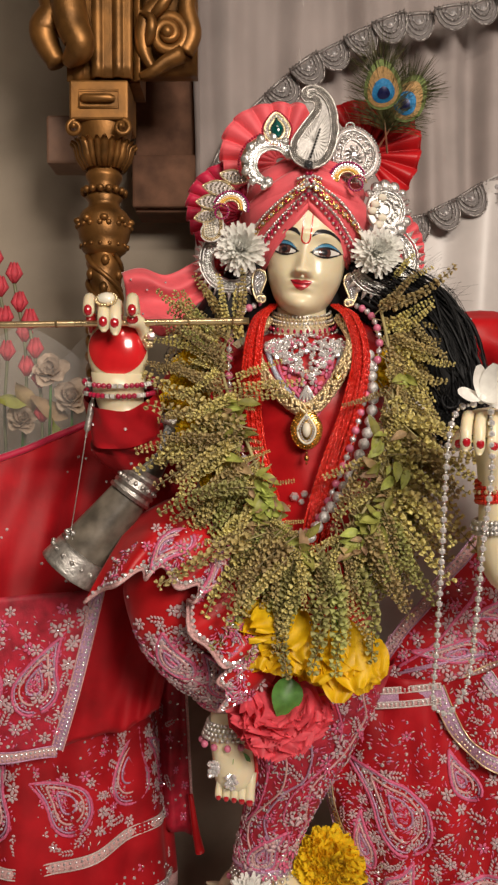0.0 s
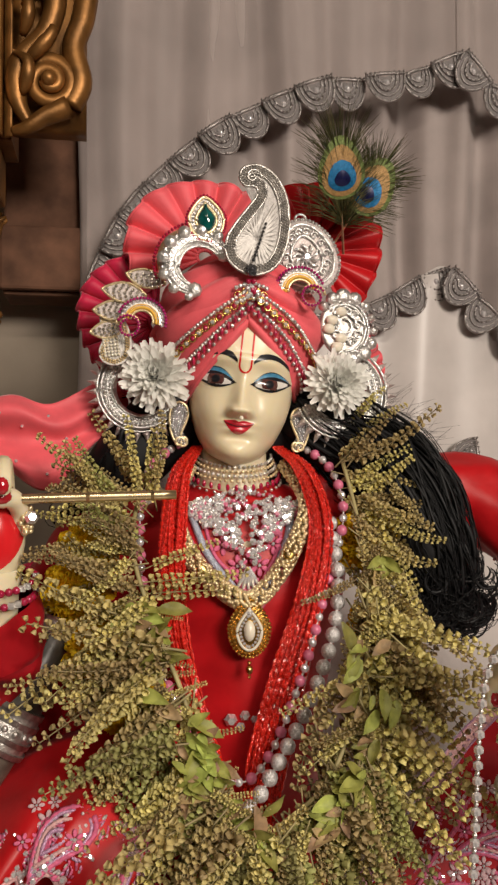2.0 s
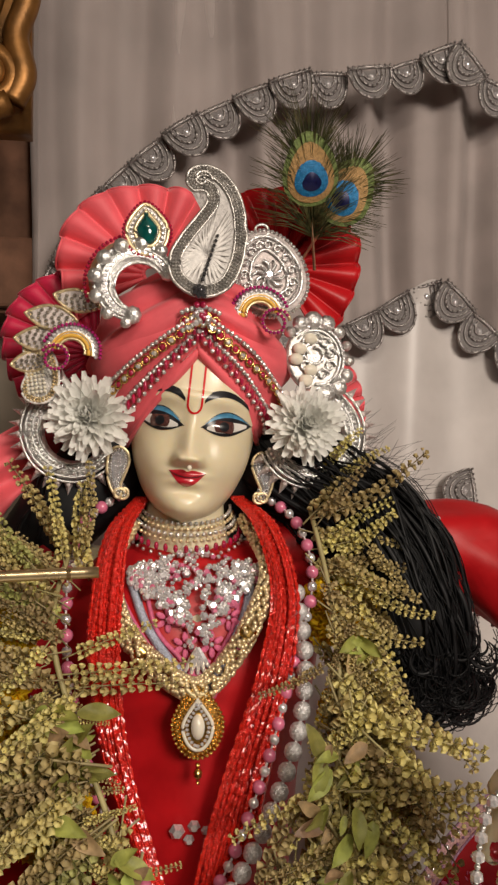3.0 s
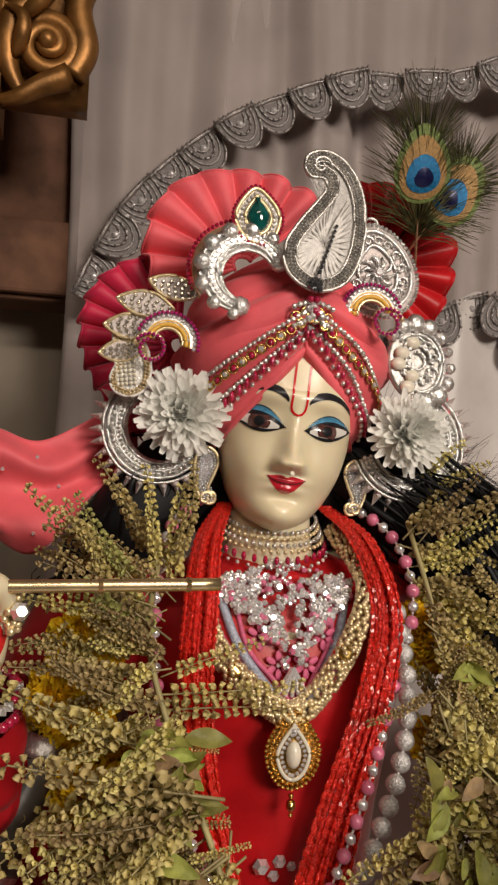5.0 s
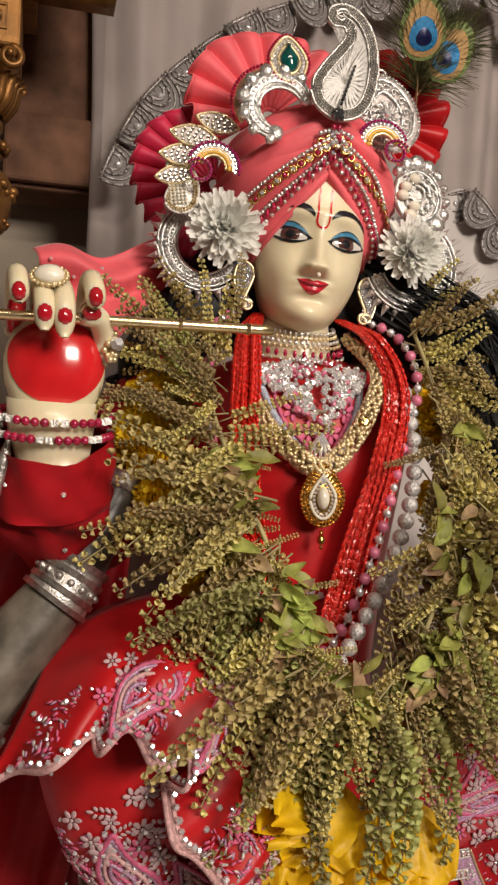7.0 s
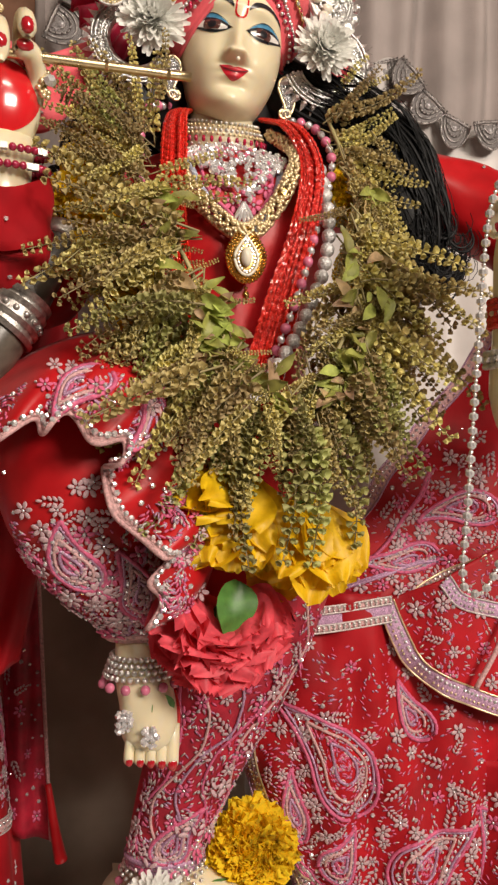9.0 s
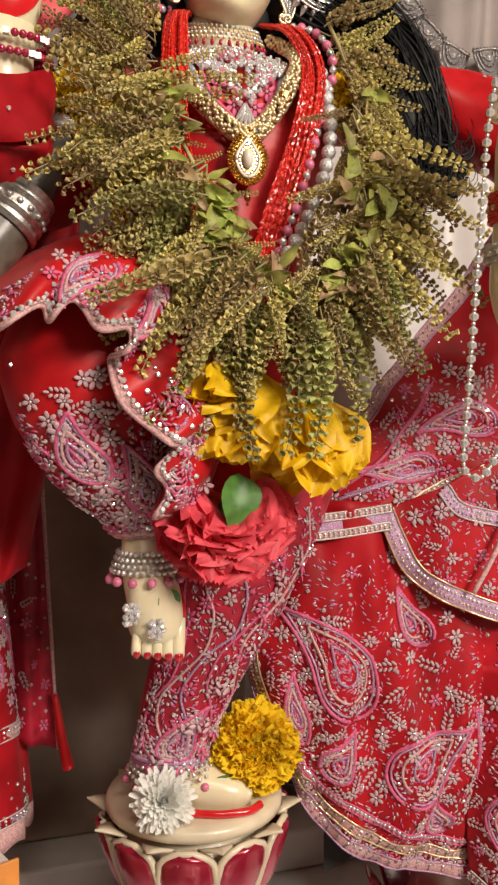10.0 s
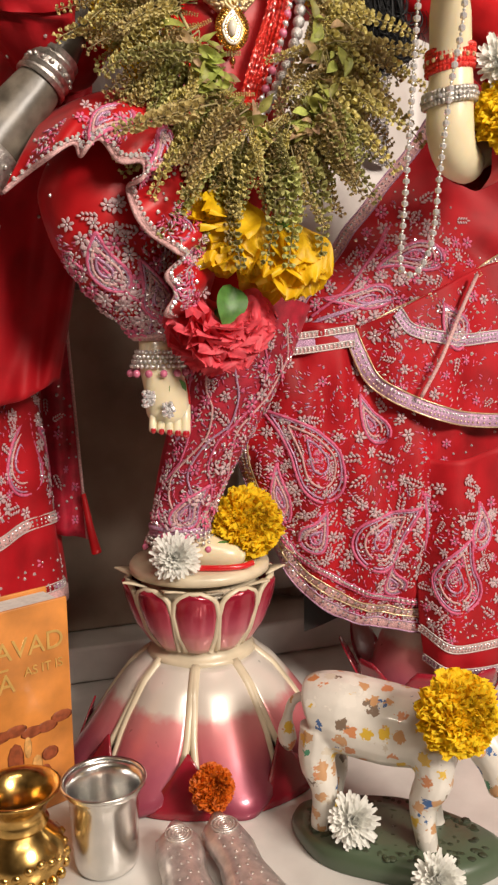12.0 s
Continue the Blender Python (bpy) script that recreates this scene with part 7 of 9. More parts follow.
def crystal_necklace():
    th = thing("crystal_necklace", (0.057, 0.80, 0.78), "wide necklace of clear and pink crystals on the chest", "necklace")
    rng = random.Random(12)
    mb, ml, sl = MB(), MB(), MB()
    for k in range(420):
        u = rng.uniform(-1, 1)
        top = 0.812 - 0.012 * abs(u)
        low = 0.746 + 0.046 * abs(u) ** 0.7
        z = rng.uniform(low, top)
        x = 0.057 + 0.040 * u
        p = chest(x, z, 0.007)
        (mb if k % 7 else ml).gem(p, rng.uniform(0.0013, 0.0031), 0, (rng.uniform(-0.5, 0.5), -1, rng.uniform(-0.2, 0.6)))
        if k % 3 == 0:
            sl.ball(p + (0.002, -0.0005, 0.002), 0.0013, 6)
    for k in range(5):
        a = -0.5 + 0.25 * k
        p = chest(0.057, 0.755, 0.008)
        q = p + np.array([0.016 * math.sin(a), 0.0, -0.016 * math.cos(a)])
        mb.tube([p, (p + q) / 2, q], [0.0012, 0.0018, 0.001], 5)
    part("crystal", mb, CRYSTAL, th, smooth=False)
    part("pink_crystal", ml, PINK_PEARL, th, smooth=False)
    part("silver_setting", sl, SILVER, th)


crystal_necklace()


def choker():
    th = thing("choker", (0.056, 0.832, 0.822), "gold and silver bead lattice choker with ruby drops around the neck", "necklace")
    rows = (("silver_bead", 0.0300, 0.8345, SILVER, 48, 0.0015), ("gold_bead", 0.0312, 0.8310, PALE_GOLD, 48, 0.0014), ("silver_bead", 0.0328, 0.8275, SILVER, 48, 0.0016), ("gold_bead", 0.0342, 0.8240, PALE_GOLD, 48, 0.0014), ("ruby_drop", 0.0360, 0.8190, RUBY, 34, 0.0017), ("silver_bead", 0.0372, 0.8145, SILVER, 34, 0.0013))
    for j, (nm, r, z, m, n, hh) in enumerate(rows):
        mb = MB()
        for k in range(n):
            a = (k + 0.5 * (j % 2)) * math.tau / n
            mb.ball((0.0560 + r * math.cos(a), 0.862 + r * math.sin(a), z + 0.0105 * math.sin(a) + 0.002), (hh, hh, hh * (1.6 if nm == "ruby_drop" else 1)), 7)
        part(nm, mb, m, th)


choker()


def wrist_bangles():
    for z, y, m, lab, n in ((0.757, 0.750, RUBY, "red glass bead bangle with silver bars", 40), (0.748, 0.754, RUBY, "red glass bead bangle with silver bars", 42)):
        th = thing("bangle", (-0.119, y, z), lab, "bangle", "bangles of the raised arm")
        a = np.linspace(0, math.tau, n, endpoint=False)
        mb, ms = MB(), MB()
        for k, t in enumerate(a):
            p = np.array([-0.119 + 0.0325 * math.cos(t), y + 0.030 * math.sin(t), z - 0.006 * math.sin(t + 3.1)])
            if k % 6 < 2:
                ms.box(p - 0.0019, p + 0.0019)
            else:
                mb.ball(p, 0.0026, 8)
        part("red_bead", mb, m, th)
        part("silver_bar", ms, OLD_SILVER, th, smooth=False)
    for z, m, lab, r in ((0.664, RED_BEAD, "wide red bangle with gold dots on the forearm", 0.0190), (0.634, OLD_SILVER, "silver crystal bangle on the forearm", 0.0212)):
        th = thing("bangle", (0.2105, 0.678, z), lab, "bangle", "bangles of the forearm")
        mb, ms = MB(), MB()
        for t in np.linspace(0, math.tau, 40, endpoint=False):
            for dz in (-0.008, -0.004, 0, 0.004, 0.008) if m is RED_BEAD else (-0.004, 0, 0.004):
                mb.ball((0.2105 + r * math.cos(t), 0.678 + r * math.sin(t), z + dz + 0.003 * math.cos(t)), 0.0026, 6)
        for t in np.linspace(0, math.tau, 18, endpoint=False):
            ms.gem(np.array([0.2105 + (r + 0.002) * math.cos(t), 0.678 + (r + 0.002) * math.sin(t), z + 0.003 * math.cos(t)]), 0.0022, 0, (math.cos(t), math.sin(t), 0.2))
        part("bead_band", mb, m, th)
        part("stone", ms, PALE_GOLD if m is RED_BEAD else CRYSTAL, th, smooth=False)


wrist_bangles()


def finger_rings():
    th = thing("pearl_ring", (-0.1245, 0.716, 0.825), "large pearl ring with crystal rim", "ring")
    M = facing((-0.1245, 0.7115, 0.8265), (-0.1, -0.75, 0.6), 0)
    mb, mp = MB(), MB()
    for k in range(20):
        a = k * math.tau / 20
        mb.ball((0.0092 * math.cos(a), 0.0075 * math.sin(a), 0.0), 0.0013, 6)
    plate(mb, np.array([[0.0088 * math.cos(a), 0.0072 * math.sin(a)] for a in np.linspace(0, math.tau, 24, endpoint=False)]), 0.001, 0, -0.001)
    mp.ball((0, 0, 0.001), (0.0078, 0.0062, 0.0045), 18)
    part("rim", MB().merge(mb, M), PALE_GOLD, th)
    part("pearl", MB().merge(mp, M), PEARL, th)
    th = thing("crystal_ring", (-0.090, 0.735, 0.797), "gold ring with a large clear crystal", "ring")
    mb, mp = MB(), MB()
    rng = random.Random(2)
    for k in range(22):
        mb.ball((-0.091 + rng.uniform(-0.003, 0.003), 0.732 + rng.uniform(-0.003, 0.002), 0.796 + rng.uniform(-0.009, 0.009)), 0.002, 6)
    mp.gem(np.array([-0.087, 0.728, 0.7965]), 0.0044, 0, (0.3, -1, 0.2))
    part("setting", mb, PALE_GOLD, th)
    part("crystal", mp, CRYSTAL, th, smooth=False)
    for p in ((-0.0335, 0.7715, 0.3860), (-0.0170, 0.7665, 0.3760)):
        th = thing("toe_ring", p, "silver toe ring crusted with crystals", "ring", "toe rings")
        mb = MB()
        for k in range(44):
            mb.gem(np.array(p) + (rng.uniform(-0.0052, 0.0052), rng.uniform(-0.003, 0.001), rng.uniform(-0.0068, 0.0068)), rng.uniform(0.0014, 0.0024), 0, (rng.uniform(-0.6, 0.6), -1, rng.uniform(-0.4, 0.6)))
        part("stone", mb, CRYSTAL, th, smooth=False)


finger_rings()


def anklet(c, r, ry, lab, rows=3, dz=0.0):
    th = thing("anklet", c, lab, "anklet", "anklets")
    mb, mp = MB(), MB()
    for row in range(rows):
        n = 30
        for k in range(n):
            a = (k + 0.5 * (row % 2)) * math.tau / n
            q = 1 + 0.08 * row
            mb.ball((c[0] + r * q * math.cos(a), c[1] + ry * q * math.sin(a), c[2] - 0.0042 * row + dz * math.sin(a)), 0.0021, 7)
    for k in range(12):
        a = k * math.tau / 12
        mp.ball((c[0] + r * 1.32 * math.cos(a), c[1] + ry * 1.32 * math.sin(a), c[2] - 0.0045 * rows - 0.001 + dz * math.sin(a)), 0.0036, 9)
    part("silver_bead", mb, SILVER, th)
    part("pink_pearl", mp, PINK_PEARL, th)


anklet((-0.0205, 0.788, 0.4275), 0.0195, 0.0180, "silver bead anklet with pink pearls on the crossed foot", 4)
anklet((0.018, 0.880, 0.2395), 0.030, 0.030, "silver bead anklet with pink pearls on the standing foot", 4)


def crystal_chain():
    th = thing("crystal_chain", (0.155, 0.64, 0.485), "long looped chain of clear crystals hanging from the hand", "chain")
    P = curve([(0.172, 0.622, 0.733), (0.160, 0.624, 0.728), (0.1545, 0.630, 0.70), (0.152, 0.636, 0.62), (0.149, 0.640, 0.54), (0.1465, 0.641, 0.498), (0.152, 0.641, 0.4885), (0.161, 0.639, 0.4905), (0.175, 0.642, 0.515), (0.1815, 0.642, 0.57), (0.1835, 0.632, 0.63), (0.185, 0.618, 0.68), (0.184, 0.618, 0.732)], 400)
    d = np.concatenate([[0], np.cumsum(np.linalg.norm(np.diff(P, axis=0), axis=1))])
    part("thread", MB().tube(P[::4], 0.0005, 4), SILVER, th)
    me = mesh_of("crystal_bead", MB().lathe([(0.0009, -0.0026), (0.0027, -0.0012), (0.0027, 0.0012), (0.0009, 0.0026)], (0, 0, 0), 8), [CRYSTAL], smooth=False)
    m2 = mesh_of("silver_bead", MB().ball((0, 0, 0), 0.0014, 7), [SILVER])
    for k, x in enumerate(np.arange(0, d[-1], 0.0042)):
        p = Vector([np.interp(x, d, P[:, i]) for i in range(3)])
        shared("silver_bead" if k % 2 else "crystal_bead", m2 if k % 2 else me, Matrix.Translation(p), th)


crystal_chain()


def horn():
    th = thing("buffalo_horn", (-0.12, 0.775, 0.60), "dark buffalo horn bugle with engraved silver bands", "horn")
    c = curve([(-0.172, 0.768, 0.578), (-0.150, 0.770, 0.605), (-0.128, 0.773, 0.632), (-0.108, 0.776, 0.658), (-0.090, 0.782, 0.688), (-0.074, 0.79, 0.72), (-0.062, 0.80, 0.75)], 60)
    r = np.interp(np.linspace(0, 1, 60), [0, 0.15, 0.5, 1], [0.029, 0.025, 0.018, 0.008])
    part("horn_body", MB().tube(c[6:34], r[6:34], 28), HORN_PALE, th, "pale streaked horn")
    part("horn_tip", MB().tube(c[32:], r[32:], 28), HORN_MAT, th, "black horn tip")
    part("mouth_band", MB().tube(c[:8], r[:8] * 1.04, 28), OLD_SILVER, th, "engraved silver band")
    b = MB().tube(c[26:34], r[26:34] * 1.09, 28)
    for i in (26, 28, 31, 33):
        b.tube(c[i:i + 2], r[i] * 1.16, 28)
    part("middle_band", b, OLD_SILVER, th, "engraved silver band")
    eng = MB()
    for i0, i1, rr in ((1, 7, 1.07), (27, 33, 1.12)):
        for q in range(16):
            a = q * math.tau / 16
            mid = (c[i0] + c[i1]) / 2
            t = (c[i1] - c[i0]) / np.linalg.norm(c[i1] - c[i0])
            u = np.cross(t, (0, -1.0, 0))
            u /= np.linalg.norm(u)
            v = np.cross(u, t)
            ra = (r[i0] + r[i1]) / 2 * rr
            eng.ball(mid + ra * (math.cos(a) * u + math.sin(a) * v), 0.0024, 6)
    part("embossing", eng, OLD_SILVER, th)
    part("tip_band", MB().tube(c[47:51], r[47:51] * 1.15, 24), OLD_SILVER, th)
    cord = MB()
    cord.tube(curve([(-0.140, 0.745, 0.760), (-0.143, 0.744, 0.74), (-0.148, 0.745, 0.715), (-0.150, 0.746, 0.705)], 16), [0.0015] * 6 + [0.003] * 6 + [0.001] * 4, 6)
    cord.tube(curve([(-0.150, 0.746, 0.705), (-0.158, 0.75, 0.66), (-0.166, 0.755, 0.618)], 12), 0.0005, 5)
    part("hanging_cord", cord, OLD_SILVER, th, "thin silver cord")
    kn = MB()
    for k in range(8):
        kn.ball((-0.167 + 0.004 * math.cos(k * 2.1), 0.753 + 0.003 * math.sin(k * 1.7), 0.614 + 0.004 * math.sin(k * 2.9)), 0.0025, 7)
    part("silver_tassel", kn, SILVER, th)


horn()

# ---- flowers ----
def petal(L, w, cup=0.3, curl=0.4, nu=7, nv=5, notch=0.0, ruffle=0.0, ph=0.0, point=1.0):
    """A petal along +x, lying in xy, cupped along its length and curled up at the tip."""
    rows = []
    for i in range(nu):
        t = i / (nu - 1)
        ww = w / 2 * (math.sin(math.pi * min(1.0, 0.12 + 0.80 * t ** point)) ** 0.7)
        row = []
        for j in range(nv):
            s = 2 * j / (nv - 1) - 1
            x = L * t * (1 - notch * (1 - abs(s)) * (t > 0.9) if notch else 1)
            z = curl * L * t * t + cup * ww * s * s + ruffle * L * t * math.sin(ph + 5 * s + 9 * t)
            row.append((x, ww * s, z))
        rows.append(row)
    return np.array(rows)


def turn(a, b, c=0.0):
    """Rotation: lift a petal by b, turn it round by a."""
    return np.array((Matrix.Rotation(a, 3, "Z") @ Matrix.Rotation(-b, 3, "Y") @ Matrix.Rotation(c, 3, "X")))


def chrysanthemum(seed, R=0.026):
    rng = random.Random(seed)
    mb = MB()
    for ring, (n, lift, ln) in enumerate(((28, 0.0, 1.0), (28, 0.20, 0.98), (27, 0.40, 0.92), (25, 0.62, 0.84), (22, 0.86, 0.72), (18, 1.10, 0.60), (14, 1.32, 0.48))):
        for k in range(n):
            a = (k + rng.uniform(-0.3, 0.3)) * math.tau / n + ring * 0.3
            L = R * ln * rng.uniform(0.86, 1.08)
            P = petal(L, R * 0.25, 0.6, rng.uniform(0.05, 0.3), 6, 3, point=0.9)
            mb.grid(P.reshape(-1, 3) @ turn(a, lift + rng.uniform(-0.1, 0.1), rng.uniform(-0.3, 0.3)).T.reshape(3, 3) if False else (P.reshape(-1, 3) @ turn(a, lift + rng.uniform(-0.1, 0.1), rng.uniform(-0.3, 0.3)).T).reshape(6, 3, 3) + np.array([0, 0, 0.001 * ring]), 0)
    mb.ball((0, 0, 0.06 * R), (0.45 * R, 0.45 * R, 0.34 * R), 12)
    for k in range(26):
        a, b = k * 2.4, 1.57 - 0.05 * k ** 0.7
        P = petal(R * 0.30, R * 0.12, 0.5, -0.3, 4, 3)
        mb.grid((P.reshape(-1, 3) @ turn(a, b).T).reshape(4, 3, 3) + np.array([0.03 * R * k ** 0.5 * math.cos(a), 0.03 * R * k ** 0.5 * math.sin(a), 0.10 * R]), 1)
    return mesh_of("chrysanthemum", mb, [WHITE_PETAL, GREEN_WHITE])


def marigold(seed, R=0.03, m=None):
    rng = random.Random(seed)
    mb = MB()
    N = 300
    for k in range(N):
        t = (k + 0.5) / N
        a = k * 2.39996
        lift = 1.5 - 1.6 * t ** 0.9 + rng.uniform(-0.15, 0.15)
        L = R * (0.55 + 0.40 * t ** 0.6) * rng.uniform(0.88, 1.1)
        P = petal(L, R * 0.52, 0.35, 0.10, 6, 6, ruffle=0.13, ph=rng.uniform(0, 6), point=1.5)
        base = np.array([0.28 * R * t * math.cos(a), 0.28 * R * t * math.sin(a), R * (0.30 * (1 - t))])
        mb.grid((P.reshape(-1, 3) @ turn(a + rng.uniform(-0.2, 0.2), lift, rng.uniform(-0.5, 0.5)).T).reshape(6, 6, 3) + base, 0)
    mb.ball((0, 0, 0.10 * R), (0.62 * R, 0.62 * R, 0.5 * R), 14)
    return mesh_of("marigold", mb, [m or MARIGOLD])


def big_flower(seed, R, n, mats, lifts, width=0.62, ruffle=0.05, notch=False, nu=9, nv=11):
    rng = random.Random(seed)
    mb = MB()
    for k in range(n):
        t = (k + 0.5) / n
        a = k * 2.39996 + rng.uniform(-0.2, 0.2)
        L = R * (0.6 + 0.45 * t) * rng.uniform(0.9, 1.08)
        P = petal(L, R * width * (0.75 + 0.4 * t), 0.5, rng.uniform(-0.1, 0.3), nu, nv, ruffle=ruffle, ph=rng.uniform(0, 6), point=1.35)
        if notch:
            P[-1, :, 0] += 0.05 * R * np.array([(-1) ** j for j in range(nv)])
            P[-1, :, 2] += 0.04 * R * np.sin(np.arange(nv) * 1.9 + k)
        lift = lifts[0] + (lifts[1] - lifts[0]) * t + rng.uniform(-0.12, 0.12)
        mb.grid((P.reshape(-1, 3) @ turn(a, lift, rng.uniform(-0.3, 0.3)).T).reshape(nu, nv, 3) + np.array([0, 0, R * 0.15 * (1 - t)]), 0)
    return mesh_of("flower", mb, mats)


MUM_A, MUM_B = chrysanthemum(1), chrysanthemum(2)
MARI_A, MARI_B = marigold(3), marigold(4)
MARI_O = marigold(5, 0.03, ORANGE)


def put_flower(name, me, pos, n, roll, scale, label, category="flower", group=""):
    for p in me.polygons:
        p.use_smooth = True
    th = thing(name, pos, label, category, group)
    tagged(shared("petals", me, facing(pos, n, roll, scale), th), kind="stuff")
    c = Vector(pos) - 0.004 * Vector(n).normalized() * -1 - 0.006 * Vector(n).normalized()
    part("calyx", MB().ball(tuple(c), 0.006 * scale, 8), DEEP_LEAF, th, "green calyx")
    return th


def aimed(pos, d, n, s=1.0):
    """The pose of a petal or leaf that points along d and shows its face towards n."""
    x = Vector(d).normalized()
    z = Vector(n) - x * Vector(n).dot(x)
    z.normalize()
    m = Matrix((x, z.cross(x), z)).transposed().to_4x4()
    return Matrix.Translation(pos) @ m @ Matrix.Scale(s, 4)


def half_fan(name, c, a0, a1, tiers, L, w, m, ruffle, jag, label, seed, sub=0.0):
    """A flower seen from its side: tiers of petals spreading from the calyx."""
    th = thing(name, c, label, "flower")
    rng = random.Random(seed)
    for tier, (n, tilt, ln) in enumerate(tiers):
        for k in range(n):
            a = a0 + (a1 - a0) * (k + 0.5 + rng.uniform(-0.35, 0.35)) / n
            P = petal(L * ln * rng.uniform(0.88, 1.08), w * rng.uniform(0.85, 1.15), 0.25, rng.uniform(-0.25, 0.05), 12, 13, ruffle=ruffle, ph=rng.uniform(0, 6), point=1.6)
            P[:, :, 2] += 0.06 * w * np.sin(np.linspace(0, 9, 13) + k)[None, :] * np.linspace(0, 1, 12)[:, None]
            if jag:
                P[-1, :, 0] += 0.028 * L * np.array([(-1) ** j for j in range(13)])
                P[-5:, :, 2] += (np.linspace(0.02, 0.07, 5) * L)[:, None] * np.sin(np.arange(13) * 1.05 + k)[None, :]
            d = (math.cos(a), -tilt + rng.uniform(-0.15, 0.15), math.sin(a))
            M = aimed((c[0] + 0.003 * math.cos(a), c[1] - 0.002 * tier, c[2] + 0.003 * math.sin(a)), d, (rng.uniform(-0.3, 0.3), -1, 0.5 + rng.uniform(-0.3, 0.3)))
            shared("petal", mesh_of("petal", MB().grid(P), [m]), M, th)
    part("calyx", MB().ball(c, (0.008, 0.008, 0.010), 10), DEEP_LEAF, th, "green calyx")


half_fan("yellow_flower", (0.040, 0.736, 0.553), 185 * D, 292 * D, ((9, 0.0, 1.0), (8, 0.25, 0.95), (7, 0.5, 0.85), (5, 0.8, 0.7)), 0.066, 0.032, YELLOW, 0.055, False, "yellow flower with long crinkled petals under the garland", 61)
half_fan("yellow_flower", (0.082, 0.738, 0.536), 232 * D, 318 * D, ((7, 0.0, 1.0), (7, 0.3, 0.95), (6, 0.55, 0.85), (4, 0.8, 0.7)), 0.066, 0.034, YELLOW, 0.05, False, "yellow flower with broad crinkled petals under the garland", 62)
half_fan("carnation", (0.030, 0.756, 0.456), 168 * D, 372 * D, ((9, 0.05, 1.0), (8, 0.5, 0.98), (7, 1.0, 0.9), (6, 1.7, 0.75), (4, 2.6, 0.6)), 0.047, 0.050, CARNATION, 0.06, True, "coral red carnation with fringed petals below the garland", 63)
put_flower("chrysanthemum", MUM_A, (-0.006, 0.830, 0.894), (-0.25, -1, 0.1), 10, 1.06, "white chrysanthemum tucked at the ear of the turban", "flower", "ear flowers")
put_flower("chrysanthemum", MUM_B, (0.1285, 0.822, 0.889), (0.05, -1, 0.1), 50, 1.0, "white chrysanthemum tucked at the other ear", "flower", "ear flowers")
put_flower("chrysanthemum", MUM_B, (0.002, 0.842, 0.216), (-0.1, -0.9, 0.45), 0, 1.02, "white chrysanthemum lying by the foot on the lotus", "flower")
put_flower("marigold", MARI_A, (0.087, 0.866, 0.240), (-0.05, -1, 0.25), 0, 1.10, "yellow marigold resting against the foot on the lotus", "flower")
for p, s in (((-0.062, 0.790, 0.742), 0.7), ((-0.045, 0.780, 0.705), 0.75), ((-0.055, 0.795, 0.770), 0.6), ((0.148, 0.815, 0.772), 0.7), ((0.152, 0.806, 0.71), 0.55), ((-0.025, 0.768, 0.672), 0.65)):
    put_flower("marigold", MARI_B, p, (0.0, -1, 0.1), s * 300, s, "yellow marigold half hidden in the basil garland", "flower", "marigolds in the garland")


DRY_LEAF = mat("drying_basil_leaf", (0.46, 0.31, 0.17), 0.55, vary=0.4, scale=90, rnd=0.3, bump=0.3, bump_scale=300, through_light=0.25)


def leaf_mesh(name, L, w, m, seed, fold=0.5, curl=-0.3):
    rows = []
    rng = random.Random(seed)
    ph = rng.uniform(0, 6)
    for i in range(9):
        t = i / 8
        ww = w / 2 * math.sin(math.pi * (0.04 + 0.95 * t ** 0.8)) ** 0.8
        rows.append([(L * t, ww * s, curl * L * t * t + fold * ww * abs(s) + 0.03 * L * math.sin(ph + 8 * t + 2 * s)) for s in (-1, -0.5, 0, 0.5, 1)])
    return mesh_of(name, MB().grid(rows), [m])


LEAVES = [leaf_mesh("basil_leaf", 0.029, 0.013, DRY_LEAF if k == 1 else LEAF, k, 0.4, -0.25 + 0.2 * (k % 3)) for k in range(6)]
big_leaf = new("green_leaf", leaf_mesh("green_leaf", 0.045, 0.034, DEEP_LEAF, 9, 0.3, -0.4))
big_leaf.matrix_world = aimed((0.037, 0.742, 0.484), (-0.15, -0.5, -0.9), (0.2, -1, 0.4), 0.85)
tagged(big_leaf, "broad green leaf above the carnation", "leaf")
for p, ry, rx, s in (((0.045, 0.848, 0.2225), 20, 90, 0.55), ((-0.012, 0.770, 0.402), 60, 80, 0.52)):
    ob = new("green_leaf", big_leaf.data)
    ob.matrix_world = Matrix.Translation(p) @ Matrix.Rotation(radians(ry), 4, "Y") @ Matrix.Rotation(radians(rx), 4, "X") @ Matrix.Scale(s, 4)
    tagged(ob, "small green leaf lying at the foot", "leaf")


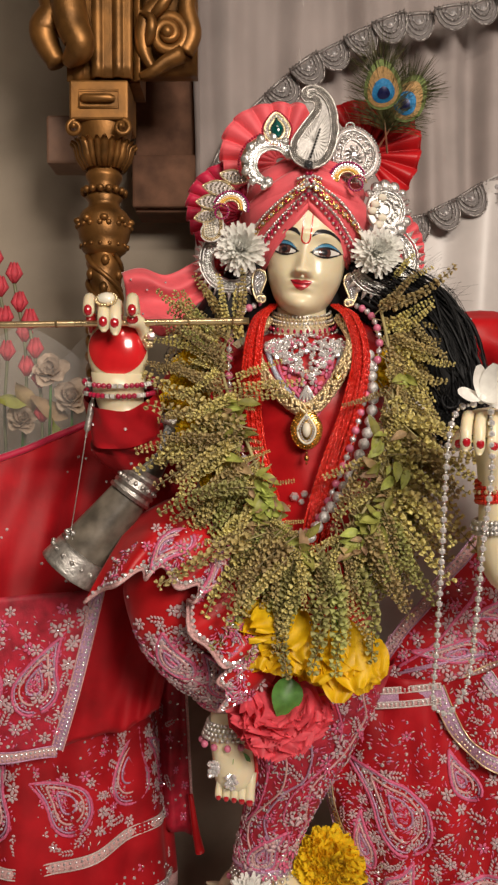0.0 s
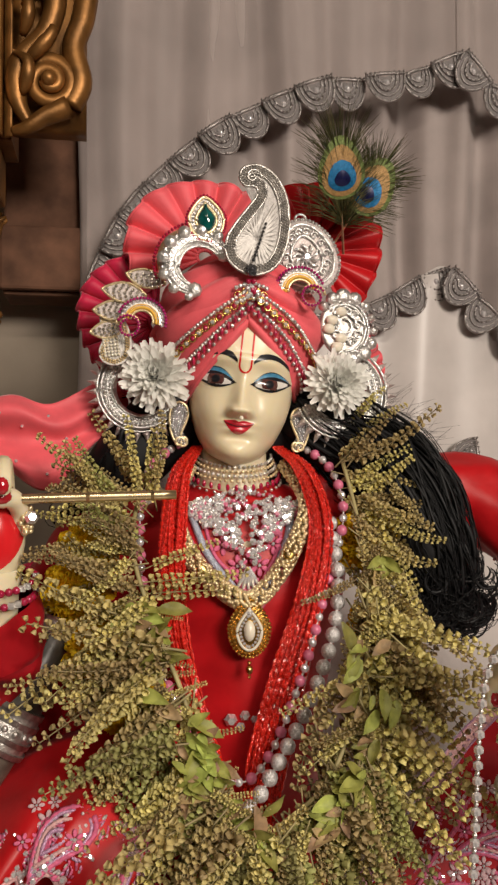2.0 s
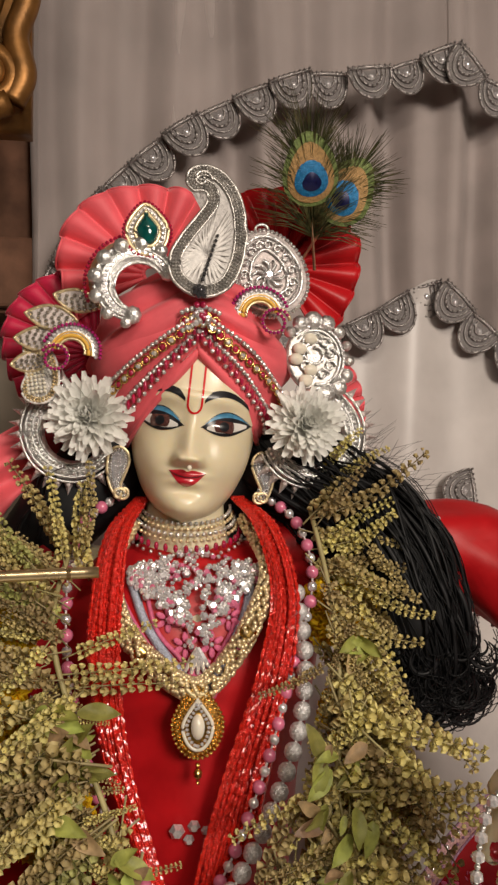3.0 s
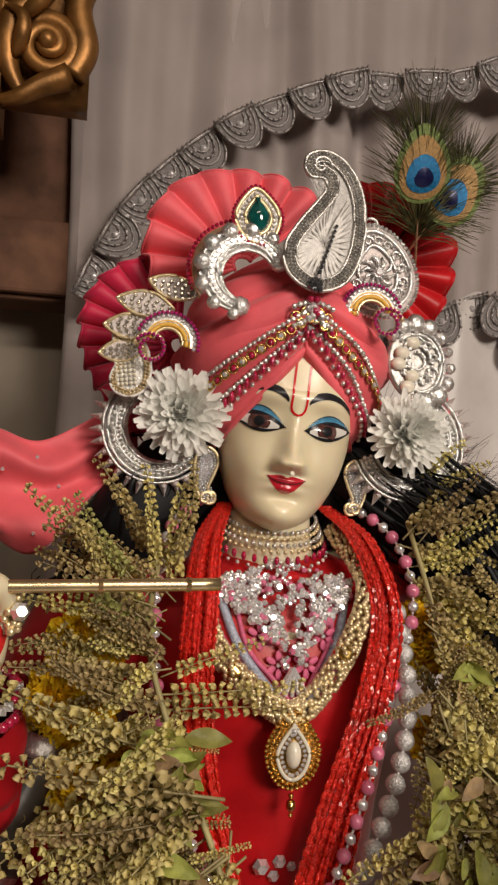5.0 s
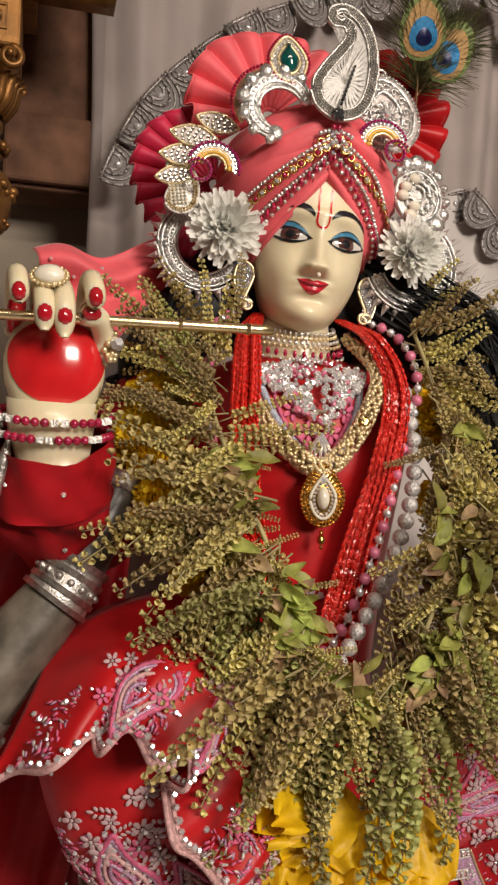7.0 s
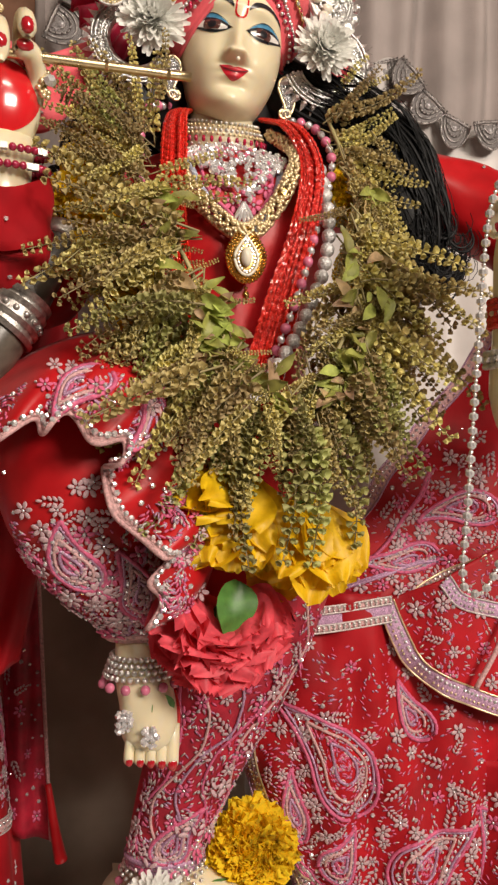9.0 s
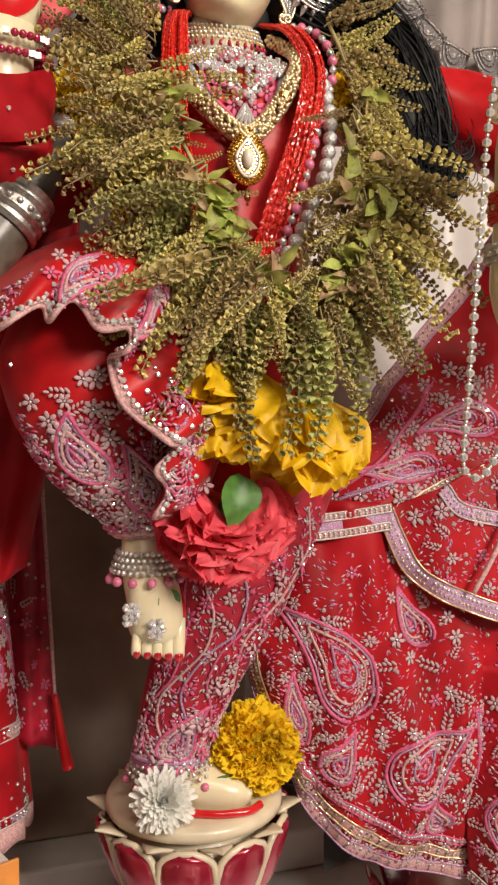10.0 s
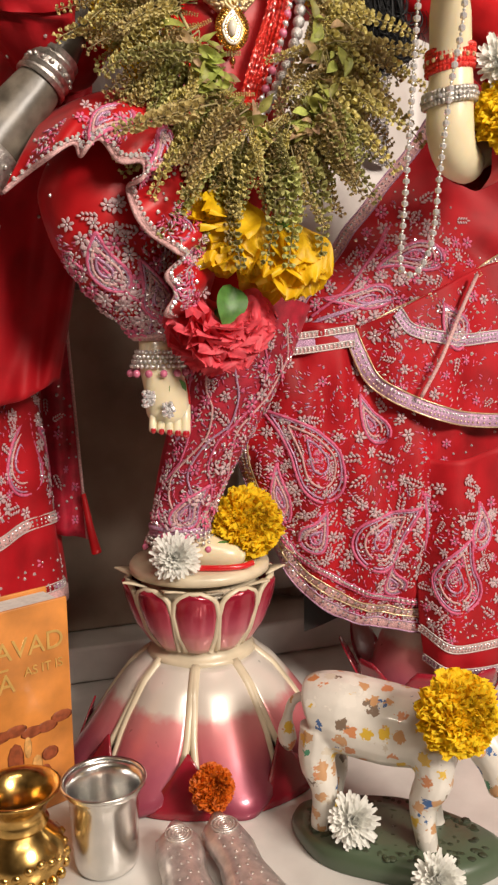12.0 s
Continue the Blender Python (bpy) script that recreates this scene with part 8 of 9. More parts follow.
# ---- basil garland ----
def sprig_mesh(seed, L=0.085, whorls=15, dense=1.0, bud=None):
    rng = random.Random(seed)
    mb = MB()
    bend = rng.uniform(-0.010, 0.010)
    bend2 = rng.uniform(-0.008, 0.008)
    P = np.array([(L * t, bend * math.sin(math.pi * t), bend2 * math.sin(2.2 * t)) for t in np.linspace(0, 1, 12)])
    mb.tube(P, np.linspace(0.0008, 0.0004, 12), 5, 1)
    for k in range(whorls):
        t = 0.16 + 0.84 * k / (whorls - 1)
        c = np.array([np.interp(t, np.linspace(0, 1, 12), P[:, i]) for i in range(3)])
        n = 6 if t < 0.85 else 4
        s = 1.0 - 0.55 * max(0, t - 0.35)
        for q in range(n):
            a = q * math.tau / n + k * 0.55 + rng.uniform(-0.25, 0.25)
            d = np.array([0.35 + rng.uniform(-0.2, 0.3), math.cos(a), math.sin(a)])
            rr = 0.0047 * s * rng.uniform(0.75, 1.15) * dense
            p = c + d * rr
            mb.tube([c, p], 0.00028, 3, 1)
            b = 0.0021 * s * rng.uniform(0.75, 1.25)
            dd = d / np.linalg.norm(d)
            sd = np.cross(dd, (1, 0.1, 0.2))
            sd /= np.linalg.norm(sd)
            R = np.stack([sd, np.cross(dd, sd), dd], 1)
            # an open cup: the dried calyx of a basil flower
            ring = np.arange(5) * math.tau / 5
            V = []
            for rad, h in ((0.30, -0.9), (0.85, -0.35), (1.02, 0.25), (1.22, 0.75)):
                V.extend([(rad * math.cos(x), rad * math.sin(x), h) for x in ring])
            V = np.array(V) * b @ R.T + p
            mb.grid(V.reshape(4, 5, 3), 0, wv=True)
    return mesh_of("basil_sprig", mb, [bud, STEM])


SPRIGS = [sprig_mesh(k, 0.080 + 0.008 * (k % 4), 12 + k % 4, 1.1, BUD) for k in range(10)]
FRESH = [sprig_mesh(20 + k, 0.078 + 0.008 * (k % 3), 13 + k % 3, 1.1, FRESH_BUD) for k in range(5)]


def aim(pos, d, spin, s=1.0):
    d = Vector(d).normalized()
    q = d.to_track_quat("X", "Z")
    return Matrix.Translation(pos) @ q.to_matrix().to_4x4() @ Matrix.Rotation(spin, 4, "X") @ Matrix.Scale(s, 4)


def garland():
    th = thing("basil_garland", (0.05, 0.73, 0.55), "thick garland of flowering basil sprigs, olive green and drying", "garland")
    rng = random.Random(17)
    left = curve([(-0.018, 0.812, 0.815), (-0.026, 0.774, 0.775), (-0.014, 0.752, 0.730), (0.004, 0.736, 0.686), (0.016, 0.724, 0.648), (0.032, 0.714, 0.620), (0.052, 0.714, 0.606)], 60)
    right = curve([(0.132, 0.820, 0.835), (0.136, 0.792, 0.790), (0.136, 0.770, 0.745), (0.130, 0.752, 0.700), (0.114, 0.736, 0.658), (0.092, 0.722, 0.626), (0.060, 0.714, 0.606)], 60)
    part("stem_cord", MB().tube(left, 0.0016, 6).tube(right, 0.0016, 6), STEM, th)
    for side, path, N in ((-1, left, 118), (1, right, 112)):
        for k in range(N):
            u = (k + rng.random()) / N
            i = min(59, int(u * 60))
            p = path[i] + np.array([rng.gauss(0, 0.008), rng.gauss(0.004, 0.010), rng.gauss(0, 0.008)])
            # direction fans from sideways at the shoulder to straight down at the bottom
            ang = np.interp(u, [0, 0.15, 0.4, 0.7, 1.0], [0.9, 0.1, -0.45, -0.75, -1.45]) if side < 0 else np.interp(u, [0, 0.15, 0.4, 0.7, 1.0], [0.2, -0.75, -1.0, -1.15, -1.55])
            ang += rng.gauss(0, 0.45)
            d = np.array([side * math.cos(ang), rng.gauss(-0.12, 0.24), math.sin(ang)])
            s = rng.uniform(0.74, 1.12) * (0.72 if u < 0.3 else 1.0) * (0.80 if u > 0.85 else 1)
            fresh = rng.random() < np.interp(u, [0, 0.5, 1], [0.02, 0.06, 0.3])
            shared("basil_sprig", rng.choice(FRESH if fresh else SPRIGS), aim(p, d, rng.uniform(0, 6.28), s), th)
    # short tips that lean over the inner edges of the chest
    for side, path, N in ((1, left, 28), (-1, right, 40)):
        for k in range(N):
            u = rng.uniform(0.25, 0.98)
            p = path[int(u * 59)] + np.array([-side * 0.012, rng.uniform(-0.012, 0.006), rng.gauss(0, 0.008)])
            a = rng.gauss(-0.6 if side > 0 else -1.25, 0.45)
            shared("basil_sprig", rng.choice(SPRIGS), aim(p, (side * math.cos(a), rng.gauss(-0.1, 0.15), math.sin(a)), rng.uniform(0, 6.28), rng.uniform(0.24, 0.42) if side > 0 else rng.uniform(0.45, 0.8)), th)
    # a few stray sprigs that cross the chest or stand up at the shoulder
    for p, d, s in (((-0.030, 0.765, 0.742), (1, -0.10, 0.02), 0.80), ((-0.026, 0.765, 0.750), (1, -0.1, 0.12), 0.72), ((-0.02, 0.768, 0.758), (1, -0.1, 0.35), 0.6), ((0.132, 0.77, 0.750), (-1, -0.15, -0.35), 0.45), ((0.128, 0.80, 0.830), (0.85, -0.1, 0.45), 0.85), ((0.13, 0.80, 0.825), (0.6, -0.2, 0.7), 0.6), ((-0.02, 0.80, 0.80), (-0.2, -0.1, 1), 0.6), ((-0.045, 0.79, 0.79), (-0.5, -0.1, 1), 0.6),
                    ((0.03, 0.715, 0.608), (-0.3, -0.1, -1), 1.15), ((0.055, 0.708, 0.600), (0.02, -0.05, -1), 1.25), ((0.07, 0.708, 0.602), (0.08, -0.02, -1), 1.3), ((0.04, 0.706, 0.602), (-0.05, -0.02, -1), 1.2), ((0.085, 0.712, 0.606), (0.25, 0, -1), 1.25), ((0.10, 0.72, 0.625), (0.75, 0.05, -0.8), 1.2), ((0.02, 0.706, 0.608), (-0.55, 0, -1), 1.15)):
        shared("basil_sprig", rng.choice(FRESH if p[2] < 0.63 else SPRIGS), aim(p, d, rng.uniform(0, 6.28), s), th)
    # leaves along the inner edges, in loose tufts
    for path, side, tufts in ((left, 1, 13), (right, -1, 10)):
        for k in range(tufts):
            u = min(0.97, max(0.22, rng.gauss(0.62, 0.20)))
            c = path[int(u * 59)] + np.array([side * rng.uniform(-0.020, 0.006), rng.uniform(-0.016, -0.004), rng.gauss(0, 0.008)])
            for q in range(rng.randrange(5, 9)):
                a = rng.gauss(-0.2, 0.9)
                d = (side * math.cos(a), rng.gauss(-0.45, 0.3), math.sin(a))
                shared("basil_leaf", rng.choice(LEAVES), aimed(c + np.array([rng.gauss(0, 0.004), 0, rng.gauss(0, 0.005)]), d, (rng.uniform(-1.2, 1.2), -1, rng.uniform(-0.5, 1.2)), rng.uniform(0.34, 0.78)), th)


garland()


def hand_flower():
    th = thing("white_flower", (0.178, 0.625, 0.735), "white flower with long waxy petals held in the hand", "flower")
    for k, (d, L) in enumerate((((-0.35, -0.3, 1), 0.034), ((0.25, -0.3, 0.9), 0.036), ((0.9, -0.4, 0.35), 0.036), ((-1, -0.35, 0.05), 0.030), ((0.5, -0.8, -0.3), 0.03), ((0.9, -0.1, -0.4), 0.032))):
        P = petal(L, 0.016, 0.25, 0.2, 9, 7, point=1.4)
        me = mesh_of("petal", MB().grid(P), [WHITE_PETAL])
        ob = shared("petal", me, aimed((0.178, 0.622, 0.738), d, (0.1, -1, 0.6), 0.8), th)
    part("flower_heart", MB().ball((0.178, 0.622, 0.737), 0.004, 8), WHITE_PETAL, th)


hand_flower()
put_flower("marigold", MARI_A, (0.262, 0.665, 0.622), (-0.3, -1, 0.1), 0, 0.95, "yellow marigold beside the forearm", "flower")
put_flower("chrysanthemum", MUM_A, (0.250, 0.665, 0.662), (-0.3, -1, 0.1), 0, 0.9, "white chrysanthemum beside the forearm", "flower")

# ---- lotus pedestal ----
def gradient_paint(name, stops, axis=2, lo=0.0, hi=1.0, rough=0.25, metal=0.25):
    m = mat(name, (0.5, 0.5, 0.5), rough, metal=metal, coat=0.4)
    nt = m.node_tree
    b = nt.nodes["Principled BSDF"]
    tc = next(n for n in nt.nodes if n.type == "TEX_COORD")
    sp = nt.nodes.new("ShaderNodeSeparateXYZ")
    nt.links.new(tc.outputs["Object"], sp.inputs[0])
    mr = nt.nodes.new("ShaderNodeMapRange")
    mr.inputs[1].default_value, mr.inputs[2].default_value = lo, hi
    nt.links.new(sp.outputs[axis], mr.inputs[0])
    nz = nt.nodes.new("ShaderNodeTexNoise")
    nz.inputs["Scale"].default_value = 70
    nt.links.new(tc.outputs["Object"], nz.inputs["Vector"])
    ad = nt.nodes.new("ShaderNodeMath")
    ad.operation = "MULTIPLY_ADD"
    ad.inputs[1].default_value, ad.inputs[2].default_value = 0.10, -0.05
    nt.links.new(nz.outputs["Fac"], ad.inputs[0])
    sm = nt.nodes.new("ShaderNodeMath")
    nt.links.new(mr.outputs[0], sm.inputs[0])
    nt.links.new(ad.outputs[0], sm.inputs[1])
    cr = nt.nodes.new("ShaderNodeValToRGB")
    el = cr.color_ramp.elements
    while len(el) < len(stops):
        el.new(0.5)
    for e, (p, c) in zip(el, stops):
        e.position, e.color = p, (*c, 1)
    nt.links.new(sm.outputs[0], cr.inputs[0])
    nt.links.new(cr.outputs[0], b.inputs["Base Color"])
    return m


LOTUS_C = (0.040, 0.893)
CREAM = mat("cream_paint", (0.70, 0.60, 0.44), 0.35, vary=0.12, scale=30, coat=0.2)
CUP_PINK = gradient_paint("lotus_cup_paint", ((0.0, (0.68, 0.46, 0.42)), (0.28, (0.62, 0.24, 0.26)), (0.52, (0.52, 0.09, 0.14)), (0.72, (0.32, 0.012, 0.035)), (1.0, (0.30, 0.010, 0.03))), 2, 0.113, 0.215, 0.2)
BELL = gradient_paint("lotus_bell_paint", ((0.0, (0.28, 0.04, 0.08)), (0.28, (0.42, 0.10, 0.15)), (0.45, (0.62, 0.17, 0.20)), (0.60, (0.66, 0.24, 0.25)), (0.68, (0.74, 0.66, 0.60)), (1.0, (0.76, 0.72, 0.66))), 2, 0.0, 0.124, 0.3, 0.25)
RED_LACQ = mat("dark_red_lacquer", (0.34, 0.012, 0.03), 0.25, vary=0.3, scale=25, coat=0.5)


def lotus():
    x0, y0 = LOTUS_C
    th = thing("lotus_pedestal", (x0, y0, -0.02), "lotus pedestal with cream rims and pink and white painted petals", "pedestal")
    part("disc", MB().lathe([(0.001, 0.2), (0.066, 0.2), (0.0745, 0.1985), (0.0765, 0.195), (0.076, 0.189), (0.06, 0.184)], (x0, y0, 0), 60), CREAM, th)
    part("neck", MB().lathe([(0.05, 0.185), (0.066, 0.17), (0.066, 0.15), (0.060, 0.126), (0.052, 0.112), (0.050, 0.106), (0.056, 0.102), (0.060, 0.098), (0.055, 0.090)], (x0, y0, 0), 60), CREAM, th)
    for k in range(10):
        a = (k + 0.5) * math.tau / 10 - math.pi / 2
        rows, rim = [], []
        for i in range(15):
            t = i / 14
            z = 0.113 + 0.070 * t
            rad = np.interp(t, [0, 0.3, 0.7, 0.9, 1], [0.052, 0.066, 0.076, 0.079, 0.080])
            hw = 0.31 * np.interp(t, [0, 0.3, 0.65, 0.88, 0.96, 1], [0.78, 0.95, 1.0, 0.86, 0.62, 0.25])
            rows.append([(x0 + (rad + 0.005 * (1 - s * s)) * math.cos(a + hw * s), y0 + (rad + 0.005 * (1 - s * s)) * math.sin(a + hw * s), z) for s in np.linspace(-1, 1, 9)])
        rows = np.array(rows)
        pet = part("petal", MB().grid(rows), CUP_PINK, th, solid=0.002)
        edge = np.vstack([rows[:, 0], rows[::-1, -1]])
        part("petal_rim", MB().tube(edge, np.r_[np.linspace(0.0036, 0.0030, 15), np.linspace(0.0030, 0.0036, 15)], 7), CREAM, pet)
        b = a + math.tau / 20
        tip = np.array([[(x0 + (0.074 + 0.020 * t) * math.cos(b + (1 - t) * 0.2 * s), y0 + (0.074 + 0.020 * t) * math.sin(b + (1 - t) * 0.2 * s), 0.183 + 0.010 * t - 0.004 * t * t) for s in (-1, 0, 1)] for t in np.linspace(0, 1, 6)])
        part("back_petal", MB().grid(tip), CREAM, th, solid=0.002)
    n = 8
    for k in range(n):
        a = k * math.tau / n - math.pi / 2 + 0.02
        rows = []
        for i in range(22):
            t = i / 21
            z = 0.097 - 0.116 * t
            rad = np.interp(t, [0, 0.15, 0.4, 0.7, 0.9, 1], [0.055, 0.077, 0.099, 0.122, 0.140, 0.143])
            hw = (math.pi / n) * np.interp(t, [0, 0.5, 0.8, 0.95, 1], [0.98, 0.92, 0.80, 0.5, 0.3])
            rows.append([(x0 + (rad + 0.010 * (1 - s * s) * (0.4 + 0.6 * t)) * math.cos(a + hw * s), y0 + (rad + 0.010 * (1 - s * s) * (0.4 + 0.6 * t)) * math.sin(a + hw * s), z) for s in np.linspace(-1, 1, 11)])
        rows = np.array(rows)
        pet = part("bell_petal", MB().grid(rows), BELL, th, solid=0.0025)
        for q in (0, -1):
            part("petal_rim", MB().tube(rows[:19, q], np.linspace(0.0056, 0.0034, 19), 8), CREAM, pet)
        b = a + math.pi / n
        tri = np.array([[(x0 + (0.122 + 0.024 * t) * math.cos(b + 0.32 * t * s), y0 + (0.122 + 0.024 * t) * math.sin(b + 0.32 * t * s), 0.038 - 0.057 * t) for s in np.linspace(-1, 1, 7)] for t in np.linspace(0.02, 1, 8)])
        part("lower_petal", MB().grid(tri), RED_LACQ, th, solid=0.002)
    part("core", MB().lathe([(0.05, 0.092), (0.07, 0.066), (0.098, 0.02), (0.120, -0.012), (0.124, -0.0195)], (x0, y0, 0), 48), RED_LACQ, th)


lotus()


def back_lotus(x, y, label):
    th = thing("lotus_pedestal", (x, y, -0.02), label, "pedestal")
    part("core", MB().lathe([(0.05, 0.075), (0.06, 0.05), (0.075, 0.0), (0.09, -0.0195)], (x, y, 0), 40), BELL, th)
    for k in range(9):
        a = k * math.tau / 9
        rows = np.array([[(x + (0.075 + 0.035 * t) * math.cos(a + 0.3 * math.sin(math.pi * (0.1 + 0.8 * t)) * s), y + (0.075 + 0.035 * t) * math.sin(a + 0.3 * math.sin(math.pi * (0.1 + 0.8 * t)) * s), -0.015 + 0.065 * t ** 1.3) for s in np.linspace(-1, 1, 7)] for t in np.linspace(0, 1, 9)])
        part("petal", MB().grid(rows), RED_LACQ, th, solid=0.002)


back_lotus(0.345, 0.93, "second lotus pedestal with dark red upturned petals, partly hidden")
back_lotus(-0.235, 1.02, "third lotus pedestal with dark red petals under the companion dress")


# ---- things on the altar top ----
def orange_flower():
    put_flower("orange_flower", MARI_O, (0.008, 0.738, 0.022), (0.0, -0.8, 0.55), 0, 0.60, "small orange marigold tucked on the lotus petal", "flower")


orange_flower()


def silver_feet():
    for s in (-1, 1):
        c = np.array([-0.012 + s * 0.0195, 0.695, -0.019])
        th = thing("silver_footprint", tuple(c), "embossed silver footprint plate standing before the lotus", "silver feet", "pair of silver footprints")
        rows = []
        for t in np.linspace(0, 1, 22):
            w = 1.08 * np.interp(t, [0, 0.1, 0.28, 0.5, 0.8, 1], [0.006, 0.016, 0.0185, 0.0165, 0.023, 0.025])
            rows.append([(c[0] + w * u + s * 0.010 * t, 0.722 - 0.115 * t, -0.008 + 0.010 * (1 - abs(u) ** 3) + 0.004 * math.cos(3 * t)) for u in np.linspace(-1, 1, 13)])
        rows = np.array(rows)
        part("plate", MB().grid(rows), OLD_SILVER_PINK, th, solid=0.004)
        em = MB()
        for q in (0.92, 0.72):
            em.tube(np.vstack([(rows[:, 6] * (1 - q) + rows[:, 0] * q), (rows[::-1, 6] * (1 - q) + rows[::-1, -1] * q)]) + (0, 0, 0.0015), 0.0011, 6)
        for r in (0.012, 0.009, 0.006, 0.003):
            em.tube([(rows[3, 6][0] + r * math.cos(a), rows[3, 6][1] - 0.003 + r * math.sin(a), rows[3, 6][2] + 0.002) for a in np.linspace(0, math.tau, 26)], 0.0009, 6)
        for k in range(26):
            i, j = 6 + k % 14, 3 + (k * 5) % 8
            em.ball(rows[i, j] + (0, 0, 0.001), (0.0022, 0.003, 0.0016), 6)
        part("embossing", em, OLD_SILVER_PINK, th)
        part("foot_stand", MB().box((c[0] - 0.012 + s * 0.006, 0.64, -0.0199), (c[0] + 0.012 + s * 0.006, 0.725, -0.009)), OLD_SILVER_PINK, th, smooth=False)


OLD_SILVER_PINK = mat("embossed_silver", (0.84, 0.77, 0.74), 0.34, metal=0.75, vary=0.2, scale=120, bump=0.2, bump_scale=500)
silver_feet()


def steel_cup():
    c = (-0.094, 0.722, -0.0198)
    th = thing("steel_cup", c, "polished steel tumbler with flared rim on the altar top", "cup")
    part("cup_body", MB().lathe([(0.001, 0.0), (0.024, 0.0), (0.027, 0.003), (0.0285, 0.01), (0.0295, 0.04), (0.0305, 0.064), (0.033, 0.072), (0.0362, 0.0772), (0.0345, 0.0785), (0.031, 0.073), (0.0292, 0.064), (0.028, 0.02), (0.024, 0.004), (0.001, 0.003)], c, 64), STEEL, th)
    part("rim", MB().lathe([(0.0355, 0.0768), (0.0375, 0.0785), (0.0378, 0.0800), (0.0368, 0.0812), (0.0350, 0.0805), (0.0340, 0.0790), (0.0355, 0.0768)], c, 64), STEEL, th)


steel_cup()


def brass_pot():
    c = (-0.166, 0.700, -0.0198)
    th = thing("brass_pot", c, "small round brass pot with collar and wide rim", "pot")
    part("pot_body", MB().lathe([(0.001, 0), (0.020, 0), (0.024, 0.004), (0.022, 0.010), (0.032, 0.022), (0.037, 0.038), (0.034, 0.052), (0.025, 0.061), (0.021, 0.066)], c, 48), BRASS, th)
    part("pot_neck", MB().lathe([(0.021, 0.066), (0.024, 0.070), (0.021, 0.074), (0.022, 0.082), (0.028, 0.092), (0.034, 0.097), (0.0355, 0.099), (0.033, 0.100), (0.026, 0.094), (0.019, 0.08), (0.018, 0.066)], c, 48), BRASS, th)
    em = MB()
    for k in range(22):
        a = k * math.tau / 22
        em.ball((c[0] + 0.0335 * math.cos(a), c[1] + 0.0335 * math.sin(a), c[2] + 0.044 + 0.004 * math.sin(4 * a)), (0.005, 0.005, 0.004), 7)
        em.ball((c[0] + 0.036 * math.cos(a), c[1] + 0.036 * math.sin(a), c[2] + 0.031 + 0.003 * math.cos(4 * a)), (0.004, 0.004, 0.005), 7)
    part("embossing", em, BRASS, th)


BRASS = mat("polished_brass", (0.72, 0.46, 0.15), 0.22, metal=1.0, vary=0.3, scale=120)
brass_pot()


def book():
    M = Matrix.Translation((-0.1085, 0.836, -0.0198)) @ Matrix.Rotation(radians(23), 4, "Z")
    th = new("book")
    th.matrix_world = M
    th.empty_display_size = 0.02
    origin[th] = np.zeros(3)
    tagged(th, "upright orange hardback book with embossed gold title", "book")
    W, H, T = 0.142, 0.211, 0.042

    def bx(name, lo, hi, m, bevel=0.0012):
        ob = part(name, MB().box(lo, hi), m, th, smooth=False)
        b = ob.modifiers.new("edge", "BEVEL")
        b.width, b.segments = bevel, 2
        return ob

    bx("front_cover", (-W, 0, 0), (0, 0.003, H), COVER)
    bx("back_cover", (-W, T, 0), (0, T + 0.003, H), COVER)
    bx("spine", (-W - 0.003, 0.0, 0), (-W + 0.0001, T + 0.003, H), COVER)
    bx("page_block", (-W + 0.002, 0.0032, 0.003), (-0.004, T - 0.0002, H - 0.004), PAPER)

    def text(s, x, z, size, lab):
        cu = bpy.data.curves.new("title_text", "FONT")
        cu.body, cu.size, cu.extrude, cu.align_x = s, size, 0.0006, "RIGHT"
        cu.materials.append(TITLE)
        ob = new("title_text", cu)
        ob.parent = th
        ob.matrix_basis = Matrix.Translation((x, -0.0007, z)) @ Matrix.Rotation(radians(90), 4, "X")
        tagged(ob, lab)
        return ob

    text("BHAGAVAD", -0.006, 0.163, 0.0265, "embossed gold title line")
    text("GITA", -0.058, 0.132, 0.0265, "embossed gold title line")
    text("AS IT IS", -0.008, 0.143, 0.0125, "small embossed gold subtitle")
    for x0, x1 in ((-0.098, -0.091), (-0.075, -0.064)):
        part("title_mark", MB().box((x0, -0.0012, 0.1535), (x1, 0.0001, 0.1552)), TITLE, th, smooth=False)
    sc = MB()
    rng = random.Random(5)
    for k in range(14):
        x, z, w, h = rng.uniform(-0.13, -0.02), rng.uniform(0.025, 0.075), rng.uniform(0.008, 0.02), rng.uniform(0.006, 0.018)
        sc.ball((x, -0.0002, z), (w / 2, 0.0005, h), 8, k % 2)
    for k in range(9):
        sc.ball((-0.14 + 0.016 * k, -0.0001, 0.088 + 0.004 * math.sin(k * 1.7)), (0.012, 0.0004, 0.006), 8, 0)
    part("cover_picture", sc, [COVER_DARK, COVER_PALE], th, "printed brown landscape shapes")


COVER = mat("orange_cover", (0.72, 0.27, 0.055), 0.35, vary=0.45, scale=18, coat=0.4)
COVER_DARK = mat("cover_brown_print", (0.32, 0.08, 0.03), 0.35, vary=0.4, scale=150)
COVER_PALE = mat("cover_pale_print", (0.75, 0.40, 0.13), 0.35, vary=0.4, scale=150)
TITLE = mat("embossed_gold_letter", (0.72, 0.46, 0.14), 0.3, metal=0.4)
PAPER = mat("paper_edges", (0.72, 0.70, 0.66), 0.8, vary=0.1, scale=200)
book()


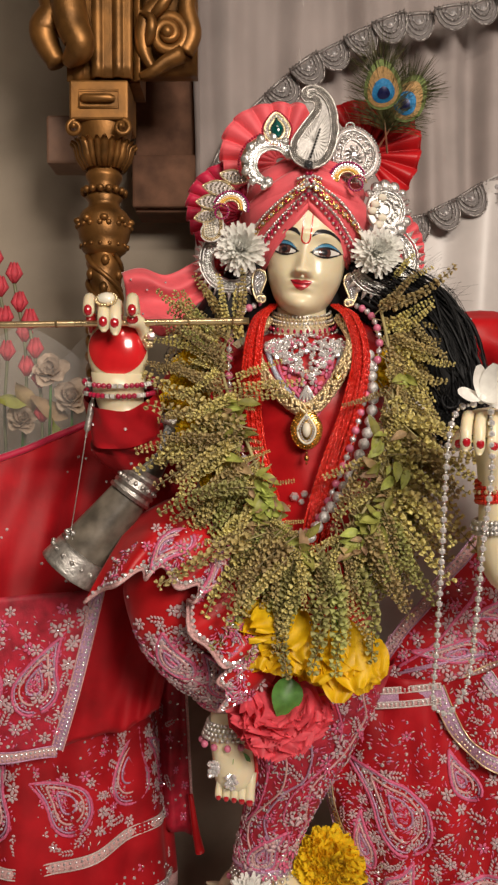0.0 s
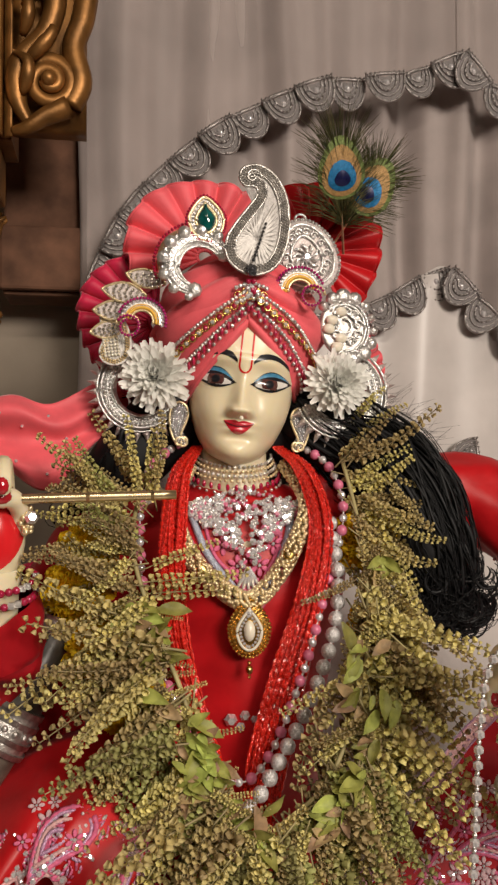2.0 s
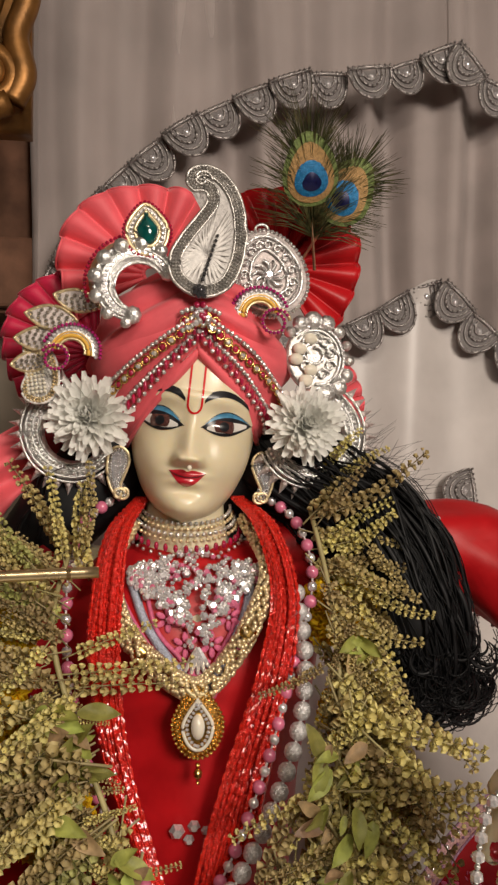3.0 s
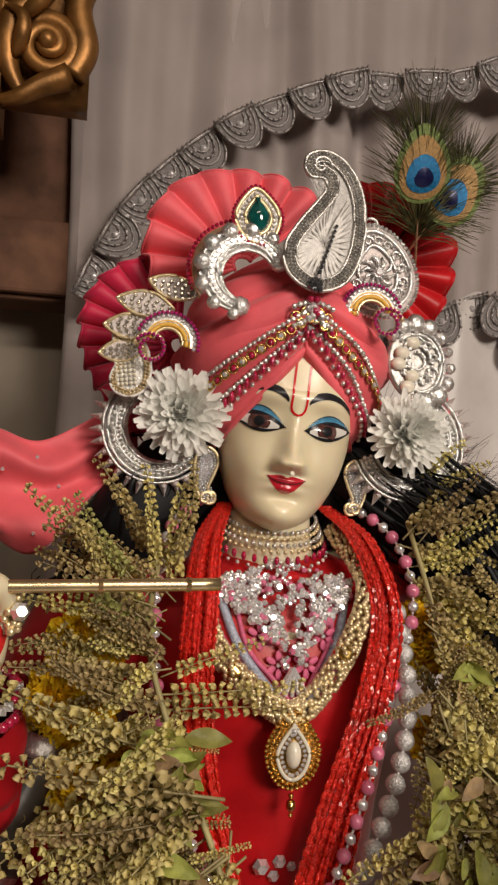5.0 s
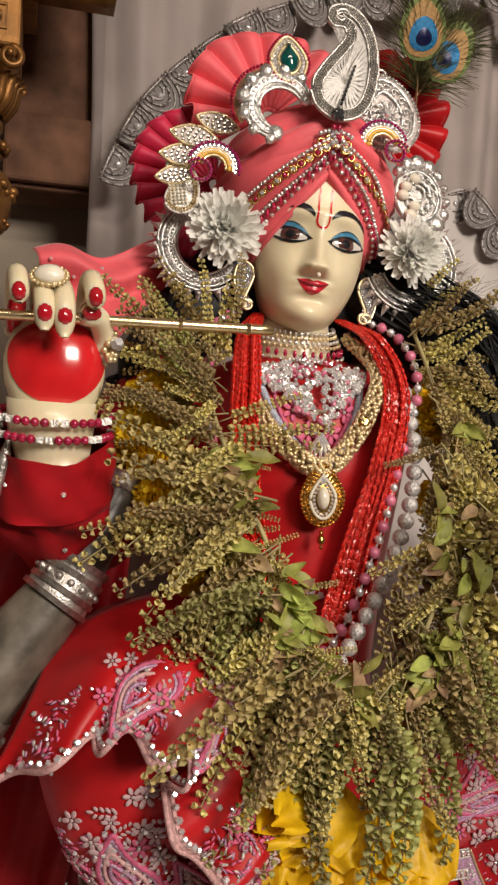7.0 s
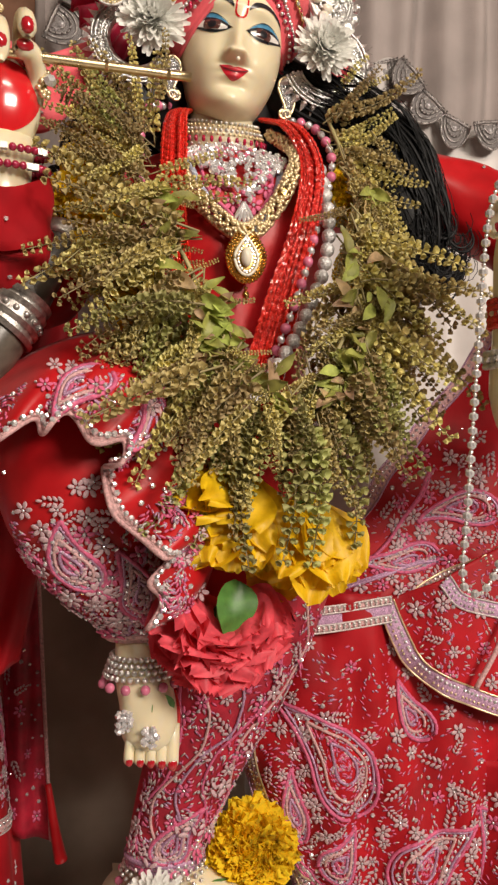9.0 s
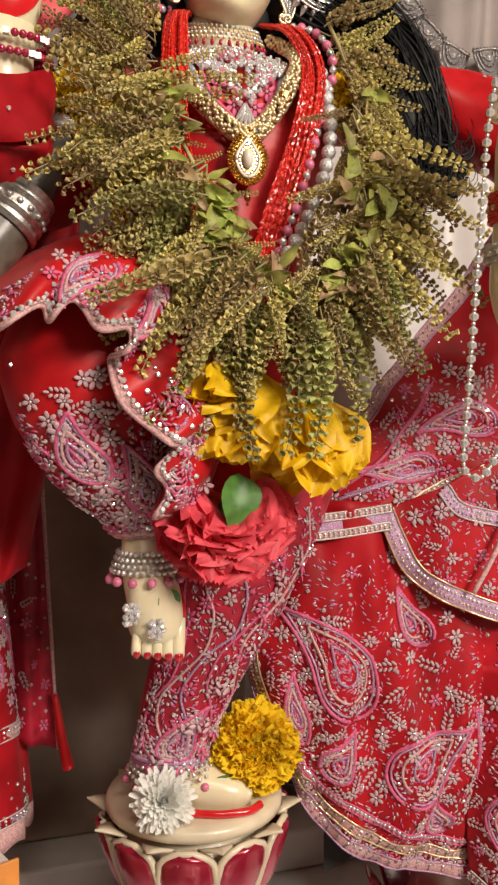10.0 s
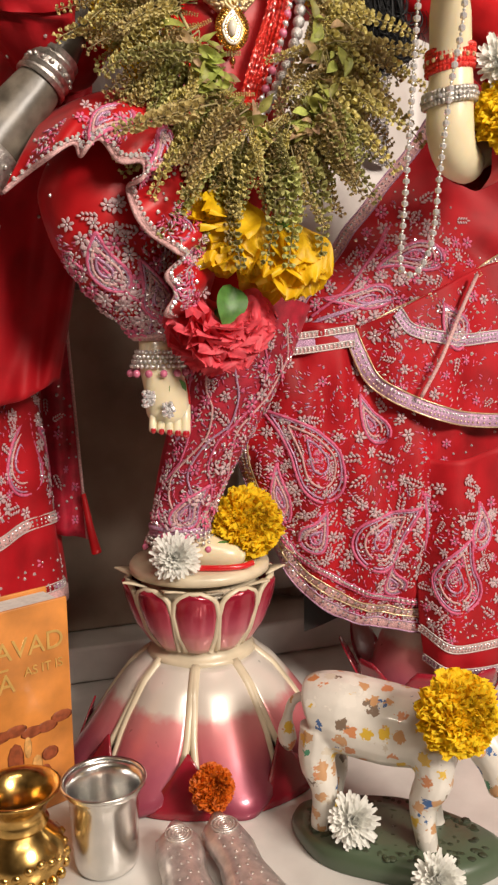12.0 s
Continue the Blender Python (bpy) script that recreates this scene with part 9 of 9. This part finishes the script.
def cow():
    mb = MB()
    B = Matrix.Translation((0.148, 0.664, -0.004)) @ Matrix.Rotation(radians(-38), 4, "Z") @ Matrix.Scale(1.16, 4)
    q = MB()
    q.tube(curve([(-0.058, 0, 0.090), (-0.045, 0, 0.094), (-0.01, 0, 0.090), (0.02, 0, 0.088), (0.048, 0, 0.092)], 24), np.interp(np.arange(24), [0, 3, 8, 14, 20, 23], [0.012, 0.026, 0.030, 0.030, 0.027, 0.014]), 20, squash=1.12)
    q.tube(curve([(0.035, 0, 0.098), (0.058, 0, 0.098), (0.074, -0.004, 0.088)], 12), np.linspace(0.024, 0.016, 12), 16)
    q.tube(curve([(0.068, -0.004, 0.096), (0.082, -0.010, 0.078), (0.088, -0.014, 0.060), (0.089, -0.015, 0.054)], 14), [0.013, 0.015, 0.0155, 0.015, 0.0145, 0.0135, 0.013, 0.012, 0.0115, 0.011, 0.011, 0.0105, 0.0095, 0.006], 16)
    for sy in (-1, 1):
        q.ball((0.072, -0.004 + sy * 0.019, 0.092), (0.006, 0.012, 0.005), 10)
        for x, b in ((0.036, 0.004), (-0.046, -0.003)):
            q.tube(curve([(x, sy * 0.015, 0.085), (x + b, sy * 0.017, 0.060), (x - b, sy * 0.017, 0.036), (x, sy * 0.017, 0.006), (x + 0.002, sy * 0.017, 0.0)], 16), np.interp(np.arange(16), [0, 5, 9, 13, 15], [0.017, 0.0135, 0.009, 0.0075, 0.009]), 12)
    q.tube(curve([(-0.060, 0, 0.102), (-0.074, 0.003, 0.094), (-0.080, 0.004, 0.072), (-0.078, 0.004, 0.05)], 14), [0.004] * 8 + [0.005, 0.007, 0.008, 0.008, 0.006, 0.002], 8, 1)
    ob = part("cow_statue", MB().merge(q, B), [COW, OLD_SILVER])
    r = ob.modifiers.new("one_cast", "REMESH")
    r.mode, r.voxel_size, r.use_smooth_shade = "VOXEL", 0.0022, True
    tagged(ob, "white cow figurine painted with small coloured figures, wearing a marigold", "figurine")
    base = MB()
    ring = np.linspace(0, math.tau, 48, endpoint=False)
    rows = [[(0.095 * k * math.cos(a) * (1 + 0.05 * math.sin(3 * a)), 0.052 * k * math.sin(a) * (1 + 0.04 * math.sin(5 * a)), z) for a in ring] for k, z in ((1.0, -0.0155), (1.02, -0.008), (0.98, 0.000), (0.9, 0.0045), (0.5, 0.0055), (0.02, 0.006))]
    base.grid(rows, 0, wv=True)
    BM = Matrix.Translation((0.155, 0.657, -0.004)) @ Matrix.Rotation(radians(-38), 4, "Z")
    bo = thing("figurine_base", (0.155, 0.657, -0.0195), "oval base painted green with brown rim under the cow", "base")
    part("base_body", MB().merge(base, BM), COWBASE, bo)
    grass = MB()
    rng = random.Random(77)
    for _ in range(240):
        a, k = rng.uniform(0, math.tau), math.sqrt(rng.random()) * 0.88
        grass.ball((0.095 * k * math.cos(a), 0.052 * k * math.sin(a), 0.0045), (rng.uniform(0.002, 0.005), rng.uniform(0.002, 0.005), rng.uniform(0.0006, 0.0016)), 6)
    tagged(part("painted_turf", MB().merge(grass, BM), TURF, bo, "lumpy dark green painted turf"), kind="stuff")


TURF = mat("green_turf_paint", (0.045, 0.060, 0.030), 0.6, vary=0.5, scale=60, bump=0.5, bump_scale=300)
COW = mat("white_glazed_clay", (0.74, 0.70, 0.64), 0.3, vary=0.1, scale=40, coat=0.4)


def cow_paint():
    nt = COW.node_tree
    b = nt.nodes["Principled BSDF"]
    src = b.inputs["Base Color"].links[0].from_socket
    tc = next(n for n in nt.nodes if n.type == "TEX_COORD")
    vo = nt.nodes.new("ShaderNodeTexVoronoi")
    vo.inputs["Scale"].default_value = 75
    nz = nt.nodes.new("ShaderNodeTexNoise")
    nz.inputs["Scale"].default_value, nz.inputs["Detail"].default_value = 260, 3
    nt.links.new(tc.outputs["Object"], nz.inputs["Vector"])
    mp = nt.nodes.new("ShaderNodeVectorMath")
    mp.operation = "MULTIPLY_ADD"
    mp.inputs[1].default_value = (0.012, 0.012, 0.012)
    nt.links.new(nz.outputs["Color"], mp.inputs[0])
    nt.links.new(tc.outputs["Object"], mp.inputs[2])
    nt.links.new(mp.outputs[0], vo.inputs["Vector"])
    lt = nt.nodes.new("ShaderNodeMath")
    lt.operation, lt.inputs[1].default_value = "LESS_THAN", 0.42
    nt.links.new(vo.outputs["Distance"], lt.inputs[0])
    cr = nt.nodes.new("ShaderNodeValToRGB")
    cr.color_ramp.interpolation = "CONSTANT"
    el = cr.color_ramp.elements
    cols = ((0.0, (0.55, 0.30, 0.14)), (0.2, (0.70, 0.45, 0.05)), (0.35, (0.62, 0.55, 0.45)), (0.5, (0.60, 0.24, 0.10)), (0.62, (0.05, 0.12, 0.30)), (0.7, (0.74, 0.70, 0.64)), (0.85, (0.20, 0.14, 0.10)), (0.93, (0.06, 0.28, 0.16)))
    while len(el) < len(cols):
        el.new(0.5)
    for e, (p, c) in zip(el, cols):
        e.position, e.color = p, (*c, 1)
    sp = nt.nodes.new("ShaderNodeSeparateXYZ")
    nt.links.new(vo.outputs["Color"], sp.inputs[0])
    nt.links.new(sp.outputs[0], cr.inputs[0])
    mx = nt.nodes.new("ShaderNodeMixRGB")
    nt.links.new(lt.outputs[0], mx.inputs[0])
    nt.links.new(src, mx.inputs[1])
    nt.links.new(cr.outputs[0], mx.inputs[2])
    nt.links.new(mx.outputs[0], b.inputs["Base Color"])


cow_paint()
COWBASE = gradient_paint("green_brown_base", ((0.0, (0.24, 0.11, 0.06)), (0.55, (0.22, 0.12, 0.07)), (0.75, (0.06, 0.09, 0.05)), (1.0, (0.07, 0.10, 0.06))), 2, -0.02, 0.004, 0.35, 0.0)
cow()
put_flower("marigold", MARI_B, (0.176, 0.594, 0.136), (-0.15, -1, 0.35), 0, 0.98, "yellow marigold laid on the neck of the cow", "flower")
put_flower("chrysanthemum", MUM_A, (0.112, 0.655, 0.018), (-0.1, -0.85, 0.5), 0, 0.92, "white chrysanthemum lying on the figurine base", "flower", "flowers by the cow")
put_flower("chrysanthemum", MUM_B, (0.155, 0.585, 0.0), (-0.1, -0.85, 0.5), 30, 0.85, "white chrysanthemum lying before the cow's hooves", "flower", "flowers by the cow")


def bouquet():
    th = thing("flower_bouquet", (-0.30, 1.12, 0.03), "cellophane-wrapped bouquet of pale roses and red buds", "bouquet")
    rng = random.Random(14)
    rose = big_flower(31, 0.028, 22, [PALE_ROSE], (1.4, 0.2), 0.8, 0.03)
    for p, s in (((-0.258, 1.06, 0.782), 0.95), ((-0.235, 1.08, 0.748), 1.0), ((-0.30, 1.08, 0.72), 0.9)):
        shared("rose", rose, facing(p, (0.1, -1, 0.5), rng.uniform(0, 90), s), th)
        part("stem", MB().tube(curve([p, (p[0] - 0.01, p[1] + 0.02, p[2] - 0.15), (-0.29, 1.12, 0.35), (-0.30, 1.12, 0.04)], 16), 0.002, 6), DEEP_LEAF, th)
    for x, top in ((-0.305, 0.90), (-0.285, 0.84), (-0.33, 0.92)):
        pts = curve([(x, 1.06, top), (x + 0.012, 1.07, top - 0.10), (x + 0.004, 1.09, top - 0.25), (-0.30, 1.12, 0.2)], 24)
        part("stem", MB().tube(pts, 0.0022, 6), PALE_STEM, th)
        for k in range(4):
            q = pts[k * 3]
            b = MB()
            for j in range(5):
                a = j * math.tau / 5
                b.tube([q, q + (0.006 * math.cos(a), 0.006 * math.sin(a), 0.012), q + (0.004 * math.cos(a), 0.004 * math.sin(a), 0.026)], [0.003, 0.006, 0.001], 6)
            part("bud", b, CARNATION, th)
    for k in range(9):
        me = LEAVES[k % 5]
        shared("leaf", me, aim((-0.27 + rng.uniform(-0.04, 0.04), 1.08, 0.70 + rng.uniform(-0.05, 0.06)), (rng.uniform(-1, 1), -0.5, rng.uniform(-0.3, 1)), rng.uniform(0, 3), 2.0), th)
    rows = [[(-0.285 + (0.03 + 0.05 * t) * math.cos(a) * (1 + 0.1 * math.sin(5 * a)), 1.09 + (0.02 + 0.04 * t) * math.sin(a), 0.45 + 0.37 * t + 0.02 * math.sin(3 * a) * t) for t in np.linspace(0, 1, 12)] for a in np.linspace(0, math.tau, 40)]
    wrap = part("cellophane", MB().grid(rows), CELLO, th, "clear cellophane wrap")
    wrap.visible_shadow = False


PALE_ROSE = mat("pale_rose_petal", (0.66, 0.52, 0.40), 0.55, vary=0.15, through_light=0.2)
PALE_STEM = mat("pale_green_stem", (0.20, 0.21, 0.12), 0.5, vary=0.3)
CELLO = mat("cellophane", (0.9, 0.9, 0.9), 0.08)
CELLO.node_tree.nodes["Principled BSDF"].inputs["Alpha"].default_value = 0.12
bouquet()
